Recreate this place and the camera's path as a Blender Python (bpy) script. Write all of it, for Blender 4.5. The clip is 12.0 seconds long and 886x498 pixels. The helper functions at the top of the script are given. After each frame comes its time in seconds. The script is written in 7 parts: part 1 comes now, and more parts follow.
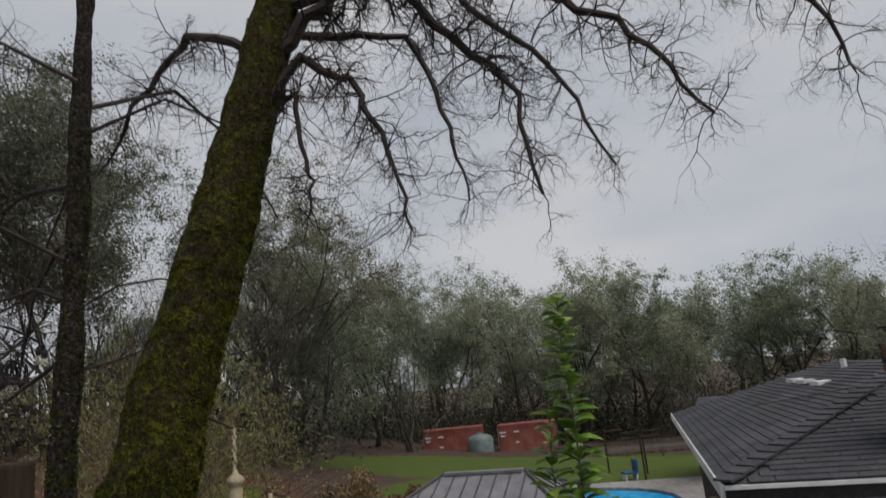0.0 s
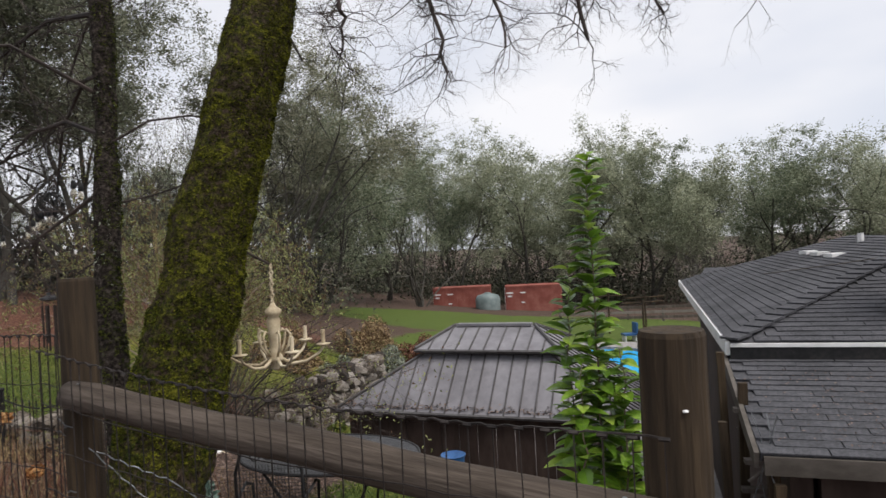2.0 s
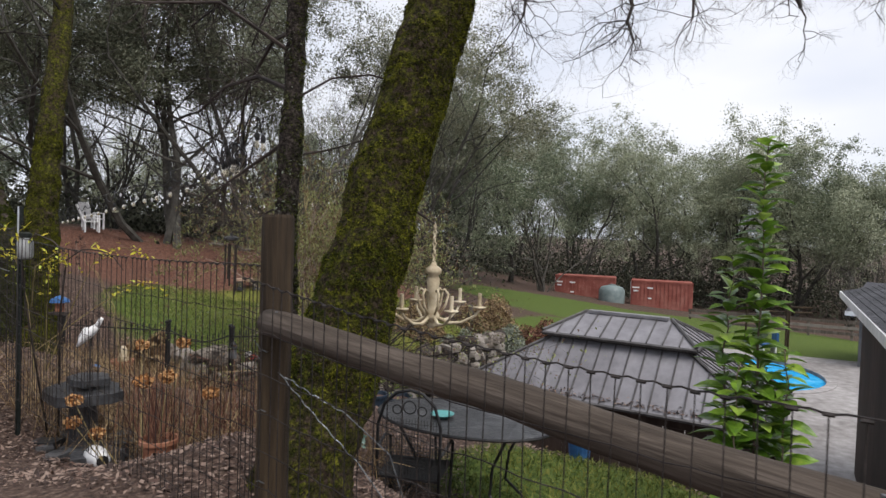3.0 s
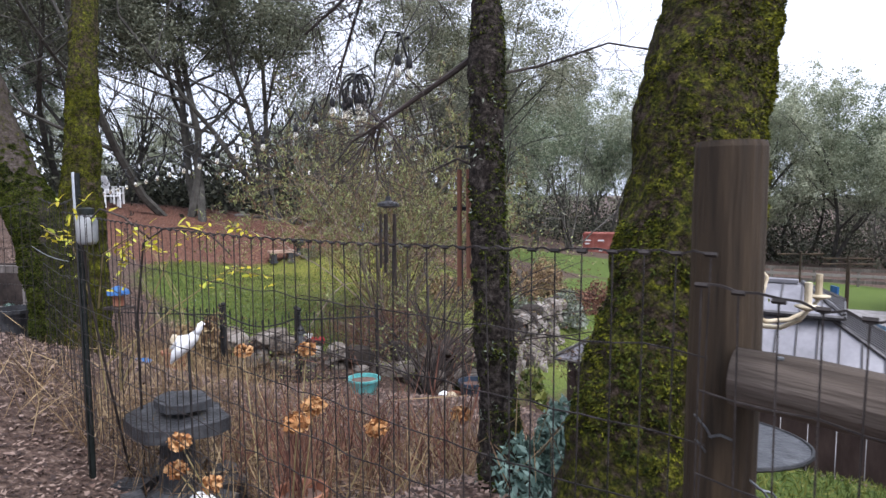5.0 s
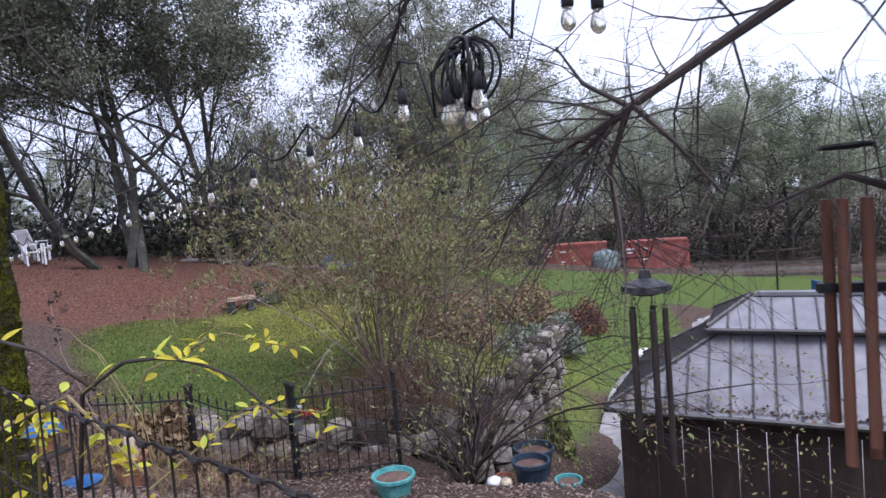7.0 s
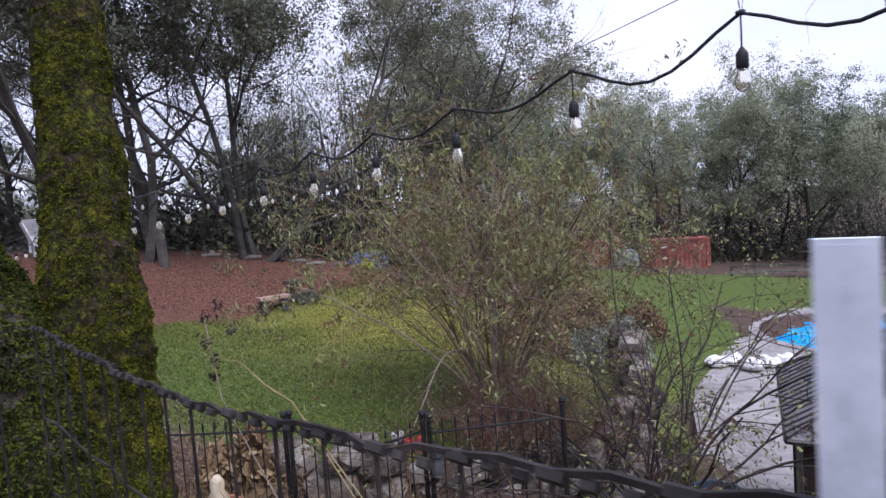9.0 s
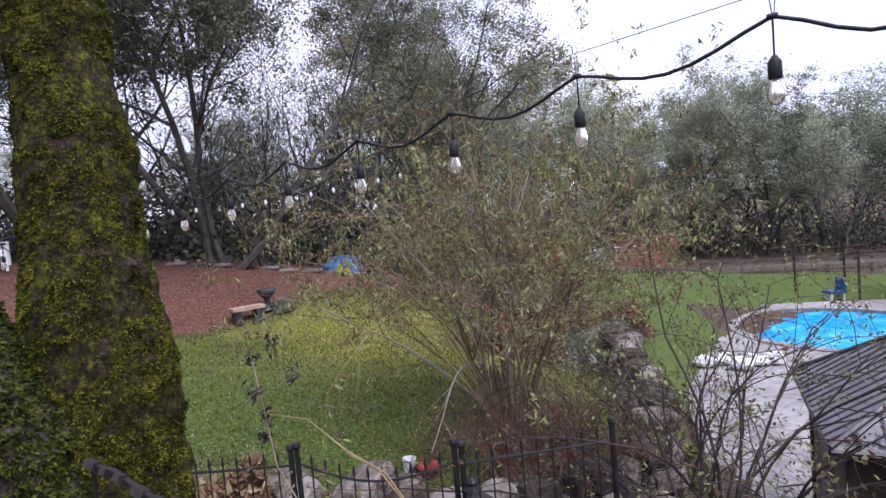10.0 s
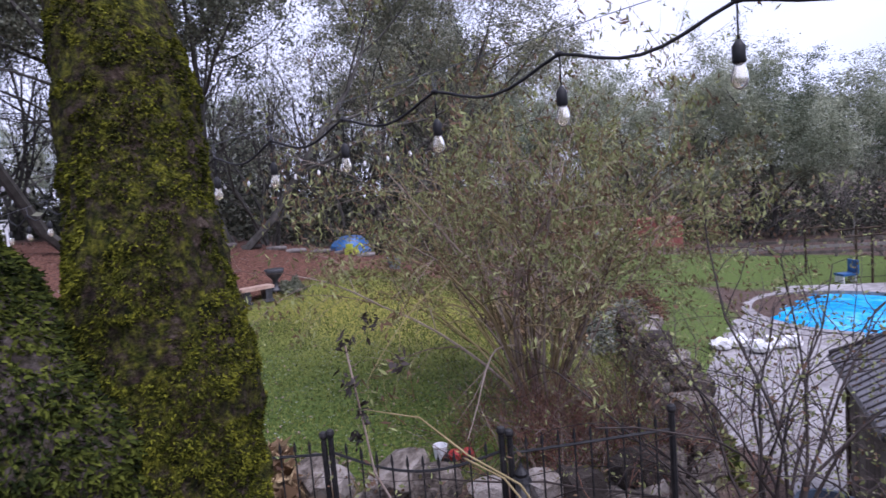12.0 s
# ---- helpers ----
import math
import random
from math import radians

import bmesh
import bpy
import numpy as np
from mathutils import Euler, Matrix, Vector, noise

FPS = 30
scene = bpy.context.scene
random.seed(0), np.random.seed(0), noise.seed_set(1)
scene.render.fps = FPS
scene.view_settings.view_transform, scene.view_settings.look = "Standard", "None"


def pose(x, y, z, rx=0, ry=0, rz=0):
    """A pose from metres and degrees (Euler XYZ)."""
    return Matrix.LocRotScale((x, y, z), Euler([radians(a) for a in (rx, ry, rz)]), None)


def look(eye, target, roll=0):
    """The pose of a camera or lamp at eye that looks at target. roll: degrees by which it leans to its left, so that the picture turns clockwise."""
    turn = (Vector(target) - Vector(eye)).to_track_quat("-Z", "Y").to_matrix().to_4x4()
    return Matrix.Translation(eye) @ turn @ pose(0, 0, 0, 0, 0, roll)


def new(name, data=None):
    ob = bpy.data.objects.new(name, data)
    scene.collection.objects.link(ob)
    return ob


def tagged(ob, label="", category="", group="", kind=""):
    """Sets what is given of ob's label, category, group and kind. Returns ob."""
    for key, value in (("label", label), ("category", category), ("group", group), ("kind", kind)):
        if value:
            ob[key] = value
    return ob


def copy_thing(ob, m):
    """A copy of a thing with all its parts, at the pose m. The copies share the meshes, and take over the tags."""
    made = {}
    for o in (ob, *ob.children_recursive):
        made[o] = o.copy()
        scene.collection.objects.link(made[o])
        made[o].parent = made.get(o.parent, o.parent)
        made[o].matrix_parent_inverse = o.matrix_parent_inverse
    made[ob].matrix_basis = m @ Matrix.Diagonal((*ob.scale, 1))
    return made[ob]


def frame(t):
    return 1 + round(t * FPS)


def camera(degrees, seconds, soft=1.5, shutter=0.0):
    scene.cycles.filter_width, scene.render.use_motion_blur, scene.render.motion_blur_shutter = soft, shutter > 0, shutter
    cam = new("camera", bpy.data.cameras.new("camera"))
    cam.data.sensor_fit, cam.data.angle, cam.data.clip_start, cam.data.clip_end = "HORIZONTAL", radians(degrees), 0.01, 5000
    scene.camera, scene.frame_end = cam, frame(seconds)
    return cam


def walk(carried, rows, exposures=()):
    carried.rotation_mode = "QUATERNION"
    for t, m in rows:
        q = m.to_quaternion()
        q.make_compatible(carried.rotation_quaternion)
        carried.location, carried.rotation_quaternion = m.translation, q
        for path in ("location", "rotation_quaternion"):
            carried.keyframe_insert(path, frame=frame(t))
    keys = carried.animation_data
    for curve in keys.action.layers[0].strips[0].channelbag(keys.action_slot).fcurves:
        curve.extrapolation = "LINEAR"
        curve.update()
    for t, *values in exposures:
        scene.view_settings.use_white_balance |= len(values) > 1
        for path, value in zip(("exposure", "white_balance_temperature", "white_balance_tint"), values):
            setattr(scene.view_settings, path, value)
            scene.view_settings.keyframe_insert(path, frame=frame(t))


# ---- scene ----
cam = camera(71.0, 12.0, shutter=0.12)
PATH = [
    (0, (0.462, 1.134, 1.579), (0.092, 3.053, 2.005), -5.9),
    (0.5, (0.356, 1.165, 1.496), (0.089, 3.147, 1.502), -2.3),
    (1, (0.350, 1.205, 1.479), (0.145, 3.194, 1.438), 0.4),
    (1.5, (0.342, 1.180, 1.486), (0.069, 3.161, 1.466), -2.3),
    (2, (0.327, 1.124, 1.495), (-0.125, 3.072, 1.490), -3.2),
    (2.3, (0.312, 1.098, 1.492), (-0.299, 3.002, 1.513), -3.0),
    (2.5, (0.308, 1.102, 1.488), (-0.346, 2.991, 1.498), -2.8),
    (3, (0.070, 1.075, 1.413), (-0.751, 2.898, 1.353), 2.0),
    (3.2, (-0.143, 1.075, 1.404), (-0.946, 2.906, 1.350), 1.4),
    (4.8, (-1.499, 1.725, 1.341), (-2.341, 3.525, 1.124), -3.4),
    (5, (-1.649, 1.837, 1.357), (-2.486, 3.645, 1.177), -0.2),
    (5.3, (-1.857, 1.975, 1.459), (-2.797, 3.73, 1.273), -3.3),
    (5.5, (-2.028, 2.115, 1.487), (-3.047, 3.833, 1.38), -3.6),
    (6, (-2.39, 2.415, 1.535), (-3.467, 4.097, 1.427), -6.2),
    (6.2, (-2.562, 2.531, 1.51), (-3.619, 4.227, 1.438), -6.2),
    (6.5, (-2.778, 2.771, 1.523), (-3.637, 4.575, 1.431), -6.2),
    (8.3, (-4.552, 3.72, 1.475), (-5.116, 5.633, 1.336), -3.8),
    (8.5, (-4.761, 3.798, 1.478), (-5.35, 5.704, 1.341), -3.6),
    (8.7, (-5.005, 3.874, 1.508), (-5.649, 5.762, 1.376), -3.7),
    (9, (-5.327, 3.996, 1.514), (-5.971, 5.885, 1.38), -4.1),
    (9.5, (-5.714, 4.162, 1.538), (-6.342, 6.05, 1.344), -3.7),
    (10, (-6.057, 4.459, 1.543), (-6.581, 6.384, 1.407), -5.0),
    (10.5, (-6.346, 4.625, 1.532), (-6.688, 6.589, 1.371), -6.3),
    (11, (-6.464, 4.724, 1.519), (-6.734, 6.695, 1.315), -4.6),
    (11.2, (-6.467, 4.744, 1.511), (-6.714, 6.718, 1.306), -4.5),
    (11.5, (-6.475, 4.762, 1.517), (-6.718, 6.735, 1.29), -4.8),
    (12, (-6.507, 4.715, 1.493), (-7.028, 6.636, 1.299), -4.8),
]
EXPOSURES = [(0.0, -0.5, 6600, 10), (0.2, -0.3, 6600, 10), (0.5, -0.12, 6600, 10), (1.0, 0.12, 6700, 11), (3.2, 0.4, 6400, 12), (4.8, 1.04, 5900, 15), (5.5, 0.88, 5750, 16), (6.7, 0.76, 5550, 19), (8.3, 0.44, 5550, 25), (9.0, 0.52, 5650, 24), (9.6, 0.76, 5750, 25), (10.5, 0.68, 5650, 26), (12.0, 0.62, 5500, 30)]
walk(cam, [(t, look(eye, target, roll)) for t, eye, target, roll in PATH], EXPOSURES)

# ---- sky and sun ----
world = bpy.data.worlds.new("overcast_sky")
scene.world = world
world.use_nodes = True
wt = world.node_tree
wt.nodes.clear()
w_out = wt.nodes.new("ShaderNodeOutputWorld")
w_bg = wt.nodes.new("ShaderNodeBackground")
w_sky = wt.nodes.new("ShaderNodeTexSky")
w_sky.sky_type = "NISHITA"
w_sky.sun_disc = False
w_sky.sun_elevation = radians(58)
w_sky.sun_rotation = radians(120)
w_scale = wt.nodes.new("ShaderNodeMix")
w_scale.data_type = "RGBA"
w_scale.blend_type = "MULTIPLY"
w_scale.inputs["Factor"].default_value = 1.0
w_scale.inputs["B"].default_value = (0.07, 0.07, 0.07, 1)
w_tc = wt.nodes.new("ShaderNodeTexCoord")
w_map = wt.nodes.new("ShaderNodeMapping")
w_map.inputs["Scale"].default_value = (1.2, 1.2, 3.2)
w_map.inputs["Rotation"].default_value = (0.0, 0.3, 0.4)
w_noise = wt.nodes.new("ShaderNodeTexNoise")
w_noise.inputs["Scale"].default_value = 1.6
w_noise.inputs["Detail"].default_value = 4.0
w_ramp = wt.nodes.new("ShaderNodeValToRGB")
w_ramp.color_ramp.elements[0].position = 0.32
w_ramp.color_ramp.elements[0].color = (0.62, 0.67, 0.77, 1)
w_ramp.color_ramp.elements[1].position = 0.68
w_ramp.color_ramp.elements[1].color = (0.86, 0.87, 0.90, 1)
w_mix = wt.nodes.new("ShaderNodeMix")
w_mix.data_type = "RGBA"
w_mix.inputs["Factor"].default_value = 0.88
wt.links.new(w_tc.outputs["Generated"], w_map.inputs["Vector"])
wt.links.new(w_map.outputs["Vector"], w_noise.inputs["Vector"])
wt.links.new(w_noise.outputs["Fac"], w_ramp.inputs["Fac"])
wt.links.new(w_sky.outputs["Color"], w_scale.inputs["A"])
wt.links.new(w_scale.outputs["Result"], w_mix.inputs["A"])
wt.links.new(w_ramp.outputs["Color"], w_mix.inputs["B"])
wt.links.new(w_mix.outputs["Result"], w_bg.inputs["Color"])
w_bg.inputs["Strength"].default_value = 1.0
wt.links.new(w_bg.outputs["Background"], w_out.inputs["Surface"])

sun_data = bpy.data.lights.new("sun", "SUN")
sun_data.energy = 2.8
sun_data.angle = radians(40)
sun_data.color = (1.0, 0.96, 0.9)
sun = new("sun", sun_data)
sun.matrix_world = look((14, -8, 26), (0, 0, 0))


# ---- materials ----
def material(name, colors, scale=8.0, rough=0.8, metal=0.0, bump=0.0, bump_scale=40.0, stretch=(1, 1, 1), island=0.0, obj=0.0, spec=0.3, big=None, detail=6.0, world_space=False, through_light=0.0, span=0.13):
    """Two scales of noise through a colour ramp, a bump, and a spread per piece."""
    m = bpy.data.materials.new(name)
    m.use_nodes = True
    nt = m.node_tree
    b = nt.nodes["Principled BSDF"]
    b.inputs["Roughness"].default_value = rough
    b.inputs["Metallic"].default_value = metal
    b.inputs["Specular IOR Level"].default_value = spec
    tc = nt.nodes.new("ShaderNodeTexCoord")
    geo = nt.nodes.new("ShaderNodeNewGeometry")
    mp = nt.nodes.new("ShaderNodeMapping")
    mp.inputs["Scale"].default_value = stretch
    nt.links.new(geo.outputs["Position"] if world_space else tc.outputs["Object"], mp.inputs["Vector"])
    n1 = nt.nodes.new("ShaderNodeTexNoise")
    n1.inputs["Scale"].default_value = scale
    n1.inputs["Detail"].default_value = detail
    n1.inputs["Roughness"].default_value = 0.65
    nt.links.new(mp.outputs["Vector"], n1.inputs["Vector"])
    n2 = nt.nodes.new("ShaderNodeTexNoise")
    n2.inputs["Scale"].default_value = big or scale * 0.13
    n2.inputs["Detail"].default_value = 3.0
    nt.links.new(mp.outputs["Vector"], n2.inputs["Vector"])
    add = nt.nodes.new("ShaderNodeMath")
    add.operation = "MULTIPLY_ADD"
    add.inputs[1].default_value = 0.55
    nt.links.new(n1.outputs["Fac"], add.inputs[0])
    half = nt.nodes.new("ShaderNodeMath")
    half.operation = "MULTIPLY"
    half.inputs[1].default_value = 0.45
    nt.links.new(n2.outputs["Fac"], half.inputs[0])
    nt.links.new(half.outputs[0], add.inputs[2])
    fac = add.outputs[0]
    for k, sock in ((island, geo.outputs["Random Per Island"]), (obj, None)):
        if k:
            if sock is None:
                sock = nt.nodes.new("ShaderNodeObjectInfo").outputs["Random"]
            ma = nt.nodes.new("ShaderNodeMath")
            ma.operation = "MULTIPLY_ADD"
            ma.inputs[1].default_value = k
            nt.links.new(sock, ma.inputs[0])
            sub = nt.nodes.new("ShaderNodeMath")
            sub.operation = "SUBTRACT"
            sub.inputs[1].default_value = k / 2
            nt.links.new(fac, ma.inputs[2])
            nt.links.new(ma.outputs[0], sub.inputs[0])
            fac = sub.outputs[0]
    ramp = nt.nodes.new("ShaderNodeValToRGB")
    els = ramp.color_ramp.elements
    while len(els) < len(colors):
        els.new(0.5)
    for i, c in enumerate(colors):
        els[i].position = 0.5 - span + 2 * span * i / max(1, len(colors) - 1)
        els[i].color = (*c, 1)
    nt.links.new(fac, ramp.inputs["Fac"])
    nt.links.new(ramp.outputs["Color"], b.inputs["Base Color"])
    if through_light:
        tr = nt.nodes.new("ShaderNodeBsdfTranslucent")
        nt.links.new(ramp.outputs["Color"], tr.inputs["Color"])
        mx = nt.nodes.new("ShaderNodeMixShader")
        mx.inputs["Fac"].default_value = through_light
        nt.links.new(b.outputs["BSDF"], mx.inputs[1])
        nt.links.new(tr.outputs["BSDF"], mx.inputs[2])
        nt.links.new(mx.outputs["Shader"], nt.nodes["Material Output"].inputs["Surface"])
    if bump:
        n3 = nt.nodes.new("ShaderNodeTexNoise")
        n3.inputs["Scale"].default_value = bump_scale
        n3.inputs["Detail"].default_value = 5.0
        nt.links.new(mp.outputs["Vector"], n3.inputs["Vector"])
        bp = nt.nodes.new("ShaderNodeBump")
        bp.inputs["Strength"].default_value = bump
        bp.inputs["Distance"].default_value = 0.02
        nt.links.new(n3.outputs["Fac"], bp.inputs["Height"])
        nt.links.new(bp.outputs["Normal"], b.inputs["Normal"])
    return m




def moss_bark(name, cover, bark, moss):
    """Rough brown bark under a patchy, finely tufted coat of moss."""
    m = bpy.data.materials.new(name)
    m.use_nodes = True
    nt = m.node_tree
    b = nt.nodes["Principled BSDF"]
    b.inputs["Roughness"].default_value = 0.98
    b.inputs["Specular IOR Level"].default_value = 0.12
    tc = nt.nodes.new("ShaderNodeTexCoord")

    def tex(scale, detail, rough=0.6):
        n = nt.nodes.new("ShaderNodeTexNoise")
        n.inputs["Scale"].default_value = scale
        n.inputs["Detail"].default_value = detail
        n.inputs["Roughness"].default_value = rough
        nt.links.new(tc.outputs["Object"], n.inputs["Vector"])
        return n.outputs["Fac"]

    def ramp(fac, cols, lo, hi):
        r = nt.nodes.new("ShaderNodeValToRGB")
        while len(r.color_ramp.elements) < len(cols):
            r.color_ramp.elements.new(0.5)
        for i, c in enumerate(cols):
            e = r.color_ramp.elements[i]
            e.position = lo + (hi - lo) * i / (len(cols) - 1)
            e.color = (*c, 1)
        nt.links.new(fac, r.inputs["Fac"])
        return r.outputs["Color"]

    def math_node(op, a, c):
        x = nt.nodes.new("ShaderNodeMath")
        x.operation = op
        for i, v in enumerate((a, c)):
            if isinstance(v, float):
                x.inputs[i].default_value = v
            else:
                nt.links.new(v, x.inputs[i])
        return x.outputs[0]

    patch = math_node("ADD", math_node("MULTIPLY", tex(9.0, 4.0), 0.38), math_node("MULTIPLY", tex(38.0, 6.0, 0.7), 0.62))
    mr = nt.nodes.new("ShaderNodeMapRange")
    mr.inputs["From Min"].default_value = cover
    mr.inputs["From Max"].default_value = cover + 0.11
    nt.links.new(patch, mr.inputs["Value"])
    tuft = tex(95.0, 4.0, 0.7)
    shade = math_node("ADD", math_node("MULTIPLY", tuft, 0.5), math_node("MULTIPLY", tex(30.0, 4.0), 0.5))
    mix = nt.nodes.new("ShaderNodeMix")
    mix.data_type = "RGBA"
    nt.links.new(mr.outputs["Result"], mix.inputs["Factor"])
    nt.links.new(ramp(tex(40.0, 6.0, 0.7), bark, 0.36, 0.66), mix.inputs["A"])
    nt.links.new(ramp(shade, moss, 0.40, 0.62), mix.inputs["B"])
    nt.links.new(mix.outputs["Result"], b.inputs["Base Color"])
    bp = nt.nodes.new("ShaderNodeBump")
    bp.inputs["Strength"].default_value = 1.0
    bp.inputs["Distance"].default_value = 0.03
    height = math_node("ADD", math_node("MULTIPLY", mr.outputs["Result"], 0.35), math_node("ADD", math_node("MULTIPLY", tuft, 0.5), math_node("MULTIPLY", tex(14.0, 5.0), 0.7)))
    nt.links.new(height, bp.inputs["Height"])
    nt.links.new(bp.outputs["Normal"], b.inputs["Normal"])
    return m


BARK_BROWN = [(0.008, 0.006, 0.004), (0.028, 0.019, 0.013), (0.060, 0.043, 0.031), (0.10, 0.077, 0.06)]
MOSS_TONES = [(0.007, 0.009, 0.002), (0.030, 0.034, 0.005), (0.08, 0.081, 0.010), (0.155, 0.148, 0.018)]
BARK = moss_bark("mossy_oak_bark", 0.435, BARK_BROWN, MOSS_TONES)
BARK_THICK = moss_bark("thickly_mossed_bark", 0.43, BARK_BROWN, MOSS_TONES)
BARK_THIN = moss_bark("sparsely_mossed_dark_bark", 0.56, [(0.006, 0.005, 0.005), (0.018, 0.014, 0.012), (0.042, 0.034, 0.029), (0.09, 0.078, 0.068)], [(0.012, 0.018, 0.004), (0.035, 0.045, 0.010), (0.075, 0.09, 0.02), (0.15, 0.17, 0.09)])
BARK_STEM = moss_bark("brown_bark_with_moss_patches", 0.51, [(0.028, 0.022, 0.018), (0.048, 0.038, 0.032), (0.07, 0.057, 0.049), (0.098, 0.082, 0.072)], MOSS_TONES)
BARK_DARK = material("dark_bark", [(0.008, 0.007, 0.006), (0.02, 0.017, 0.013), (0.042, 0.038, 0.03), (0.038, 0.045, 0.016)], 14, 0.95, bump=1.0, bump_scale=40, stretch=(1, 1, 0.4), span=0.09, big=4.0)
BARK_GREY = material("grey_oak_bark", [(0.03, 0.028, 0.024), (0.06, 0.056, 0.048), (0.10, 0.095, 0.085)], 5, 0.95)
MOSS = material("moss", [(0.011, 0.014, 0.002), (0.050, 0.056, 0.006), (0.145, 0.145, 0.013)], 34, 1.0, island=0.25, big=9.0, spec=0.1)
MOSS_DEEP = material("fern_moss", [(0.010, 0.015, 0.004), (0.034, 0.044, 0.008), (0.080, 0.092, 0.014)], 20, 0.95, island=0.3, big=6.0, spec=0.08)
# far leaves: distance haze is painted in as a paler, greyer colour
HAZED_LEAF = material("hazed_far_oak_leaves", [(0.155, 0.18, 0.112), (0.28, 0.305, 0.205), (0.40, 0.42, 0.30)], 0.5, 0.6, island=0.35, big=0.2, spec=0.4, through_light=0.36)
HAZED_LEAF_DARK = material("hazed_far_live_oak_leaves", [(0.105, 0.135, 0.08), (0.20, 0.232, 0.15), (0.31, 0.34, 0.235)], 0.5, 0.6, island=0.35, big=0.2, spec=0.4, through_light=0.36)
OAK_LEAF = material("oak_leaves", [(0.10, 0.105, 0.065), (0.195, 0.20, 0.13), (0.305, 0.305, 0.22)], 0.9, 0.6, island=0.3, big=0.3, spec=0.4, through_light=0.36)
# copy of the oak leaves with shade put into a darker colour
OAK_LEAF_SHADED = material("shaded_oak_leaves", [(0.068, 0.076, 0.047), (0.135, 0.145, 0.094), (0.225, 0.235, 0.165)], 0.9, 0.6, island=0.3, big=0.3, spec=0.4, through_light=0.32)
# scrub leaves darkened so their colour carries the shade under the trees
UNDER_SHADE_LEAF = material("shade_toned_scrub_leaves", [(0.025, 0.028, 0.018), (0.06, 0.065, 0.042), (0.12, 0.122, 0.085)], 0.6, 0.7, island=0.5, big=0.15, spec=0.3, through_light=0.2)
BUSH_LEAF = material("bush_leaves", [(0.14, 0.085, 0.055), (0.12, 0.125, 0.048), (0.185, 0.205, 0.078), (0.275, 0.295, 0.125)], 2.2, 0.8, spec=0.15, island=0.45, through_light=0.3)
BUSH_STEM = material("bush_stems", [(0.085, 0.058, 0.044), (0.175, 0.128, 0.10), (0.27, 0.218, 0.178)], 9, 0.85, island=0.4)
TAN_STEM = material("tan_stems", [(0.10, 0.076, 0.032), (0.19, 0.148, 0.066), (0.28, 0.22, 0.11)], 9, 0.8, island=0.4)
MAUVE_STEM = material("grey_mauve_twigs", [(0.05, 0.034, 0.030), (0.115, 0.083, 0.074), (0.18, 0.142, 0.128)], 9, 0.9, island=0.5)
DARK_STEM = material("dark_wet_stems", [(0.012, 0.01, 0.009), (0.035, 0.026, 0.022), (0.06, 0.045, 0.038)], 9, 0.7)
RED_TWIG = material("red_brown_twigs", [(0.07, 0.03, 0.022), (0.14, 0.06, 0.04), (0.20, 0.10, 0.065)], 9, 0.9, island=0.5)
LAUREL = material("laurel_leaf", [(0.085, 0.17, 0.018), (0.19, 0.33, 0.035), (0.36, 0.50, 0.08)], 12, 0.32, obj=0.4, island=0.3, spec=0.5, through_light=0.35)
YELLOW_LEAF = material("yellow_autumn_leaf", [(0.40, 0.33, 0.02), (0.60, 0.52, 0.04), (0.45, 0.5, 0.07)], 14, 0.5, obj=0.4, through_light=0.35)
LITTER = material("fallen_leaves", [(0.03, 0.017, 0.013), (0.075, 0.043, 0.033), (0.125, 0.077, 0.058), (0.21, 0.15, 0.12)], 5, 0.75, island=0.7, spec=0.4)
GRASS = material("grass_blades", [(0.05, 0.075, 0.015), (0.115, 0.15, 0.03), (0.22, 0.225, 0.055)], 0.6, 0.7, island=0.4, big=0.25, through_light=0.25)
DRY_GRASS = material("dry_stalks", [(0.10, 0.06, 0.03), (0.20, 0.13, 0.07), (0.30, 0.22, 0.12)], 5, 0.9, island=0.6)
POST = material("weathered_post_wood", [(0.012, 0.008, 0.0045), (0.034, 0.0225, 0.0125), (0.068, 0.046, 0.025)], 30, 0.85, bump=0.5, bump_scale=60, stretch=(1, 1, 0.07), big=4)
RAIL = material("weathered_rail_wood", [(0.02, 0.0145, 0.0105), (0.056, 0.043, 0.033), (0.11, 0.088, 0.072)], 34, 0.85, bump=0.5, bump_scale=60, stretch=(0.07, 1, 1), big=4)
WIRE = material("rusty_wire", [(0.012, 0.010, 0.010), (0.028, 0.023, 0.021), (0.055, 0.046, 0.043)], 60, 0.6, metal=0.3)
GALV = material("galvanised_wire", [(0.08, 0.085, 0.09), (0.16, 0.17, 0.18), (0.25, 0.26, 0.27)], 60, 0.45, metal=0.7)
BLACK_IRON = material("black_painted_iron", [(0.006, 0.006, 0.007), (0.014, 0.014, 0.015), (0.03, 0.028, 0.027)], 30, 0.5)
GREEN_STEEL = material("dark_green_steel", [(0.006, 0.008, 0.008), (0.012, 0.015, 0.014), (0.02, 0.024, 0.022)], 20, 0.45)
PALE_STEEL = material("flaking_white_paint", [(0.30, 0.32, 0.36), (0.5, 0.53, 0.58), (0.66, 0.69, 0.74)], 18, 0.5, big=5)
ROOF_METAL = material("grey_metal_roof", [(0.13, 0.125, 0.135), (0.19, 0.185, 0.20), (0.25, 0.245, 0.26)], 2.5, 0.55, metal=0.2, bump=0.05, bump_scale=5, spec=0.35)
ROOF_TRIM = material("dark_metal_trim", [(0.05, 0.047, 0.047), (0.085, 0.08, 0.08), (0.12, 0.115, 0.115)], 8, 0.4, metal=0.3)
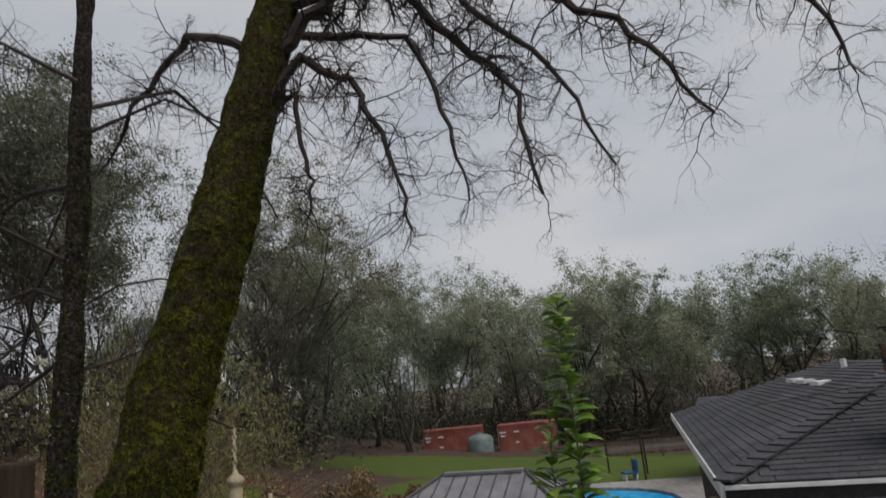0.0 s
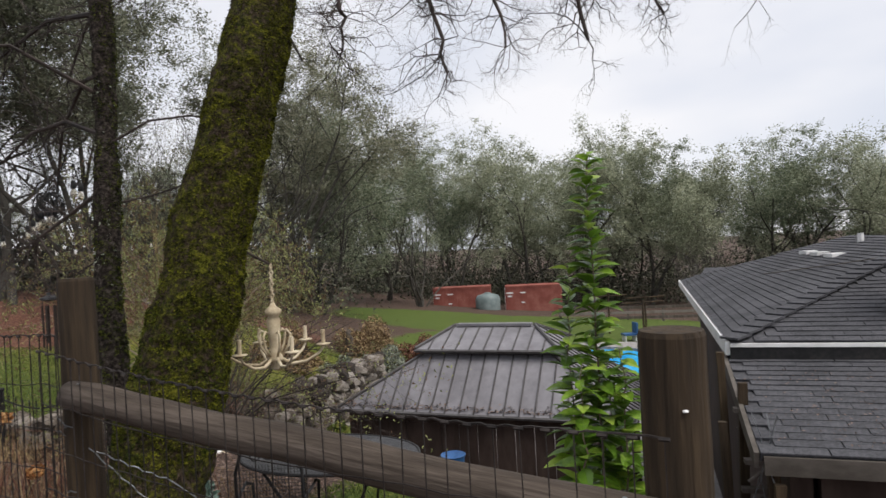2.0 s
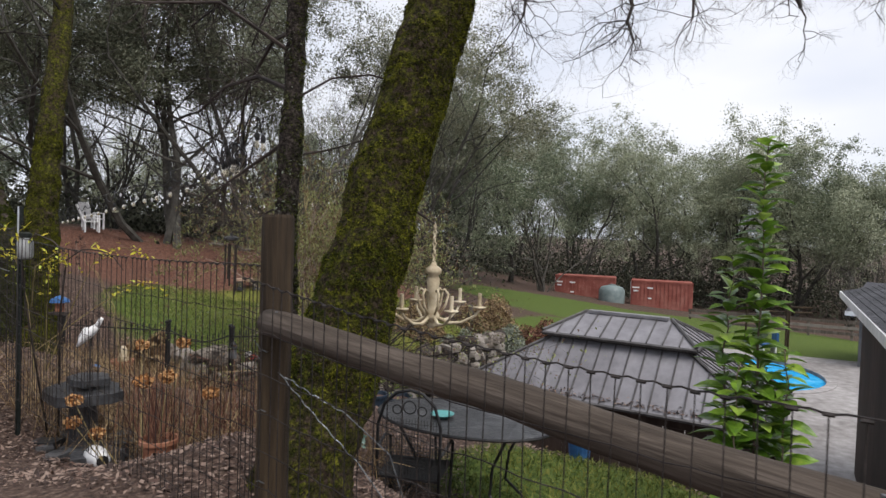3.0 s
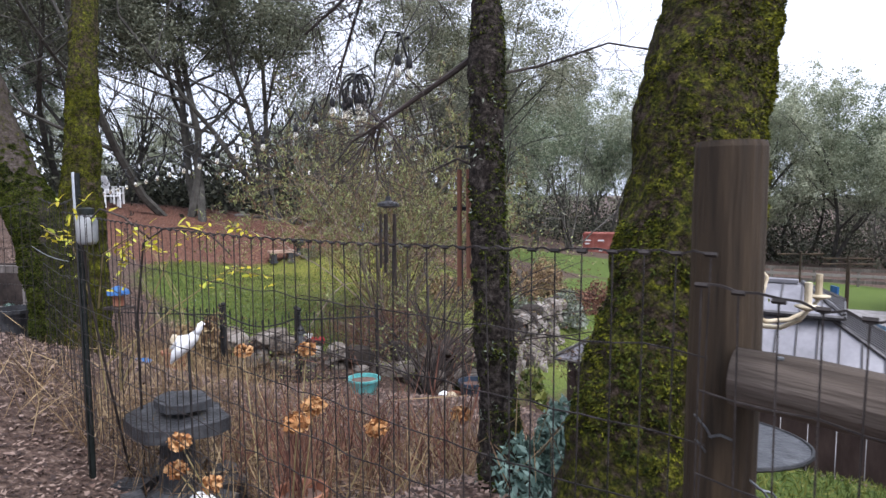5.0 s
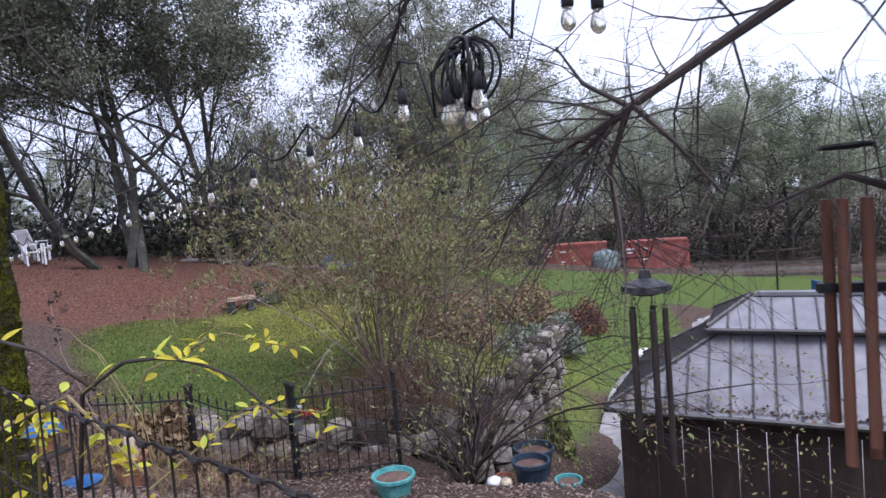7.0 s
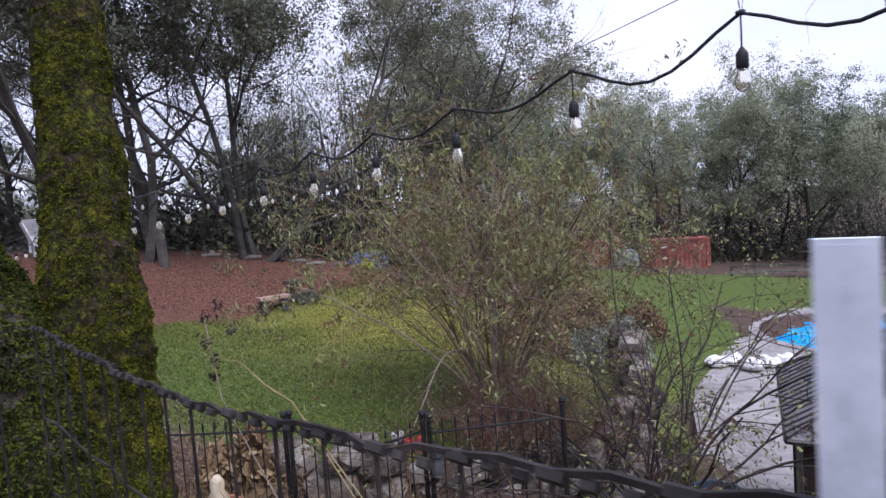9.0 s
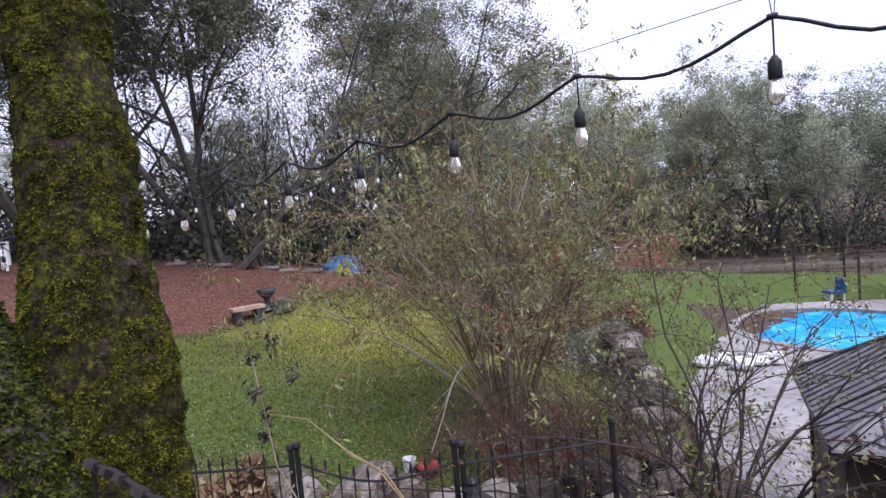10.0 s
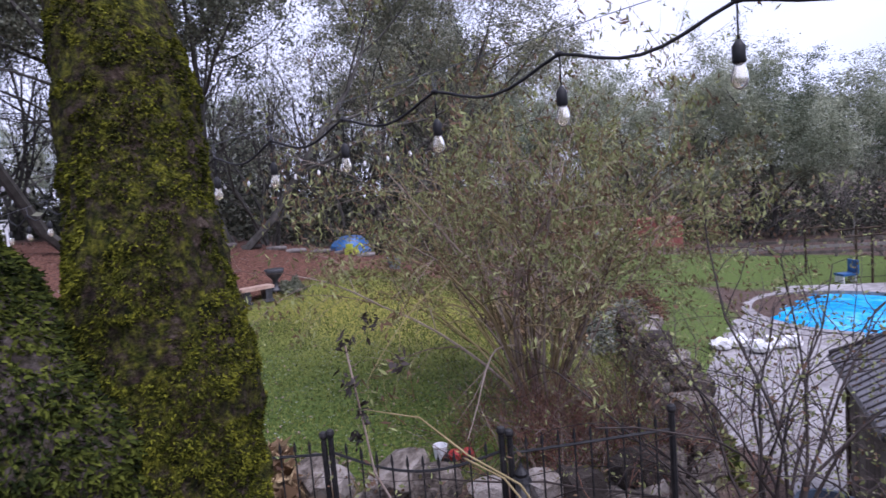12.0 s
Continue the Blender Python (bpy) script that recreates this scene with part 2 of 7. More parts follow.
SHINGLE = material("grey_asphalt_shingle", [(0.033, 0.034, 0.038), (0.055, 0.056, 0.063), (0.086, 0.087, 0.097)], 30, 0.9, obj=0.08, island=0.08, bump=0.4, bump_scale=160, big=1.0)
BRICK = material("red_chimney_brick", [(0.04, 0.019, 0.014), (0.105, 0.044, 0.028), (0.17, 0.078, 0.05), (0.19, 0.12, 0.09)], 14, 0.9, obj=0.45, bump=0.5, bump_scale=70)
MORTAR = material("sooty_mortar", [(0.03, 0.025, 0.022), (0.07, 0.058, 0.05), (0.13, 0.11, 0.095)], 12, 0.95, bump=0.4)
WHITE_TRIM = material("white_painted_trim", [(0.5, 0.5, 0.5), (0.68, 0.68, 0.68), (0.78, 0.78, 0.78)], 6, 0.5)
GREY_FASCIA = material("stained_grey_fascia", [(0.05, 0.043, 0.036), (0.088, 0.077, 0.067), (0.135, 0.12, 0.107)], 7, 0.8, stretch=(0.4, 1, 1))
BROWN_WALL = material("brown_painted_wall", [(0.022, 0.014, 0.011), (0.040, 0.026, 0.021), (0.065, 0.045, 0.037)], 6, 0.85, stretch=(1, 1, 0.3))
GREY_WALL = material("grey_blue_siding", [(0.10, 0.10, 0.108), (0.14, 0.142, 0.152), (0.19, 0.192, 0.205)], 5, 0.8)
GLASS_DARK = material("window_glass", [(0.05, 0.08, 0.11), (0.09, 0.13, 0.17), (0.16, 0.2, 0.25)], 1.5, 0.08, spec=0.6)
STONE = material("field_stone", [(0.03, 0.024, 0.02), (0.085, 0.07, 0.057), (0.16, 0.137, 0.115), (0.25, 0.225, 0.20)], 7, 0.9, obj=0.45, bump=1.0, bump_scale=18, big=2.0)
CONCRETE = material("pale_patio_concrete", [(0.15, 0.138, 0.132), (0.235, 0.22, 0.214), (0.33, 0.315, 0.308)], 4, 0.7, bump=0.2, bump_scale=50, big=0.5, world_space=True)
POOL_WATER = material("pool_water", [(0.0, 0.20, 0.52), (0.004, 0.31, 0.68), (0.05, 0.45, 0.80), (0.30, 0.62, 0.86)], 2.6, 0.12, bump=0.5, bump_scale=5, spec=0.4, span=0.17)
CONTAINER = material("red_container_steel", [(0.17, 0.045, 0.036), (0.25, 0.08, 0.062), (0.33, 0.14, 0.11)], 1.2, 0.7)
TANK = material("grey_green_plastic", [(0.10, 0.13, 0.13), (0.15, 0.19, 0.19), (0.2, 0.24, 0.24)], 2, 0.5)
WHITE_PLASTIC = material("white_plastic", [(0.55, 0.55, 0.55), (0.72, 0.72, 0.72), (0.8, 0.8, 0.8)], 6, 0.45)
FROSTED = material("frosted_jar_glass", [(0.22, 0.23, 0.235), (0.34, 0.35, 0.355), (0.47, 0.48, 0.48)], 10, 0.3, spec=0.5, through_light=0.3)
CREAM = material("aged_cream_paint", [(0.26, 0.20, 0.12), (0.46, 0.39, 0.27), (0.60, 0.53, 0.40)], 14, 0.6, big=4)
TEAL = material("teal_glaze", [(0.05, 0.20, 0.20), (0.10, 0.33, 0.32), (0.20, 0.45, 0.43)], 9, 0.35)
BLUE_POT = material("dark_blue_plastic", [(0.012, 0.02, 0.035), (0.025, 0.04, 0.06), (0.05, 0.065, 0.09)], 6, 0.5)
BLUE = material("bright_blue_plastic", [(0.015, 0.055, 0.15), (0.03, 0.10, 0.25), (0.08, 0.18, 0.36)], 5, 0.4)
RED_PAINT = material("red_paint", [(0.25, 0.02, 0.02), (0.4, 0.04, 0.035), (0.5, 0.08, 0.07)], 8, 0.5)
TERRACOTTA = material("terracotta", [(0.16, 0.06, 0.035), (0.28, 0.12, 0.07), (0.40, 0.22, 0.15)], 9, 0.85)
ORANGE_FLOWER = material("dried_orange_hydrangea", [(0.22, 0.09, 0.03), (0.38, 0.19, 0.07), (0.5, 0.3, 0.14)], 14, 0.9, island=0.5)
WOOD_DARK = material("red_brown_wood_tubes", [(0.10, 0.042, 0.025), (0.17, 0.075, 0.045), (0.24, 0.115, 0.07)], 16, 0.6, stretch=(1, 1, 0.1))
GREY_PLANK = material("silvered_planks", [(0.07, 0.058, 0.05), (0.13, 0.112, 0.1), (0.2, 0.18, 0.165)], 12, 0.9, stretch=(1, 1, 0.08), obj=0.3)
RUBBER = material("black_rubber_cable", [(0.008, 0.008, 0.009), (0.014, 0.014, 0.015), (0.022, 0.022, 0.022)], 30, 0.55)
DARK_STONE = material("wet_dark_stone", [(0.016, 0.016, 0.017), (0.037, 0.038, 0.041), (0.085, 0.086, 0.09)], 8, 0.35, bump=0.5, bump_scale=30)
PINE_LEAF = material("blue_green_needles", [(0.06, 0.10, 0.08), (0.13, 0.20, 0.165), (0.22, 0.31, 0.26)], 5, 0.8, island=0.4)
TAN_SEAT = material("tan_sandstone", [(0.22, 0.14, 0.10), (0.33, 0.23, 0.175), (0.42, 0.32, 0.25)], 10, 0.85, bump=0.3)
SILVER_LEAF = material("silver_grey_foliage", [(0.10, 0.115, 0.085), (0.17, 0.19, 0.145), (0.24, 0.26, 0.21)], 3, 0.8, island=0.4)
LAMP_GLASS = bpy.data.materials.new("amber_tinted_glass")
LAMP_GLASS.use_nodes = True
_b = LAMP_GLASS.node_tree.nodes["Principled BSDF"]
_b.inputs["Base Color"].default_value = (0.98, 0.93, 0.80, 1)
_b.inputs["Transmission Weight"].default_value = 0.85
_b.inputs["Roughness"].default_value = 0.08
_b.inputs["IOR"].default_value = 1.25


# ---- mesh helpers ----
class Geo:
    """Collects vertices and faces for one mesh."""

    def __init__(self):
        self.v, self.f = [], []

    def tube(self, pts, radii, n=6, cap=True):
        pts = [Vector(p) for p in pts]
        start = len(self.v)
        ref = None
        for i, p in enumerate(pts):
            d = (pts[min(i + 1, len(pts) - 1)] - pts[max(i - 1, 0)])
            d = d.normalized() if d.length > 1e-9 else Vector((0, 0, 1))
            if ref is None:
                ref = d.orthogonal().normalized()
            a = (ref - d * ref.dot(d))
            a = a.normalized() if a.length > 1e-6 else d.orthogonal().normalized()
            ref = a
            b = d.cross(a)
            r = radii[i] if hasattr(radii, "__len__") else radii
            for k in range(n):
                t = 2 * math.pi * k / n
                self.v.append(tuple(p + (a * math.cos(t) + b * math.sin(t)) * r))
        for i in range(len(pts) - 1):
            for k in range(n):
                a0 = start + i * n + k
                a1 = start + i * n + (k + 1) % n
                self.f.append((a0, a1, a1 + n, a0 + n))
        if cap:
            self.f.append(tuple(start + k for k in reversed(range(n))))
            self.f.append(tuple(start + (len(pts) - 1) * n + k for k in range(n)))
        return self

    def box(self, c, size, rot=0.0, tilt=None):
        m = Matrix.Rotation(rot, 3, "Z")
        if tilt is not None:
            m = tilt
        s = len(self.v)
        for z in (-1, 1):
            for y in (-1, 1):
                for x in (-1, 1):
                    self.v.append(tuple(Vector(c) + m @ Vector((x * size[0] / 2, y * size[1] / 2, z * size[2] / 2))))
        for q in ((0, 2, 3, 1), (4, 5, 7, 6), (0, 1, 5, 4), (2, 6, 7, 3), (0, 4, 6, 2), (1, 3, 7, 5)):
            self.f.append(tuple(s + i for i in q))
        return self

    def lathe(self, profile, n=16, at=(0, 0, 0)):
        s = len(self.v)
        for r, z in profile:
            for k in range(n):
                t = 2 * math.pi * k / n
                self.v.append((at[0] + r * math.cos(t), at[1] + r * math.sin(t), at[2] + z))
        for i in range(len(profile) - 1):
            for k in range(n):
                a0, a1 = s + i * n + k, s + i * n + (k + 1) % n
                self.f.append((a0, a1, a1 + n, a0 + n))
        self.f.append(tuple(s + k for k in reversed(range(n))))
        self.f.append(tuple(s + (len(profile) - 1) * n + k for k in range(n)))
        return self

    def poly(self, pts):
        s = len(self.v)
        self.v.extend(tuple(p) for p in pts)
        self.f.append(tuple(range(s, s + len(pts))))
        return self

    def slab(self, pts, thick):
        """A flat polygon with thickness below it."""
        n = len(pts)
        s = len(self.v)
        pts = [Vector(p) for p in pts]
        nor = (pts[1] - pts[0]).cross(pts[2] - pts[0]).normalized()
        self.v.extend(tuple(p) for p in pts)
        self.v.extend(tuple(p - nor * thick) for p in pts)
        self.f.append(tuple(range(s, s + n)))
        self.f.append(tuple(s + n + i for i in reversed(range(n))))
        for i in range(n):
            j = (i + 1) % n
            self.f.append((s + j, s + i, s + n + i, s + n + j))
        return self

    def mesh(self, name, mat, smooth=False):
        me = bpy.data.meshes.new(name)
        me.from_pydata(self.v, [], self.f)
        me.materials.append(mat)
        if smooth:
            me.shade_smooth()
        me.update()
        return me


def thing(name, at=(0, 0, 0), label="", category="", group="", kind="", rot=0.0):
    ob = new(name)
    ob.empty_display_size = 0.1
    ob.matrix_world = pose(*at, 0, 0, rot)
    return tagged(ob, label, category, group, kind)


def put(name, data, parent=None, at=(0, 0, 0), label="", rot=None):
    ob = new(name, data)
    ob.location = at
    if rot is not None:
        ob.rotation_euler = rot
    if parent is not None:
        ob.parent = parent
    if label:
        ob["label"] = label
    return ob


def part(name, geo, mat, parent, label="", smooth=False):
    return put(name, geo.mesh(name, mat, smooth), parent, label=label)


def single(name, geo, mat, at, label, category, group="", kind="", smooth=False, rot=0.0):
    ob = new(name, geo.mesh(name, mat, smooth))
    ob.matrix_world = pose(*at, 0, 0, rot)
    return tagged(ob, label, category, group, kind)


def quads_mesh(name, V, mat):
    """A mesh of many loose four-cornered leaves from an array of corner points (n, 4, 3)."""
    n = len(V)
    me = bpy.data.meshes.new(name)
    me.vertices.add(n * 4)
    me.vertices.foreach_set("co", V.reshape(-1).astype(np.float32))
    me.loops.add(n * 4)
    me.loops.foreach_set("vertex_index", np.arange(n * 4, dtype=np.int32))
    me.polygons.add(n)
    me.polygons.foreach_set("loop_start", np.arange(0, n * 4, 4, dtype=np.int32))
    me.materials.append(mat)
    me.update(calc_edges=True)
    me.validate()
    return me


def leaves(points, length, width, rng, axis=None, lie=0.0, face=None):
    """Diamond leaves at the points; axis pulls their direction, lie turns them flat."""
    n = len(points)
    d = rng.normal(size=(n, 3))
    if axis is not None:
        d = d + np.asarray(axis)
    if lie:
        d[:, 2] *= 1 - lie
    d /= np.linalg.norm(d, axis=1, keepdims=True) + 1e-9
    o = rng.normal(size=(n, 3))
    if lie:
        o[:, 2] *= 1 - lie
    s = np.cross(d, o)
    if lie:
        s[:, 2] *= 1 - lie * 0.6
    s /= np.linalg.norm(s, axis=1, keepdims=True) + 1e-9
    if lie:
        up = np.zeros((n, 3)); up[:, 2] = 1
        s2 = np.cross(d, up)
        s2 /= np.linalg.norm(s2, axis=1, keepdims=True) + 1e-9
        s = s * (1 - lie) + s2 * lie
    if face is not None:
        t = np.cross(face + rng.normal(size=(n, 3)) * 0.35, d)
        s = t / (np.linalg.norm(t, axis=1, keepdims=True) + 1e-9)
        d = np.cross(s, face + rng.normal(size=(n, 3)) * 0.35)
        d /= np.linalg.norm(d, axis=1, keepdims=True) + 1e-9
    L = length * rng.uniform(0.6, 1.3, (n, 1))
    W = width * rng.uniform(0.6, 1.3, (n, 1))
    P = np.asarray(points)
    return np.stack([P - d * L / 2, P + s * W / 2 - d * L * 0.05, P + d * L / 2, P - s * W / 2 - d * L * 0.05], axis=1)


def grow(g, rng, p, d, length, r, depth, o, tips, segs=5):
    """One limb and its side limbs. o: kids, ratio, spread, bias, wob, sides."""
    p, d = Vector(p), Vector(d).normalized()
    pts, dirs = [p.copy()], [d.copy()]
    step = length / segs
    for i in range(segs):
        d = (d + Vector(rng.normal(size=3)) * o["wob"] + Vector(o["bias"]) * 0.12).normalized()
        p = p + d * step
        pts.append(p.copy())
        dirs.append(d.copy())
    end = 0.35 if depth > 0 else 0.3
    radii = [r * (1 - (1 - end) * i / segs) for i in range(segs + 1)]
    g.tube(pts, radii, o["sides"] if depth > 1 else (4 if depth == 1 else 3), cap=False)
    if depth == 0:
        tips.extend(tuple(q) for q in pts[1:])
        return
    kids = o["kids"][-depth] if hasattr(o["kids"], "__len__") else o["kids"]
    for k in range(kids):
        f = 0.3 + 0.7 * (k + rng.uniform(0.2, 0.9)) / kids
        i = min(segs, max(1, round(f * segs)))
        side = Vector(rng.normal(size=3))
        side = (side - dirs[i] * side.dot(dirs[i]))
        side = side.normalized() if side.length > 1e-6 else Vector((1, 0, 0))
        nd = dirs[i] * math.cos(o["spread"]) + side * math.sin(o["spread"])
        grow(g, rng, pts[i], nd, length * o["ratio"] * rng.uniform(0.75, 1.2), radii[i] * 0.62, depth - 1, o, tips, max(3, segs - 1))


# ---- the lie of the land ----
BANK = [(-12, -8, 0.3), (12, -8, 0.1), (0, 0, 0), (-3, 2, 0), (-6.5, 4.2, 0.02), (2.5, 2.2, -0.1), (0.5, 3.2, -0.3), (-1.9, 3.9, -0.02), (-2.6, 4.6, 0),
        (-5, 4.75, -0.6), (-3.7, 4.5, -0.5), (-7.2, 5.4, -0.05), (-9.5, 5.6, 0.05), (-2.1, 5.45, -0.95), (-2, 6.3, -0.98), (0.4, 6.3, -1.0), (-0.6, 8.0, -1.15), (-2.1, 8.5, -1.22), (1.0, 7.8, -1.3), (-5.6, 8.3, -1.15), (-4.2, 9.3, -1.4), (-7.9, 8.8, -1.5),
        (-10, 8.6, -1.3), (-6.3, 10.0, -1.5), (-14, 9.5, 0.1), (2.5, 7, -1.6)]
YARD = [(-8.3, 10.9, -1.18), (-6.9, 12, -1.25), (-5.0, 11.2, -3.35), (-2, 10.6, -3.4), (-2, 14, -3.4), (-5.0, 17, -3.4), (0, 25, -3.45), (4, 13, -3.4), (4, 28, -3.4),
        (-7.5, 16, -1.6), (-6.2, 24, -2.7), (-11, 14, -0.98), (-14.37, 17.0, -1.15), (-11.5, 18.6, -1.0), (-13.7, 21.5, -0.3), (-17, 20, 0.25), (-21, 16, 1.0)]
FAR = [(-12, 35, -2.2), (0, 38, -3.2), (-5, 55, -4.2), (-35, 40, 0.3), (25, 40, -4), (-60, 90, 0), (60, 90, -5), (0, 140, -5), (0, -60, 1), (-90, 0, 2), (90, 0, -2)]
LAND = np.array(BANK + YARD + FAR, dtype=float)


def _basis(a, b):
    return np.sqrt(((a[:, None, :] - b[None, :, :]) ** 2).sum(-1) + 0.16)


_n = len(LAND)
_A = np.zeros((_n + 1, _n + 1))
_A[:_n, :_n] = _basis(LAND[:, :2], LAND[:, :2]) - np.eye(_n) * 0.05
_A[:_n, _n] = _A[_n, :_n] = 1
_W = np.linalg.solve(_A, np.append(LAND[:, 2], 0))


def heights(xy):
    xy = np.asarray(xy, dtype=float)
    return _basis(xy, LAND[:, :2]) @ _W[:_n] + _W[_n]


def gz(x, y):
    return float(heights([(x, y)])[0])


def lawn_amount(x, y):
    """Above 0.5 where grass grows: the oval lawn and the grass beyond the pool."""
    a = 1.25 - np.hypot((x + 9.9) / 5.2, (y - 15.8) / 5.9)
    b = 1.15 - np.hypot((x - 0.0) / 12.0, (y - 35.5) / 7.0)
    c = 1.0 - np.hypot((x + 5.5) / 3.5, (y - 25) / 9.0)
    b = np.maximum(b, 1.05 - np.hypot((x + 8.5) / 8.5, (y - 36.5) / 8.0))
    d = 0.95 - np.hypot((x + 0.8) / 2.6, (y - 6.9) / 1.9)
    return np.maximum(np.maximum(a, b), np.maximum(c, d * 0.9)) + 0.25


def mulch_amount(x, y):
    a = 1.35 - np.hypot((x + 15.5) / 6.5, (y - 19.0) / 6.5)
    return a + 0.15


xs = np.concatenate([-np.geomspace(600, 27, 14), np.arange(-26, 9.01, 0.28), np.geomspace(10, 600, 14)])
ys = np.concatenate([-np.geomspace(600, 8, 12), np.arange(-7, 2.6, 0.8), np.arange(3.0, 31, 0.28), np.geomspace(32, 900, 18)])
gx, gy = np.meshgrid(xs, ys)
gxy = np.stack([gx.ravel(), gy.ravel()], 1)
rg = np.random.default_rng(5)
gh = heights(gxy)
near = (np.hypot(gxy[:, 0] + 5, gxy[:, 1] - 10) < 30)
gh = np.where(np.hypot(gxy[:, 0], gxy[:, 1]) > 150, np.clip(gh, -8, 4), gh) + near * rg.normal(size=len(gh)) * 0.012
gme = bpy.data.meshes.new("ground")
nx = len(xs)
gme.from_pydata(np.column_stack([gxy, gh]).tolist(), [], [(j * nx + i, j * nx + i + 1, (j + 1) * nx + i + 1, (j + 1) * nx + i) for j in range(len(ys) - 1) for i in range(nx - 1)])
gme.shade_smooth()


def yellowed_amount(x, y):
    """The winter-yellowed middle of the lawn."""
    return 1.05 * np.exp(-((x + 10.6) / 4.2) ** 2 - ((y - 17.3) / 3.4) ** 2) + 0.12


for nm, fn in (("lawn", lawn_amount), ("mulch", mulch_amount), ("yellowed", yellowed_amount)):
    gme.attributes.new(nm, "FLOAT", "POINT").data.foreach_set("value", fn(gxy[:, 0], gxy[:, 1]).astype(np.float32))


def ground_material():
    m = bpy.data.materials.new("yard_ground")
    m.use_nodes = True
    nt = m.node_tree
    b = nt.nodes["Principled BSDF"]
    b.inputs["Roughness"].default_value = 0.9
    b.inputs["Specular IOR Level"].default_value = 0.2
    geo = nt.nodes.new("ShaderNodeNewGeometry")

    def noise_at(scale, detail=5.0):
        n = nt.nodes.new("ShaderNodeTexNoise")
        n.inputs["Scale"].default_value = scale
        n.inputs["Detail"].default_value = detail
        nt.links.new(geo.outputs["Position"], n.inputs["Vector"])
        return n.outputs["Fac"]

    def ramp(fac, stops):
        r = nt.nodes.new("ShaderNodeValToRGB")
        while len(r.color_ramp.elements) < len(stops):
            r.color_ramp.elements.new(0.5)
        for e, (p, c) in zip(r.color_ramp.elements, stops):
            e.position, e.color = p, (*c, 1)
        nt.links.new(fac, r.inputs["Fac"])
        return r.outputs["Color"]

    def mix(fac, a, c):
        x = nt.nodes.new("ShaderNodeMix")
        x.data_type = "RGBA"
        nt.links.new(fac, x.inputs["Factor"])
        nt.links.new(a, x.inputs["A"])
        nt.links.new(c, x.inputs["B"])
        return x.outputs["Result"]

    def mask(attr, jitter, lo, hi):
        a = nt.nodes.new("ShaderNodeAttribute")
        a.attribute_name = attr
        ma = nt.nodes.new("ShaderNodeMath")
        ma.operation = "MULTIPLY_ADD"
        ma.inputs[1].default_value = 0.22
        nt.links.new(jitter, ma.inputs[0])
        nt.links.new(a.outputs["Fac"], ma.inputs[2])
        mr = nt.nodes.new("ShaderNodeMapRange")
        mr.inputs["From Min"].default_value = lo
        mr.inputs["From Max"].default_value = hi
        nt.links.new(ma.outputs[0], mr.inputs["Value"])
        return mr.outputs["Result"]

    litter = ramp(noise_at(26, 8), [(0.3, (0.026, 0.017, 0.013)), (0.5, (0.07, 0.045, 0.035)), (0.62, (0.115, 0.08, 0.062)), (0.72, (0.18, 0.135, 0.11))])
    dry = mask("yellowed", noise_at(0.9, 5), 0.30, 1.05)
    grass = mix(dry, ramp(noise_at(24, 8), [(0.3, (0.028, 0.05, 0.010)), (0.52, (0.072, 0.105, 0.020)), (0.75, (0.14, 0.17, 0.04))]),
                ramp(noise_at(24, 8), [(0.3, (0.12, 0.12, 0.020)), (0.52, (0.23, 0.215, 0.040)), (0.75, (0.33, 0.295, 0.07))]))
    mulch = ramp(noise_at(18, 9), [(0.32, (0.035, 0.015, 0.010)), (0.5, (0.108, 0.049, 0.033)), (0.68, (0.19, 0.10, 0.07))])
    jit = noise_at(1.3, 6)
    base = mix(mask("mulch", jit, 0.50, 0.62), litter, mulch)
    base = mix(mask("lawn", jit, 0.58, 0.66), base, grass)
    nt.links.new(base, b.inputs["Base Color"])
    bp = nt.nodes.new("ShaderNodeBump")
    bp.inputs["Strength"].default_value = 0.7
    bp.inputs["Distance"].default_value = 0.04
    nt.links.new(noise_at(35, 8), bp.inputs["Height"])
    nt.links.new(bp.outputs["Normal"], b.inputs["Normal"])
    return m


gme.materials.append(ground_material())
tagged(new("ground", gme), "sloping yard of leaf litter, red mulch and winter lawn", "ground", kind="structure")


# ---- patio and pool ----
POOL = (0.6, 25.7)


def pool_edge(a, grow_by=0.0):
    r = 1 + 0.10 * math.cos(2 * a + 0.5)
    return (POOL[0] + (2.6 * r + grow_by) * math.cos(a), POOL[1] + (3.35 * r + grow_by) * math.sin(a))


def patio_edge(a):
    c, s = math.cos(a), math.sin(a)
    k = min((7.5 if c > 0 else 5.3) / max(abs(c), 1e-6), (4.4 if s > 0 else 15.8) / max(abs(s), 1e-6))
    k = min(k, 5.7 / max(-c, 1e-6), 3.5 / max(0.27 * s - c, 1e-6))
    return (POOL[0] + k * c, POOL[1] + k * s)


N = 72
g = Geo()
for i in range(N):
    a, b = 2 * math.pi * i / N, 2 * math.pi * (i + 1) / N
    g.slab([(*pool_edge(a, 0.3), -3.2), (*patio_edge(a), -3.2), (*patio_edge(b), -3.2), (*pool_edge(b, 0.3), -3.2)], 0.25)
single("patio", g, CONCRETE, (0, 0, 0), "pale stained concrete pool patio", "patio", kind="structure")
pool = thing("swimming_pool", (*POOL, -3.2), "freeform swimming pool of bright blue water", "pool")
g = Geo()
g.poly([(*(Vector(pool_edge(2 * math.pi * i / N)) - Vector(POOL)), -0.08) for i in range(N)])
part("water", g, POOL_WATER, pool, "bright blue water")
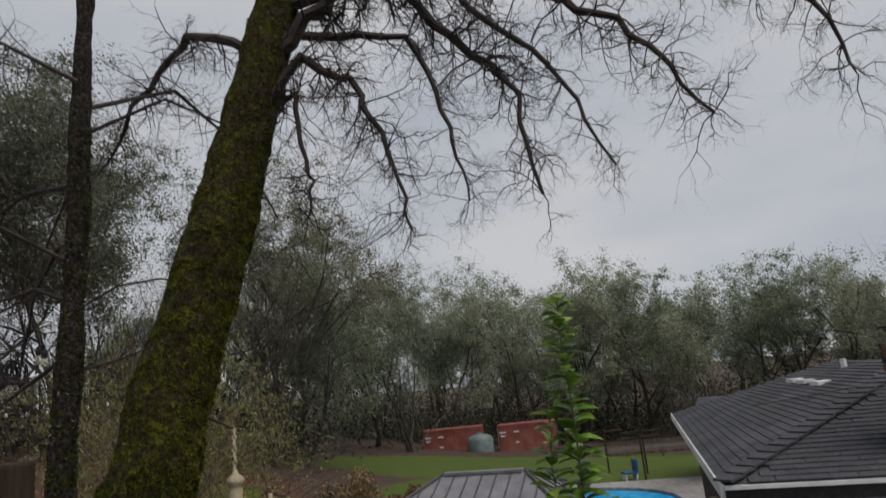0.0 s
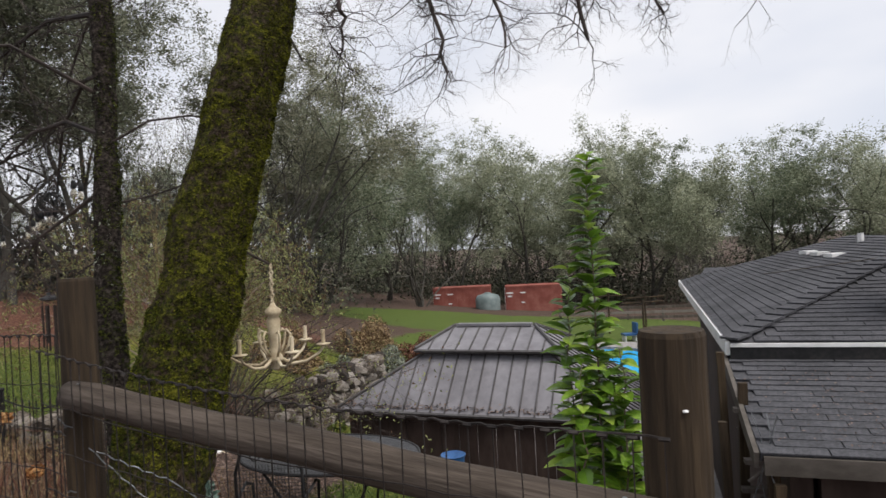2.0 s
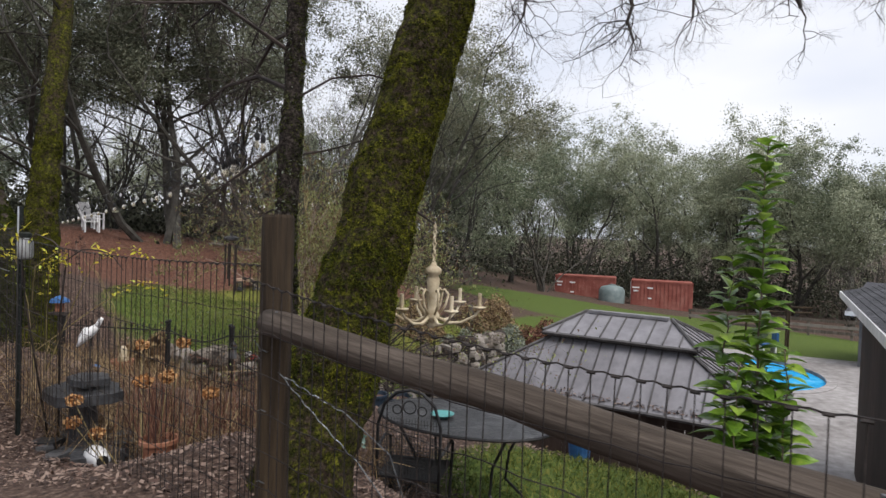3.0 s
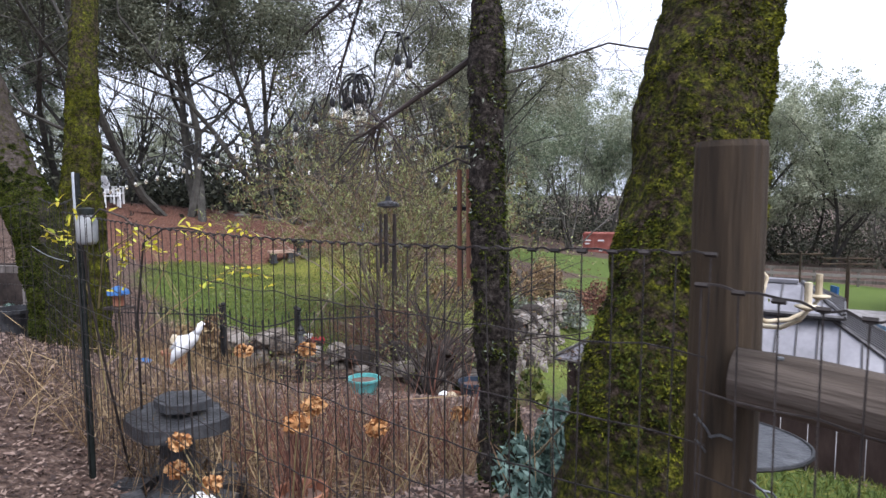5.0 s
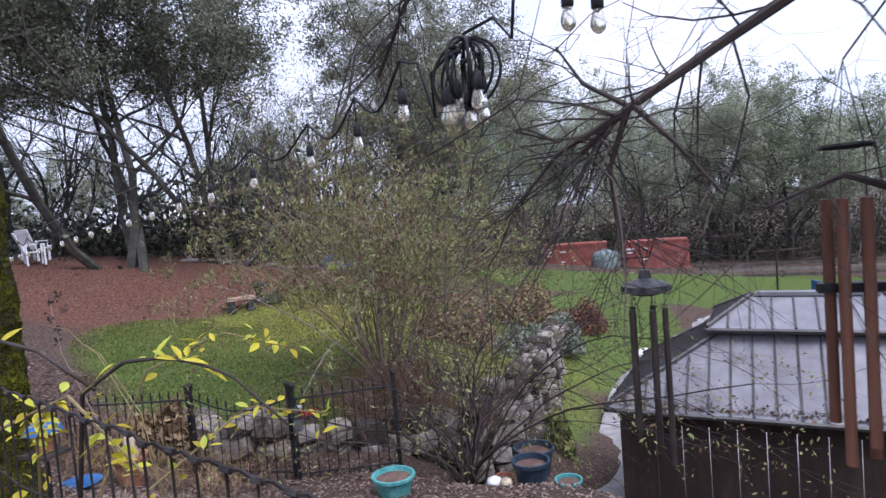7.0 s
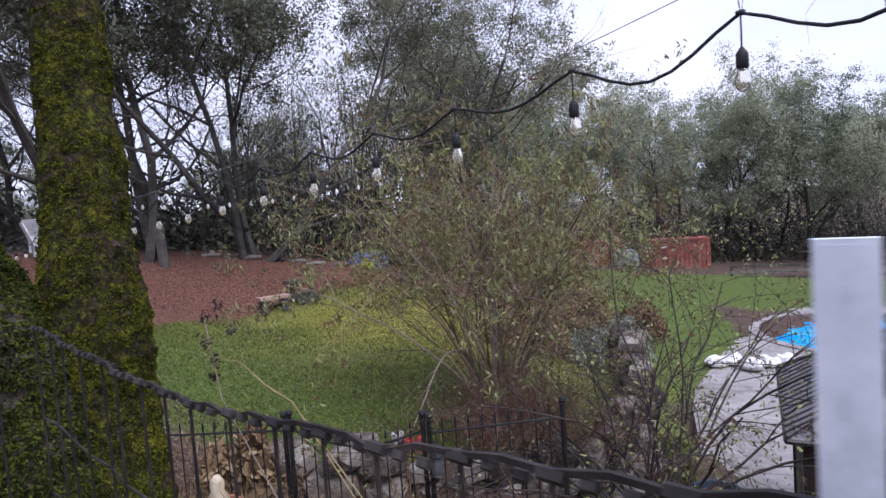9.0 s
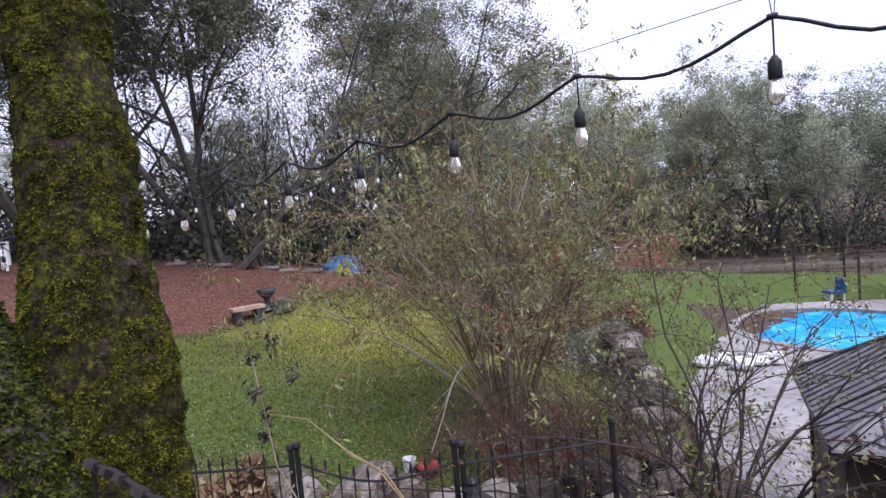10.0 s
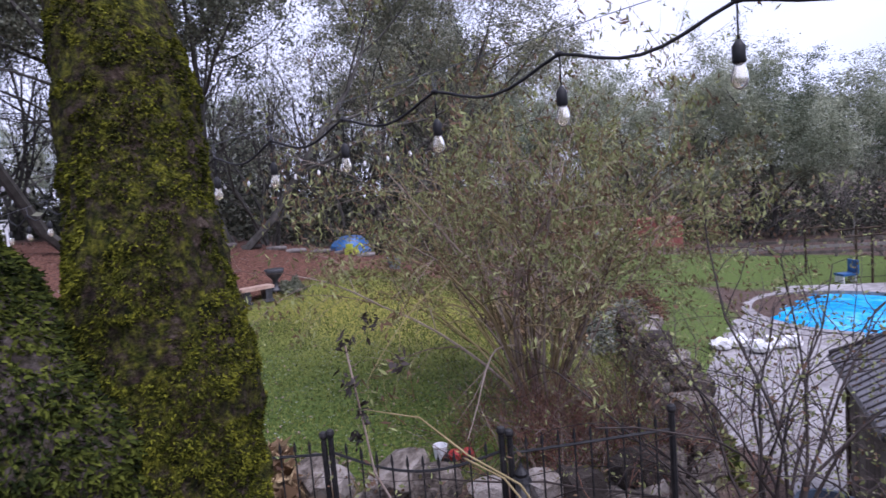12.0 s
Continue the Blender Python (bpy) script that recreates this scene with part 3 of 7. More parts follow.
for i in range(0, N, 2):
    a, b = 2 * math.pi * i / N, 2 * math.pi * (i + 1.9) / N
    q = [Vector(pool_edge(a)) - Vector(POOL), Vector(pool_edge(a, 0.31)) - Vector(POOL), Vector(pool_edge(b, 0.31)) - Vector(POOL), Vector(pool_edge(b)) - Vector(POOL)]
    part("coping_stone", Geo().slab([(*v, 0.035) for v in q], 0.14), CONCRETE, pool)

# ---- gazebo ----
gaz = thing("gazebo", (-1.40, 12.37, -3.2), "gazebo with two-tier grey metal roof and brown side panels", "gazebo", rot=-8)
EV, TOPZ, CUP, CTOP = 1.98, 2.80, 2.90, 3.22
HW, HD, CW, CD = 2.5, 1.45, 1.28, 0.73


def roof_face(parent, a, b, c, d, seams, name="roof_panel"):
    """One sloping face (eave a-b, upper edge d-c) with standing seams up the slope."""
    a, b, c, d = (Vector(v) for v in (a, b, c, d))
    part(name, Geo().slab([a, b, c, d], 0.03), ROOF_METAL, parent)
    ex = (b - a).normalized()
    up = ((d - a) - ex * (d - a).dot(ex))
    wide = (b - a).length
    l0, l1 = (d - a).dot(ex), (c - a).dot(ex)
    nor = ex.cross(up).normalized()
    for i in range(1, seams):
        x = wide * i / seams
        t = 1.0
        if x < l0:
            t = x / l0
        elif x > l1:
            t = (wide - x) / (wide - l1)
        p0, p1 = a + ex * x + nor * 0.012, a + ex * x + up * t + nor * 0.012
        part("seam", Geo().tube([p0, p1], 0.014, 4), ROOF_TRIM, parent)


for hw, hd, z0, cw, cd, z1, ns in ((HW, HD, EV, CW - 0.12, CD - 0.12, TOPZ, (20, 16)), (CW, CD, CUP, 0.75, 0.02, CTOP, (10, 7))):
    lo = [(-hw, -hd, z0), (hw, -hd, z0), (hw, hd, z0), (-hw, hd, z0)]
    hi = [(-cw, -cd, z1), (cw, -cd, z1), (cw, cd, z1), (-cw, cd, z1)]
    for i in range(4):
        j = (i + 1) % 4
        roof_face(gaz, lo[i], lo[j], hi[j], hi[i], ns[i % 2])
        part("hip_cap", Geo().tube([Vector(lo[i]) + Vector((0, 0, 0.02)), Vector(hi[i]) + Vector((0, 0, 0.02))], 0.03, 6), ROOF_TRIM, gaz)
        part("eave_trim", Geo().tube([Vector(lo[i]) - Vector((0, 0, 0.03)), Vector(lo[j]) - Vector((0, 0, 0.03))], 0.035, 6), ROOF_TRIM, gaz)
part("ridge_cap", Geo().box((0, 0, CTOP + 0.02), (1.4, 0.16, 0.05)), ROOF_METAL, gaz)
for sx in (-1, 1):
    for sy in (-1, 1):
        part("post", Geo().box((sx * 2.28, sy * 1.27, 0.98), (0.13, 0.13, 1.96)), BROWN_WALL, gaz)
    part("cupola_side", Geo().box((sx * (CW - 0.14), 0, 2.83), (0.03, 1.12, 0.14)), ROOF_TRIM, gaz)
for sy in (-1, 1):
    part("cupola_side", Geo().box((0, sy * (CD - 0.14), 2.83), (2.24, 0.03, 0.14)), ROOF_TRIM, gaz)
    part("beam", Geo().box((0, sy * 1.27, 1.86), (4.6, 0.1, 0.16)), BROWN_WALL, gaz)
for sx in (-1, 1):
    part("beam", Geo().box((sx * 2.28, 0, 1.86), (0.1, 2.44, 0.16)), BROWN_WALL, gaz)
for i in range(14):
    part("side_panel", Geo().box((-2.06 + i * 0.317, -1.29, 0.9), (0.305, 0.03, 1.74)), BROWN_WALL, gaz)
for i in range(9):
    part("side_panel", Geo().box((-2.3, -1.048 + i * 0.262, 0.9), (0.03, 0.252, 1.74)), GREY_PLANK, gaz)
rng = np.random.default_rng(11)
pts = np.column_stack([rng.uniform(-2.4, 2.4, 620), -1.435 + np.abs(rng.normal(size=620)) * 0.04, np.zeros(620)])
pts[:, 2] = EV + 0.03 + (pts[:, 1] + 1.45) * 0.97
debris = put("leaf_debris", quads_mesh("leaf_debris", leaves(pts, 0.06, 0.03, rng, lie=0.6), LITTER), None)
debris.matrix_world = gaz.matrix_world.copy()
tagged(debris, "fallen brown leaves caught along the metal eave", "leaves", kind="stuff")

# ---- house with hipped shingle roof, low roof and chimney ----
HOUSE = Matrix.Translation((1.6, 7.5, 0)) @ Matrix.Rotation(radians(-5), 4, "Z")
house = thing("house", (1.6, 7.5, -3.2), "low house with grey hipped shingle roof and white fascia", "house", rot=-5)
BZ = 3.2
EAVE, RUN, RISE, LEN, WID = 0.44 + BZ, 2.7, 0.87, 8.8, 11.0
SHING_BOX = Geo().box((0, 0, 0), (0.215, 0.125, 0.012)).mesh("shingle", SHINGLE)


def shingle_field(parent, o, ex, up, wide, long, inside, single_upto=0, seed=1):
    """Overlapping shingle courses on a slope; inside(x, s) keeps those within the face."""
    rng = np.random.default_rng(seed)
    o, ex, up = Vector(o), Vector(ex).normalized(), Vector(up).normalized()
    nor = ex.cross(up).normalized()
    tilt = Matrix((ex, (up - nor * 0.10).normalized(), nor)).transposed()
    g = Geo()
    count = 0
    rows = int(long / 0.1)
    for r in range(rows):
        s = 0.05 + r * 0.1
        x = -0.11 if r % 2 else 0.0
        while x < wide:
            w = 0.219
            if inside(x + 0.11, s):
                c = o + ex * (x + 0.11 + rng.uniform(-0.004, 0.004)) + up * s + nor * (0.010 + rng.uniform(0, 0.003))
                if count < single_upto:
                    ob = put("shingle", SHING_BOX, parent)
                    ob.matrix_local = Matrix.Translation(c) @ tilt.to_4x4()
                    count += 1
                else:
                    g.box(c, (0.215, 0.125, 0.012), tilt=tilt)
            x += w
    if g.v:
        tagged(part("shingles", g, SHINGLE, parent), kind="stuff")


apex = Vector((RUN, RUN, EAVE + RISE))
far_apex = Vector((RUN, LEN - RUN, EAVE + RISE))
slope_len = math.hypot(RUN, RISE)
part("roof", Geo().slab([(0, 0, EAVE), (WID, 0, EAVE), (WID, RUN, EAVE + RISE), apex], 0.06), SHINGLE, house)
part("roof", Geo().slab([(0, LEN, EAVE), (0, 0, EAVE), apex, far_apex], 0.06), SHINGLE, house)
part("roof", Geo().slab([(2 * RUN, LEN, EAVE), (0, LEN, EAVE), far_apex], 0.06), SHINGLE, house)
part("roof", Geo().slab([(2 * RUN, 2 * RUN, EAVE), (2 * RUN, LEN, EAVE), far_apex, apex], 0.06), SHINGLE, house)
part("roof", Geo().slab([(WID, 2 * RUN, EAVE), (2 * RUN, 2 * RUN, EAVE), apex, (WID, RUN, EAVE + RISE)], 0.06), SHINGLE, house)
shingle_field(house, (0, 0, EAVE), (1, 0, 0), (0, RUN, RISE), 5.2, slope_len, lambda x, s: x > s * RUN / slope_len + 0.1, 0, 3)
shingle_field(house, (0, LEN, EAVE), (0, -1, 0), (RUN, 0, RISE), LEN, slope_len, lambda x, s: x > s * RUN / slope_len + 0.1 and x < LEN - s * RUN / slope_len - 0.1, 0, 4)
for i in range(22):
    t = (i + 0.5) / 22
    p = Vector((0, 0, EAVE + 0.03)).lerp(apex + Vector((0, 0, 0.03)), t)
    d = (apex - Vector((0, 0, EAVE))).normalized()
    side = d.cross(Vector((0, 0, 1))).normalized()
    tl = Matrix((side, (d - Vector((0, 0, 0.09))).normalized(), side.cross(d))).transposed()
    part("hip_shingle", Geo().box(p, (0.2, 0.2, 0.022), tilt=tl), SHINGLE, house)
part("fascia", Geo().box((WID / 2, -0.02, EAVE - 0.025), (WID, 0.04, 0.034)), WHITE_TRIM, house, "white painted fascia")
part("fascia", Geo().box((-0.02, LEN / 2, EAVE - 0.06), (0.04, LEN, 0.13)), WHITE_TRIM, house, "white painted fascia")
# black strip added below the fascia as the eave's shade
part("gutter", Geo().box((WID / 2, 0.0, EAVE - 0.1), (WID, 0.05, 0.112)), BLACK_IRON, house, "black board painted as the shade under the eave")
part("wall", Geo().box((WID / 2 + 0.3, 0.45, EAVE / 2 - 0.1), (WID - 0.6, 0.2, EAVE - 0.2)), BROWN_WALL, house)
part("wall", Geo().box((0.45, LEN / 2, EAVE / 2 - 0.1), (0.2, LEN - 0.8, EAVE - 0.2)), BROWN_WALL, house)
part("wall", Geo().box((RUN + 0.2, LEN - 0.45, EAVE / 2 - 0.1), (2 * RUN - 0.7, 0.2, EAVE - 0.2)), GREY_WALL, house)
part("soffit", Geo().box((0.22, LEN / 2, EAVE - 0.1), (0.4, LEN - 0.1, 0.03)), WHITE_TRIM, house)
for sx, sz in ((2.0, 1.05), (2.8, 1.08), (3.5, 1.10)):
    part("roof_vent", Geo().box((1.9, sx + 1.8, EAVE + 0.63), (0.26, 0.26, 0.06), 0.2), WHITE_TRIM, house)
part("vent_pipe", Geo().tube([(2.4, 4.5, EAVE + 0.7), (2.4, 4.5, EAVE + 0.92)], 0.045, 8), WHITE_TRIM, house)
sk = part("skylight", Geo().box((4.1, 1.85, EAVE + 0.62), (0.7, 0.7, 0.07), tilt=Matrix.Rotation(math.atan2(RISE, RUN), 3, "X")), WHITE_TRIM, house)
part("pane", Geo().box((4.1, 1.84, EAVE + 0.66), (0.56, 0.56, 0.02), tilt=Matrix.Rotation(math.atan2(RISE, RUN), 3, "X")), WHITE_PLASTIC, sk)
cp = [Vector((1.0 + 1.2 * t + 0.25 * math.sin(3 * t), 4.2 - 2.4 * t - 0.9 * math.sin(math.pi * t), 0)) for t in [i / 24 for i in range(25)]]
for p in cp:
    p.z = EAVE + RISE * min(p.x, p.y) / RUN + 0.045
part("roof_cable", Geo().tube(cp, 0.007, 5), GREY_FASCIA, house)
# the low roof in front
LOW_Y, LOW_Z = -1.62, -0.09 + BZ
TOP_Z = EAVE - 0.13
part("low_roof", Geo().slab([(-0.02, LOW_Y, LOW_Z), (WID, LOW_Y, LOW_Z), (WID, 0.2, TOP_Z), (-0.02, 0.2, TOP_Z)], 0.05), SHINGLE, house)
shingle_field(house, (-0.02, LOW_Y, LOW_Z), (1, 0, 0), (0, 0.2 - LOW_Y, TOP_Z - LOW_Z), 4.2, math.hypot(0.2 - LOW_Y, TOP_Z - LOW_Z), lambda x, s: s < 2.1 and x > 0.1, 190, 6)
part("fascia", Geo().box((WID / 2, LOW_Y - 0.015, LOW_Z - 0.075), (WID, 0.03, 0.13)), GREY_FASCIA, house, "stained grey lower fascia")
part("rake_trim", Geo().slab([(-0.06, LOW_Y, LOW_Z + 0.01), (-0.025, LOW_Y, LOW_Z + 0.01), (-0.025, 0.1, TOP_Z), (-0.06, 0.1, TOP_Z)], 0.12), GREY_FASCIA, house)
part("low_wall", Geo().box((WID / 2 + 0.2, LOW_Y + 0.3, (LOW_Z - 0.1) / 2), (WID - 0.4, 0.15, LOW_Z - 0.1)), BROWN_WALL, house)
part("low_wall", Geo().box((0.28, LOW_Y / 2 + 0.2, (LOW_Z - 0.1) / 2), (0.15, 1.5, LOW_Z - 0.1)), BROWN_WALL, house)
# leaf crumbs lying on the low roof
crumbs = np.random.default_rng(8)
cu = np.column_stack([0.75 + crumbs.normal(size=420) * 0.45, crumbs.uniform(0.05, 0.75, 420)])
cu = cu[(cu[:, 0] > 0.05) & (cu[:, 0] < 4)]
cz = np.column_stack([cu[:, 0], LOW_Y + (0.2 - LOW_Y) * cu[:, 1], LOW_Z + (TOP_Z - LOW_Z) * cu[:, 1] + 0.026])
tagged(put("leaf_crumbs", quads_mesh("leaf_crumbs", leaves(cz, 0.028, 0.014, crumbs, lie=0.75), LITTER), house), kind="stuff")
# chimney
chim = thing("brick_chimney", HOUSE @ Vector((1.87, 0.42, 0.5)), "sooty red brick chimney with a black metal cap", "chimney", rot=-5)
part("mortar_core", Geo().box((0, 0.02, 0.2), (0.335, 0.44, 1.64)), MORTAR, chim)
BR = Geo().box((0, 0, 0), (0.166, 0.09, 0.057)).mesh("brick", BRICK)
HALF = Geo().box((0, 0, 0), (0.08, 0.09, 0.057)).mesh("brick", BRICK)
rng = np.random.default_rng(21)
for c in range(-3, 15):
    z = c * 0.068 + 0.06
    for y in (-0.19, 0.235):
        for x, me in (((-0.133, HALF), (0.0, BR), (0.133, HALF)) if c % 2 else ((-0.088, BR), (0.088, BR))):
            put("brick", me, chim, (x + rng.uniform(-0.002, 0.002), y + rng.uniform(-0.004, 0.004), z))
    for y in ((-0.055, 0.12) if c % 2 else (-0.09, 0.06, 0.15)):
        for x in (-0.136, 0.136):
            put("brick", HALF if y == 0.15 else BR, chim, (x + rng.uniform(-0.003, 0.003), y, z), rot=(0, 0, math.pi / 2))
cap = part("chimney_cap", Geo().box((0, 0.02, 1.085), (0.24, 0.26, 0.17)), BLACK_IRON, chim, "black sheet-metal cap")
part("cap_lid", Geo().box((0, 0.02, 1.195), (0.34, 0.36, 0.02)).box((0, 0.02, 1.165), (0.27, 0.29, 0.02)), BLACK_IRON, cap)
hose = single("garden_hose", Geo().tube([HOUSE @ Vector(p) for p in ((1.62, 0.2, 0.62), (1.64, 0.12, 0.5), (1.75, 0.06, 0.47), (1.98, 0.07, 0.47), (2.12, 0.12, 0.5), (2.14, 0.2, 0.65), (2.09, 0.3, 0.82))], 0.013, 6), GREY_FASCIA, (0, 0, 0), "grey hose looped round the chimney foot", "hose", smooth=True)
# clutter beside the house: leaning planks, brackets
clut = thing("plank_stack", (1.42, 6.6, -1.6), "dark weathered timbers and shelf brackets leaning by the house wall", "planks")
for x, y, z1, w, lean in ((0.0, 0.0, 1.85, 0.07, 0.05), (-0.12, -0.25, 1.6, 0.06, -0.04), (0.1, -0.5, 1.45, 0.08, 0.02), (-0.02, 0.3, 2.05, 0.06, -0.03), (0.05, -0.75, 1.3, 0.07, 0.05)):
    part("plank", Geo().slab([(x, y, 0), (x + w, y, 0), (x + w + lean, y, z1), (x + lean, y, z1)], 0.05), POST, clut)
for z, y in ((1.02, -0.1), (1.3, -0.25), (1.62, 0.05)):
    part("bracket", Geo().box((0.13, y, z), (0.24, 0.07, 0.035)).tube([(0.03, y, z - 0.16), (0.12, y, z - 0.09), (0.22, y, z - 0.02)], 0.012, 5), GREY_PLANK, clut, "silvered wooden bracket")
for k in range(4):
    part("wire_loop", Geo().tube([(0.02 + 0.05 * k + 0.06 * math.sin(i * 0.9 + k), -0.55 + 0.04 * math.cos(i * 1.3 + k), 1.75 - 0.16 * i) for i in range(7)], 0.004, 4), GALV, clut, "loose galvanised wire")

# ---- pool house, containers and tank beyond the yard ----
ph = thing("pool_house", (9.4, 29.9, -3.45), "small grey outbuilding with a white-trimmed window", "building", rot=-22)
part("wall", Geo().box((0, -2.5, 1.2), (7.6, 0.15, 2.4)), GREY_WALL, ph)
part("wall", Geo().box((-3.75, 0, 1.2), (0.15, 5.0, 2.4)), GREY_WALL, ph)
part("wall", Geo().box((3.75, 0, 1.2), (0.15, 5.0, 2.4)), GREY_WALL, ph)
part("wall", Geo().box((0, 2.5, 1.2), (7.6, 0.15, 2.4)), GREY_WALL, ph)
part("roof", Geo().slab([(-4.2, -3, 2.35), (4.2, -3, 2.35), (4.2, 0, 3.35), (-4.2, 0, 3.35)], 0.1), SHINGLE, ph)
part("roof", Geo().slab([(4.2, 3, 2.35), (-4.2, 3, 2.35), (-4.2, 0, 3.35), (4.2, 0, 3.35)], 0.1), SHINGLE, ph)
part("fascia", Geo().box((0, -3.02, 2.27), (8.4, 0.04, 0.16)), WHITE_TRIM, ph)
for side in (-1, 1):
    part("gable", Geo().slab([(side * 3.74, -2.5, 2.4), (side * 3.74, 2.5, 2.4), (side * 3.74, 0, 3.25)], 0.1), GREY_WALL, ph)
win = part("window", Geo().box((-2.4, -2.6, 1.35), (1.3, 0.06, 1.1)), WHITE_TRIM, ph)
for x in (-2.7, -2.1):
    part("pane", Geo().box((x, -2.64, 1.35), (0.52, 0.02, 0.94)), GLASS_DARK, win)


def container(x, y, z, length, rot, label):
    t = thing("shipping_container", (x, y, z), label, "container", group="red containers", rot=rot)
    part("body", Geo().box((0, 0, 1.25), (length, 2.3, 2.4)), CONTAINER, t)
    g = Geo()
    n = int(length / 0.28)
    for i in range(n):
        part("rib", Geo().box((-length / 2 + 0.2 + i * (length - 0.4) / (n - 1), -1.17, 1.25), (0.12, 0.05, 2.2)), CONTAINER, t)
    for zz in (0.1, 2.42):
        part("frame_rail", Geo().box((0, -1.17, zz), (length, 0.08, 0.12)), CONTAINER, t)
    for i in range(4):
        part("lock_rod", Geo().tube([(-length / 2 - 0.03, -0.8 + i * 0.5, 0.2), (-length / 2 - 0.03, -0.8 + i * 0.5, 2.3)], 0.03, 5), WHITE_TRIM, t)
    for x, z, w in ((0.35, 1.95, 0.5), (0.35, 1.7, 0.34), (1.35, 1.95, 0.42), (1.35, 1.2, 0.26)):
        part("marking", Geo().box((-length / 2 + x, -1.205, z), (w, 0.012, 0.1)), WHITE_TRIM, t)


container(-9.65, 50.3, -4.2, 4.5, 6, "rust-red steel shipping container with faded side")
container(-4.0, 50.2, -4.25, 4.3, 6, "red steel shipping container standing in the grass")
tank = thing("water_tank", (-7.3, 48.2, -3.9), "grey-green plastic water tank", "tank")
part("body", Geo().lathe([(0.9, 0), (0.95, 0.1), (0.95, 1.3), (0.8, 1.55), (0.3, 1.7)], 20), TANK, tank, smooth=True)
part("lid", Geo().lathe([(0.25, 1.68), (0.25, 1.76), (0.1, 1.78)], 14), TANK, tank)
for x, y in ((2.6, 30.2), (2.9, 32.6), (1.2, 33.0)):
    s = thing("bare_arbor_post", (x, y, gz(x, y)), "weathered timber post with a crossbar", "post", group="arbor posts")
    part("upright", Geo().tube([(0, 0, -0.1), (0, 0, 2.0)], 0.045, 7), POST, s)
    part("crossbar", Geo().tube([(-0.9, 0, 1.85), (0.9, 0.1, 1.9)], 0.045, 6), POST, s)
gr = thing("pipe_gate", (6.5, 40.0, gz(6.5, 40)), "long pale rail fence beyond the grass", "fence")
for i in range(9):
    part("rail_post", Geo().box((-8 + i * 2, 0, 0.5), (0.12, 0.12, 1.0)), GREY_PLANK, gr)
for z in (0.35, 0.65, 0.95):
    part("rail", Geo().box((0, -0.08, z), (16.2, 0.04, 0.16)), GREY_PLANK, gr)

# ---- the post and wire fence by the path ----
PR, PL, TP1, TP2 = Vector((0.5, 2.6, 0)), Vector((-1.652, 3.19, 0)), Vector((-5.235, 4.33, 0)), Vector((-7.85, 5.02, 0))


def round_post(at, r, top, label):
    t = thing("fence_post", (at.x, at.y, gz(at.x, at.y) - 0.1), label, "post", group="round fence posts")
    h = top - (gz(at.x, at.y) - 0.1)
    rr = np.random.default_rng(int(abs(at.x * 100)))
    prof = [(r * (1.03 - 0.05 * i / 12 + rr.uniform(-0.012, 0.012)), h * i / 12) for i in range(12)] + [(r * 0.985, h - 0.012), (r * 0.93, h)]
    part("timber", Geo().lathe(prof, 20), POST, t, smooth=False)
    for z in (0.45, 0.75, 1.0):
        part("staple", Geo().tube([(-0.02, -r - 0.005, z), (0.0, -r - 0.015, z + 0.01), (0.02, -r - 0.005, z)], 0.003, 4), GALV, t)
    return t


right_post = round_post(PR, 0.075, 1.282, "thick round weathered fence post with a sawn top")
part("nail_head", Geo().lathe([(0.0065, 0), (0.0065, 0.003), (0.001, 0.005)], 10, at=(0.012, -0.077, 1.40)), WHITE_PLASTIC, right_post, "white nail head")
round_post(PL, 0.068, 1.455, "tall round weathered fence post carrying a rail")
rail = thing("fence_rail", (0, 0, 0), "long round weathered rail nailed between the fence posts", "rail")
ra, rb = Vector((-1.632, 3.118, 1.008)), Vector((0.45, 2.52, 0.865))
pole = part("pole", Geo().tube([((rb - ra).length * i / 16, 0.004 * math.sin(i * 1.7), 0.006 * math.sin(i * 0.9)) for i in range(17)], [0.055] + [0.0575 - 0.0012 * (i % 3) for i in range(15)] + [0.055], 22), RAIL, rail, smooth=True)
pole.matrix_local = Matrix.Translation(ra) @ (rb - ra).to_track_quat("X", "Z").to_matrix().to_4x4()
for f in (0.035, 0.965):
    part("nail", Geo().lathe([(0.006, 0), (0.006, 0.004), (0.001, 0.005)], 8, at=ra.lerp(rb, f) + Vector((0, -0.018, 0.055))), GALV, rail)


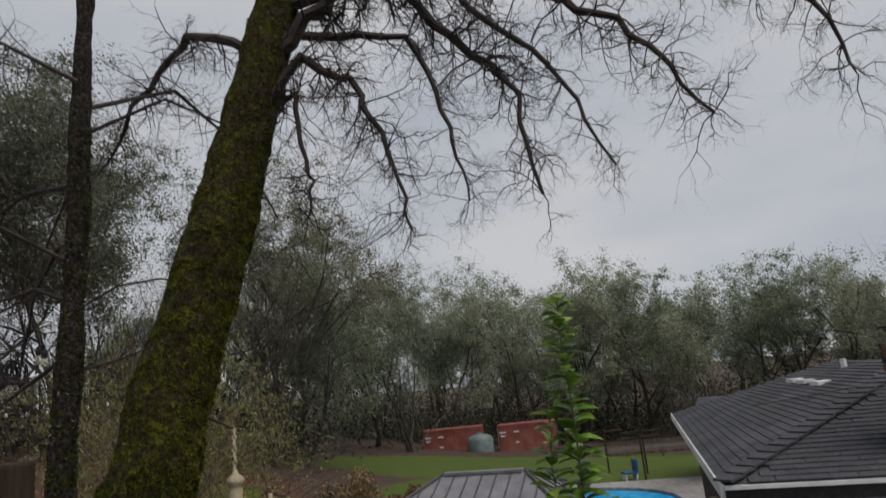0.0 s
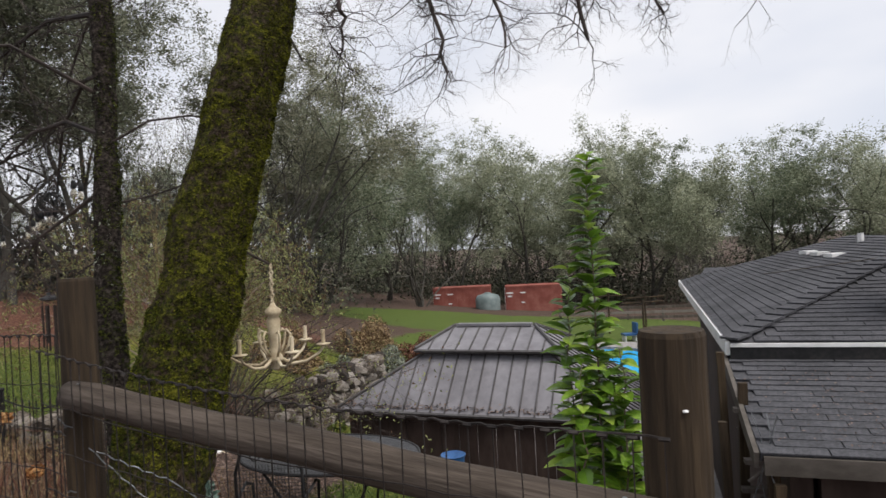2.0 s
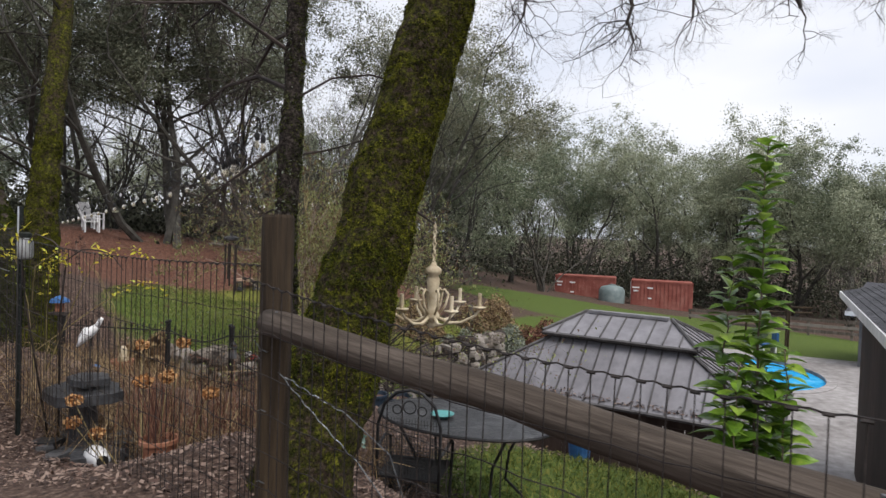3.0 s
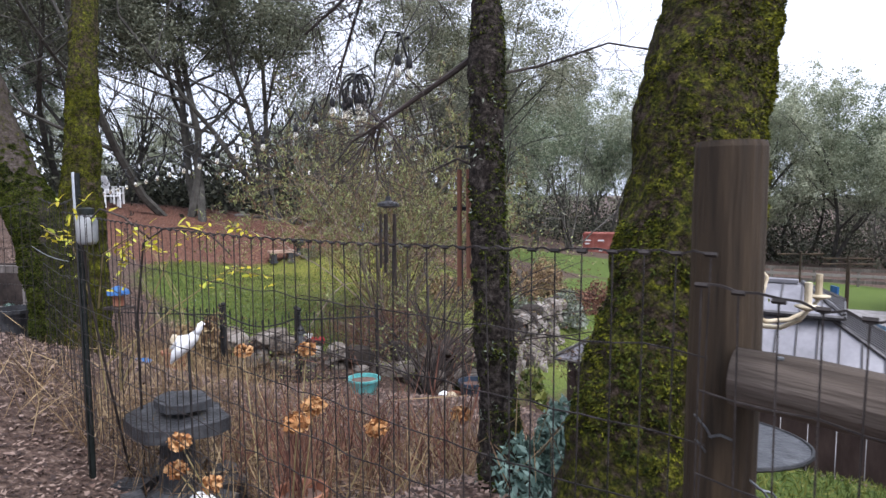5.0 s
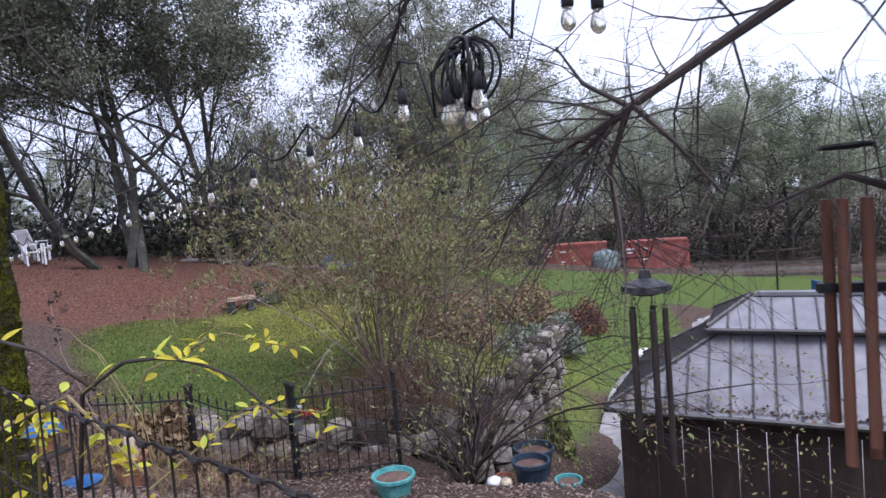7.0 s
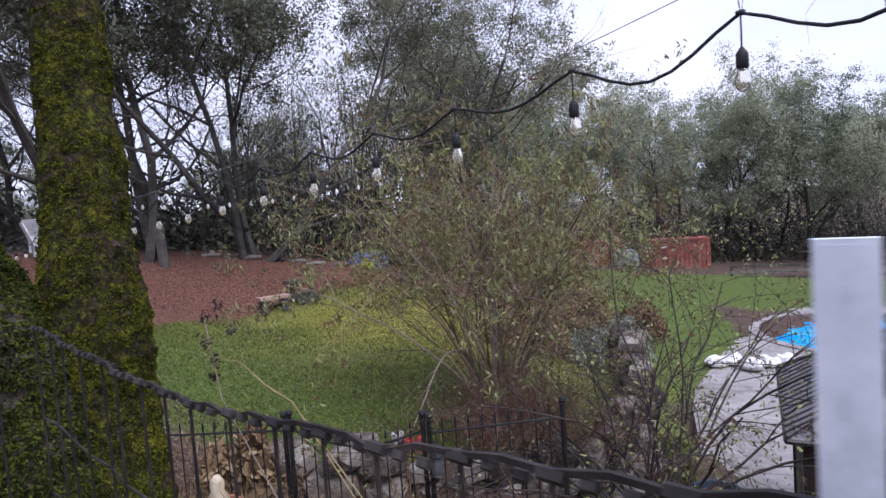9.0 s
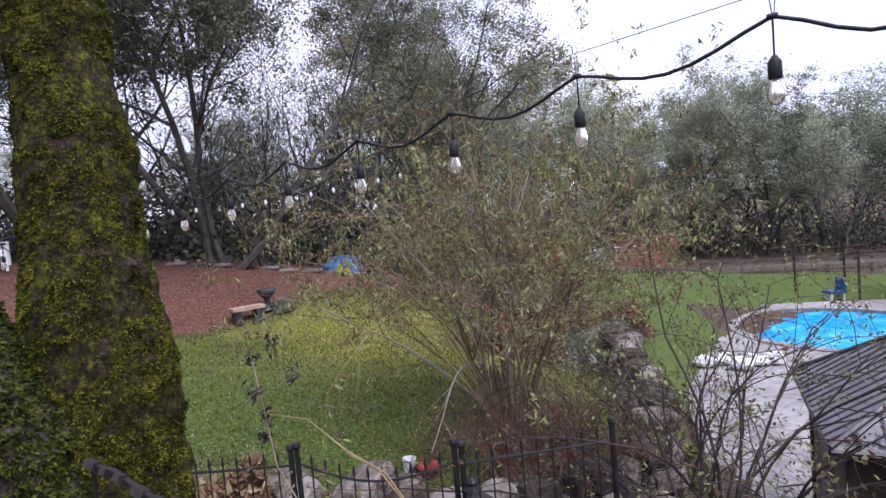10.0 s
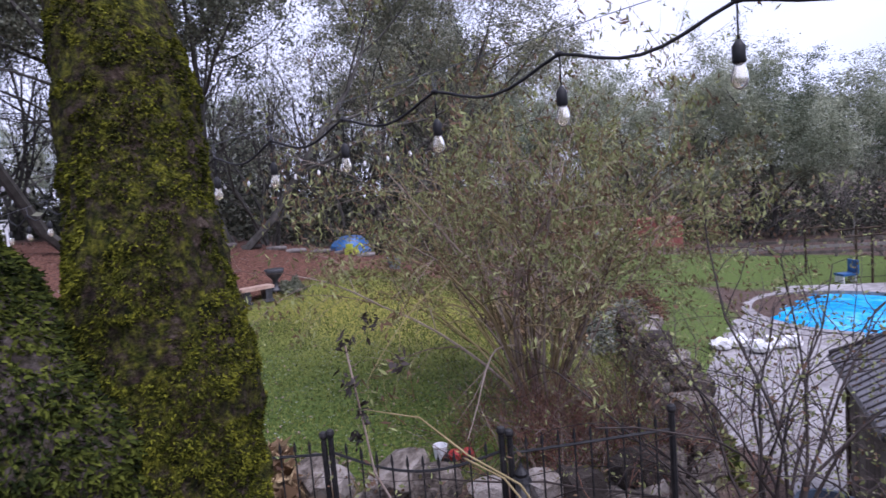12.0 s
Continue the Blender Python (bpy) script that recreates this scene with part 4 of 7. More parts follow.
def wire_span(a, b, top_a, top_b, bottom, gap, seed, label, mat=WIRE, stand=0.085, thick=1.0):
    """Woven wire between two posts: line wires with a slight wave and upright stay wires."""
    rng = np.random.default_rng(seed)
    t = thing("wire_fence", (a.x, a.y, 0), label, "wire fence", group="woven wire spans")
    n = max(2, int((b - a).length / gap))
    d = (b - a).normalized()
    side = Vector((d.y, -d.x, 0)) * stand
    rows = 9
    pos = []
    for k in range(n + 1):
        f = k / n
        pos.append((b - a) * f + side + Vector((d.y, -d.x, 0)) * float(rng.normal()) * 0.004 + Vector((0, 0, 0)))

    def level(f, r):
        top = top_a + (top_b - top_a) * f - 0.05 * math.sin(math.pi * f)
        return top + (bottom - top) * (r / (rows - 1)) ** 0.9
    for r in range(rows):
        pts = []
        for k in range(n + 1):
            f = k / n
            pts.append(pos[k] + Vector((0, 0, level(f, r) + float(rng.normal()) * 0.003)))
            if r == 0 and k < n:
                pts.append((pos[k] + pos[k + 1]) / 2 + Vector((0, 0, level(f + 0.5 / n, r) + 0.006)))
        part("line_wire", Geo().tube(pts, (0.0030 if r == 0 else 0.0021) * thick, 4, cap=False), mat, t)
    for k in range(n + 1):
        f = k / n
        j = float(rng.normal()) * 0.006
        part("stay_wire", Geo().tube([pos[k] + Vector((0, 0, level(f, 0) + 0.004)), pos[k] + d * j + Vector((0, 0, (level(f, 0) + bottom) / 2)), pos[k] + Vector((0, 0, bottom))], 0.0021, 4, cap=False), mat, t)
    g = Geo()
    for k in range(n + 1):
        c = pos[k] + Vector((0, 0, level(k / n, 0)))
        g.tube([c - d * 0.011, c + d * 0.011], 0.0052 * thick, 5)
        if thick > 1:
            for u in (0.33, 0.66):
                e = c + d * gap * u
                g.tube([e - d * 0.006, e + d * 0.006], 0.0052, 5)
    tagged(part("knot_wire", g, mat, t), kind="stuff")
    return t


wire_span(PL, PR, 1.19, 1.08, -0.05, 0.062, 31, "rusty woven wire between round timber posts", stand=0.155)
wire_span(TP1, PL, 1.25, 1.24, -0.05, 0.068, 32, "rusty woven wire along the leafy bank")
MID = Vector((-6.55, 4.93, 0))
wire_span(MID, TP1, 1.325, 1.35, 0.1, 0.09, 33, "rusty woven wire passing in front of the mossy tree", stand=0.0, thick=1.15)
wire_span(TP2, MID, 1.27, 1.30, 0.1, 0.13, 34, "rusty woven wire behind the mossy tree")
for nm, sag, z in (("barbed_strand", 0.02, 0.96),):
    pts = [MID.lerp(TP1, i / 14) + Vector((0.03, -0.1, z - sag * math.sin(math.pi * i / 14))) for i in range(15)]
    single("barbed_strand", Geo().tube(pts, 0.003, 5), GALV, (0, 0, 0), "grey twisted strand of fence wire", "wire")


def t_post(at, top, label, pale=True):
    t = thing("steel_fence_post", (at.x, at.y, gz(at.x, at.y) - 0.1), label, "post", group="steel fence posts", rot=78)
    h = top - (gz(at.x, at.y) - 0.1)
    g = Geo()
    g.box((0, 0.0, h / 2), (0.034, 0.006, h)).box((0.014, 0.009, h / 2 - 0.002), (0.006, 0.024, h - 0.004)).box((-0.014, 0.009, h / 2 - 0.002), (0.006, 0.024, h - 0.004))
    part("channel", g, GREEN_STEEL, t)
    if pale:
        part("painted_tip", Geo().box((-0.0188, 0.008, h - 0.16), (0.004, 0.026, 0.32)).box((-0.0165, 0.008, h + 0.001), (0.008, 0.026, 0.003)), PALE_STEEL, t, "flaking white-painted face")
    for i in range(11):
        part("stud", Geo().box((-0.004, -0.012, h - 0.06 - i * 0.1), (0.014, 0.012, 0.022)), GREEN_STEEL, t)
    return t


t_post(TP1, 1.485, "dark steel fence post with a white-painted tip")
t_post(TP2, 1.52, "dark steel fence post with a white-painted tip")
jar = thing("hanging_jar", (-5.12, 4.295, 1.15), "frosted glass jar lamp tied to the fence post", "lantern")
part("jar", Geo().lathe([(0.045, -0.09), (0.058, -0.07), (0.06, 0.05), (0.045, 0.075), (0.04, 0.085)], 16), FROSTED, jar, smooth=True)
part("lid", Geo().lathe([(0.045, 0.085), (0.047, 0.12), (0.02, 0.13)], 16), GREEN_STEEL, jar)

# ---- trees ----
def lump(p, r, seed, rough):
    """How far the bark stands off a smooth stem at p, as a factor of its radius."""
    w = 1 + rough * noise.noise(p * 3.0 + Vector((seed, 0, 0))) * 2 + rough * 0.8 * noise.noise(p * 11.0)
    return w + (0.012 * noise.noise(p * 21.0 + Vector((0, seed, 0))) + 0.007 * noise.noise(p * 45.0)) / max(r, 0.05)


def trunk_tube(g, axis, rad, n, seed, rough=0.06):
    """A swept trunk with lumps along it; axis is a list of points, rad their radii."""
    P = [Vector(p) for p in axis]
    k = 150
    s = len(g.v)
    for i in range(k + 1):
        f = i / k * (len(P) - 1)
        a = min(int(f), len(P) - 2)
        u = f - a
        c = P[a].lerp(P[a + 1], u)
        r = rad[a] * (1 - u) + rad[a + 1] * u
        for j in range(n):
            t = 2 * math.pi * j / n
            q = Vector((math.cos(t), math.sin(t), 0))
            g.v.append(tuple(c + q * r * lump(c + q * r, r, seed, rough)))
    for i in range(k):
        for j in range(n):
            a0, a1 = s + i * n + j, s + i * n + (j + 1) % n
            g.f.append((a0, a1, a1 + n, a0 + n))
    return g


def moss_on(axis, rad, count, size, seed, shape, lean=(0, 0, 0), lo=0.0, hi=1.0, keep=0.05, face=(0.5, -0.85), fade=0.0):
    """Short moss sprigs standing off a trunk in patches; shape is the trunk's own seed and roughness."""
    rng = np.random.default_rng(seed)
    P = [Vector(p) for p in axis]
    out, nor = [], []
    for h, t in zip(rng.uniform(lo, hi, count), rng.uniform(0, 2 * math.pi, count)):
        q = Vector((math.cos(t), math.sin(t), 0))
        if q.x * face[0] + q.y * face[1] < -0.25:
            continue
        fi = h * (len(P) - 1)
        a = min(int(fi), len(P) - 2)
        u = fi - a
        c = P[a].lerp(P[a + 1], u)
        r = rad[a] * (1 - u) + rad[a + 1] * u
        p = c + q * r
        bare = keep + fade * ((h - lo) / (hi - lo)) ** 3
        if noise.noise(p * 6.0 + Vector((seed, 0, 0))) + 0.8 * noise.noise(p * 18.0) + q.dot(Vector(lean)) > bare:
            out.append(c + q * r * (lump(p, r, *shape) + 0.004))
            nor.append(q)
    out, nor = np.array(out), np.array(nor)
    d = nor * 0.9 + rng.normal(size=out.shape) * 0.55 + np.array([0, 0, -0.35])
    d /= np.linalg.norm(d, axis=1, keepdims=True)
    s = np.cross(d, rng.normal(size=out.shape))
    s /= np.linalg.norm(s, axis=1, keepdims=True)
    L = size * rng.uniform(0.5, 1.5, (len(out), 1))
    return np.stack([out - d * L * 0.3, out + s * L * 0.28, out + d * L, out - s * L * 0.28], axis=1)


# the leaning mossy oak by the fence, with its bare drooping limbs
oak = thing("leaning_oak", (-1.98, 3.75, gz(-1.98, 3.75) - 0.1), "mossy leaning oak trunk with bare drooping twigs", "tree")
OA = [(-1.99, 3.74, -0.15), (-1.94, 3.82, 0.15), (-1.88, 3.94, 0.5), (-1.80, 4.06, 1.0), (-1.765, 4.22, 1.5), (-1.71, 4.39, 2.0), (-1.66, 4.56, 2.5), (-1.61, 4.74, 3.0), (-1.52, 5.03, 4.0), (-1.35, 5.4, 5.4), (-1.1, 5.8, 7.0)]
OR = [0.34, 0.275, 0.25, 0.235, 0.23, 0.222, 0.21, 0.2, 0.185, 0.15, 0.10]
oak_at = Vector(oak.location)


def local(pts, o):
    return [tuple(Vector(p) - o) for p in pts]


part("trunk", trunk_tube(Geo(), local(OA, oak_at), OR, 80, 2.0, 0.075), BARK, oak, smooth=True)
put("moss", quads_mesh("moss", moss_on(local(OA, oak_at), OR, 110000, 0.009, 3, (2.0, 0.075), lean=(0.42, 0.05, 0), lo=0.2, hi=0.85, keep=-0.12), MOSS), oak, label="thick yellow-green moss")
put("fern_moss", quads_mesh("fern_moss", moss_on(local(OA, oak_at), OR, 16000, 0.011, 4, (2.0, 0.075), lean=(-0.05, -0.2, 0), lo=0.2, hi=0.36, keep=0.12), MOSS_DEEP), oak, label="dark ferny moss tufts")
OAK_LIMBS = [([(-1.53, 5.0, 3.95), (-0.9, 5.1, 4.6), (-0.5, 5.2, 4.6), (0.02, 5.2, 3.9), (0.24, 5.1, 3.6), (0.40, 5.0, 2.7)], 0.06),
         ([(-1.58, 4.85, 3.4), (-1.2, 5.0, 4.0), (-0.82, 5.0, 3.75), (-0.6, 5.0, 3.2), (-0.48, 5.0, 2.6)], 0.045),
         ([(-1.58, 4.85, 3.5), (-1.25, 4.95, 3.7), (-1.18, 5.0, 3.1), (-1.2, 5.0, 2.8)], 0.03),
         ([(-1.45, 5.2, 4.6), (-0.3, 5.0, 4.5), (0.7, 5.0, 4.05), (1.2, 5.0, 3.6), (1.5, 5.0, 3.05)], 0.05),
         ([(-1.4, 5.3, 5.0), (0.3, 5.1, 4.6), (1.5, 5.0, 4.2), (2.1, 5.0, 3.9), (2.3, 5.0, 3.2)], 0.05),
         ([(-1.35, 5.4, 5.3), (-0.2, 6.4, 5.2), (0.6, 6.4, 4.3), (1.0, 6.2, 3.2)], 0.05),
         ([(-1.45, 5.2, 4.4), (-0.6, 6.0, 4.6), (-0.3, 6.0, 3.7), (-0.2, 5.9, 3.0)], 0.04),
         ([(-1.5, 5.1, 4.2), (-2.3, 5.3, 4.6), (-2.8, 5.4, 4.2), (-3.2, 5.4, 3.6)], 0.045)]
rng = np.random.default_rng(77)
for pts, r in OAK_LIMBS:
    g = Geo()
    P = [Vector(p) - oak_at for p in pts]
    fine = []
    for a, b in zip(P[:-1], P[1:]):
        for i in range(5):
            fine.append(a.lerp(b, i / 5) + Vector(rng.normal(size=3)) * 0.018)
    fine.append(P[-1])
    n = len(fine)
    g.tube(fine, [max(0.006, r * (1 - 0.85 * i / n)) for i in range(n)], 7, cap=False)
    o = dict(kids=[5, 6], ratio=0.5, spread=0.85, bias=(0, 0, -0.7), wob=0.36, sides=4)
    tips = []
    for i in range(3, n):
        for k in range(5):
            if rng.uniform() < 0.85:
                grow(g, rng, fine[i], Vector(rng.normal(size=3)) + Vector((0, 0, -0.35)), rng.uniform(0.18, 0.5), max(0.004, r * 0.22 * (1 - 0.6 * i / n)), 2, o, tips, 5)
    part("limb", g, DARK_STEM, oak)

# the thin dark tree with its side branch
thin = thing("slender_oak", (-2.56, 4.5, gz(-2.56, 4.5) - 0.1), "slender dark oak trunk with lichen and bare twigs", "tree")
TA = [(-2.54, 4.5, -0.15), (-2.57, 4.48, 0.2), (-2.61, 4.46, 0.8), (-2.655, 4.5, 1.3), (-2.69, 4.58, 2.0), (-2.75, 4.68, 3.0), (-2.82, 4.75, 4.0), (-2.9, 4.9, 6.0), (-3.0, 5.0, 8.0)]
TR = [0.135, 0.098, 0.085, 0.079, 0.075, 0.069, 0.064, 0.05, 0.03]
t_at = Vector(thin.location)
part("trunk", trunk_tube(Geo(), local(TA, t_at), TR, 40, 9.0, 0.15), BARK_THIN, thin, smooth=True)
put("moss", quads_mesh("moss", moss_on(local(TA, t_at), TR, 26000, 0.011, 5, (9.0, 0.15), lean=(0.25, 0, 0), lo=0.05, hi=0.7, keep=0.0), MOSS_DEEP), thin, label="sparse dark moss and lichen")
LICH = put("lichen", quads_mesh("lichen", moss_on(local(TA, t_at), TR, 1500, 0.016, 6, (9.0, 0.15), lean=(0.1, -0.2, 0), lo=0.15, hi=0.6, keep=0.45), SILVER_LEAF), thin, label="pale green lichen")
tagged(LICH, kind="stuff")
rng = np.random.default_rng(41)
TWIG = dict(kids=[3, 3, 4], ratio=0.6, spread=0.8, bias=(0, 0, -0.2), wob=0.34, sides=5)
BRANCHES = [([(-2.69, 4.60, 2.04), (-2.86, 4.59, 1.93), (-3.06, 4.585, 1.82), (-3.27, 4.58, 1.70), (-3.37, 4.6, 1.62)], 0.017, 26), ([(-3.26, 4.58, 1.71), (-3.31, 4.6, 1.58), (-3.3, 4.61, 1.42)], 0.009, 22), ([(-3.25, 4.58, 1.71), (-3.17, 4.56, 1.62), (-3.08, 4.55, 1.5)], 0.008, 16), ([(-3.26, 4.58, 1.71), (-3.36, 4.62, 1.78), (-3.42, 4.65, 1.88)], 0.007, 16), ([(-3.27, 4.58, 1.70), (-3.42, 4.56, 1.62), (-3.55, 4.55, 1.48)], 0.008, 18), ([(-2.66, 4.6, 1.9), (-2.5, 4.75, 1.95), (-2.2, 4.9, 2.06), (-1.9, 5.0, 2.0)], 0.008, 24),
            ([(-2.72, 4.62, 2.35), (-3.1, 4.7, 2.5), (-3.6, 4.9, 2.5), (-4.1, 5.1, 2.35)], 0.02, 26), ([(-2.78, 4.7, 3.2), (-3.4, 4.9, 3.3), (-4.2, 5.1, 3.1)], 0.02, 26),
            ([(-2.66, 4.6, 2.3), (-2.45, 4.7, 2.44), (-2.2, 4.8, 2.47), (-1.95, 4.95, 2.4), (-1.8, 5.1, 2.45)], 0.009, 30), ([(-2.8, 4.75, 3.6), (-2.3, 5.0, 3.9), (-1.9, 5.3, 3.7)], 0.016, 22), ([(-2.68, 4.6, 1.45), (-2.85, 4.6, 1.52), (-3.0, 4.62, 1.46)], 0.010, 8),
            ([(-2.8, 4.7, 4.0), (-3.4, 4.6, 4.4), (-4.3, 4.7, 4.2)], 0.02, 30), ([(-2.76, 4.7, 3.1), (-3.2, 5.2, 3.5), (-3.9, 5.8, 3.6), (-4.6, 6.3, 3.3)], 0.022, 40),
            ([(-2.74, 4.68, 2.8), (-3.3, 5.1, 2.9), (-4.0, 5.6, 2.7), (-4.5, 6.0, 2.2)], 0.02, 40), ([(-2.8, 4.74, 3.8), (-2.5, 5.4, 4.2), (-2.4, 6.2, 4.0), (-2.3, 6.8, 3.4)], 0.02, 36), ([(-2.72, 4.65, 2.6), (-3.1, 4.3, 2.9), (-3.7, 4.1, 2.9)], 0.016, 26)]
for pts, r, kids in BRANCHES:
    g = Geo()
    P = [Vector(p) - t_at for p in pts]
    g.tube(P, [r * (1 - 0.6 * i / (len(P) - 1)) for i in range(len(P))], 6, cap=False)
    tips = []
    for k in range(kids):
        f = rng.uniform(0.25, 1.0) * (len(P) - 1)
        a = min(int(f), len(P) - 2)
        q = P[a].lerp(P[a + 1], f - a)
        d = (P[a + 1] - P[a]).normalized() * 0.6 + Vector(rng.normal(size=3)) * 0.75
        grow(g, rng, q, d, rng.uniform(0.2, 0.55), r * 0.22, 1, TWIG, tips, 4)
    part("branch", g, DARK_STEM, thin)

# the double mossy oak further along the path
dbl = thing("double_oak", (-7.6, 5.92, gz(-7.6, 5.92) - 0.1), "forked oak with thick yellow-green moss on both stems", "tree")
d_at = Vector(dbl.location)
DA = [(-7.56, 5.88, -0.3), (-7.57, 5.90, 0.2), (-7.59, 5.94, 0.6), (-7.61, 5.98, 1.0), (-7.65, 6.05, 1.45), (-7.79, 6.19, 2.0), (-7.95, 6.35, 2.6), (-8.1, 6.5, 3.2), (-8.4, 6.8, 4.2), (-9.0, 7.2, 6.5)]
DR = [0.32, 0.275, 0.25, 0.222, 0.192, 0.162, 0.15, 0.14, 0.12, 0.08]
EA = [(-7.62, 5.82, -0.1), (-7.68, 5.78, 0.5), (-7.80, 5.73, 1.02), (-8.08, 5.72, 1.5), (-8.46, 5.80, 2.0), (-9.05, 5.94, 2.8), (-9.6, 6.1, 3.8), (-9.6, 6.3, 6.0)]
ER = [0.29, 0.285, 0.27, 0.205, 0.17, 0.155, 0.14, 0.08]
for nm, ax, rd, sd in (("trunk", DA, DR, 4.0), ("second_stem", EA, ER, 7.0)):
    part(nm, trunk_tube(Geo(), local(ax, d_at), rd, 90, sd, 0.09), BARK_THICK if nm == "trunk" else BARK_STEM, dbl, smooth=True)
put("moss", quads_mesh("moss", moss_on(local(DA, d_at), DR, 190000, 0.0075, 12, (4.0, 0.09), lean=(0.2, -0.1, 0), lo=0.05, hi=0.66, keep=0.0), MOSS), dbl, label="thick yellow-green moss")
put("moss", quads_mesh("moss", moss_on(local(EA, d_at), ER, 120000, 0.015, 13, (7.0, 0.09), lean=(0.1, -0.1, 0), lo=0.0, hi=0.56, keep=-0.9, fade=1.6), MOSS_DEEP), dbl, label="deep green ferny moss")
rng = np.random.default_rng(5)
g = Geo()
tips = []
for ax, rd in ((DA, DR), (EA, ER)):
    for k in range(9):
        i = rng.integers(len(ax) - 2, len(ax))
        grow(g, rng, Vector(ax[i]) - d_at, Vector(rng.normal(size=3)) + Vector((0, 0, 0.3)), rng.uniform(0.9, 1.8), rd[i] * 0.16, 2, dict(kids=[5, 6], ratio=0.6, spread=0.7, bias=(0, 0, 0.1), wob=0.16, sides=5), tips, 5)
part("limb_mass", g, BARK_DARK, dbl)


def evergreen(seed, height, mat, count, size, low=0.2, stems=2):
    """A broad live oak: a short trunk, rising limbs and a ragged crown of leaf clumps."""
    rng = np.random.default_rng(seed)
    t = thing("live_oak", (0, 0, 0), "tall grey-green live oak with a ragged crown", "tree", group="live oak woods")
    g = Geo()
    tips = []
    o = dict(kids=[5, 6, 5], ratio=0.5, spread=0.78, bias=(0, 0, 0.45), wob=0.14, sides=6)
    for s in range(stems):
        lean = Vector((rng.normal() * 0.22, rng.normal() * 0.22, 1))
        grow(g, rng, (rng.normal() * 0.25, rng.normal() * 0.25, -0.3), lean, height * 0.74, height * (0.018 - 0.002 * stems), 3, o, tips, 6)
    part("trunk", g, BARK_GREY, t)
    T = np.array(tips)
    T = T[T[:, 2] > height * low]
    mid = np.median(T, axis=0)
    T = T[np.hypot(T[:, 0] - mid[0], T[:, 1] - mid[1]) < height * 0.42]
    puffs = T[rng.integers(0, len(T), 640)]
    per = count // len(puffs)
    C, D = [], []
    for c in puffs + rng.normal(size=puffs.shape) * height * np.array([0.028, 0.028, 0.035]):
        d = rng.normal(size=(per, 3))
        d /= np.linalg.norm(d, axis=1, keepdims=True)
        r = rng.uniform(0.35, 1.0) * height / 12
        C.append(c + d * np.array([r, r, r * 0.85]) * rng.uniform(0.05, 1.0, (per, 1)) ** 0.75 * rng.uniform(0.75, 1.35, (per, 1)))
        D.append(d)
    P, nrm = np.concatenate(C), np.concatenate(D)
    put("crown", quads_mesh("crown", leaves(P, size, size * 0.62, rng, face=nrm + rng.normal(size=nrm.shape) * 0.5), mat), t, label="small grey-green leaves")
    return t


def bare_tree(seed, height):
    rng = np.random.default_rng(seed)
    t = thing("bare_oak", (0, 0, 0), "leafless many-stemmed oak with mossy limbs", "tree", group="bare oaks")
    g = Geo()
    tips = []
    o = dict(kids=[4, 5, 6], ratio=0.55, spread=0.6, bias=(0, 0, 0.45), wob=0.15, sides=6)
    for s in range(rng.integers(6, 10)):
        a = rng.uniform(0, 6.28)
        grow(g, rng, (0.2 * math.cos(a), 0.2 * math.sin(a), -0.2), (math.cos(a) * 0.5, math.sin(a) * 0.5, 1), height * rng.uniform(0.55, 0.85), height * rng.uniform(0.006, 0.011), 3, o, tips, 7)
    part("limb_mass", g, BARK_GREY, t)
    T = np.array(tips)
    P = T[rng.integers(0, len(T), 700)] + rng.normal(size=(700, 3)) * 0.15
    put("last_leaves", quads_mesh("last_leaves", leaves(P, 0.11, 0.06, rng), OAK_LEAF), t)
    return t


NEAR_KINDS = [evergreen(s, 12, m, 96000, 0.09, 0.45, 4) for s, m in ((107, OAK_LEAF), (108, OAK_LEAF_SHADED))]
# distant kinds wear the leaf colours lightened for haze
EV_KINDS = [evergreen(s, 12, m, 34000, 0.135) for s, m in ((101, HAZED_LEAF), (102, HAZED_LEAF), (103, HAZED_LEAF_DARK), (104, HAZED_LEAF), (105, HAZED_LEAF_DARK))]
BARE_KINDS = [bare_tree(s, 8) for s in (201, 202, 203)]


def plant(kinds, x, y, h, base, rng, used):
    k = rng.integers(0, len(kinds))
    m = pose(x, y, gz(x, y) - 0.1, 0, 0, rng.uniform(0, 360))
    s = h / base
    ob = copy_thing(kinds[k], m) if k in used else kinds[k]
    if k not in used:
        used.add(k)
    ob.matrix_basis = m @ Matrix.Diagonal((s * rng.uniform(0.9, 1.15), s * rng.uniform(0.9, 1.15), s, 1))


rng = np.random.default_rng(9)
used_e, used_b, used_n = set(), set(), set()
WOODS = [(-13.0, 27.6, 11.3), (-19, 18.5, 13.0), (-17.6, 20.8, 11.5), (-16, 36, 10), (-6, 57, 13.5), (-11, 56, 12.5), (-16, 50, 12), (0, 58, 12.5), (5.5, 57, 14), (10, 58, 12.5), (15, 60, 13), (21, 57, 13),
         (27, 54, 13), (34, 60, 15), (-21, 44, 12), (-27, 40, 9), (-34, 23, 9), (-26, 19.5, 12), (-27, 12, 13), (42, 52, 14)]
for x, y, h in WOODS:
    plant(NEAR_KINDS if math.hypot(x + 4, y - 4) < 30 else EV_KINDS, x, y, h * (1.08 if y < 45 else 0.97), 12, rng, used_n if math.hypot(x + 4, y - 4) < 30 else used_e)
for i in range(38):
    a = radians(-66 + 114 * (i + rng.uniform(0, 0.9)) / 38)
    d = rng.uniform(60, 82)
    h = rng.uniform(10.5, 14.0) if a > radians(-22) else rng.uniform(6, 9)
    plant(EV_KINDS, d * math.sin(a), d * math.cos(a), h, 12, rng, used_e)
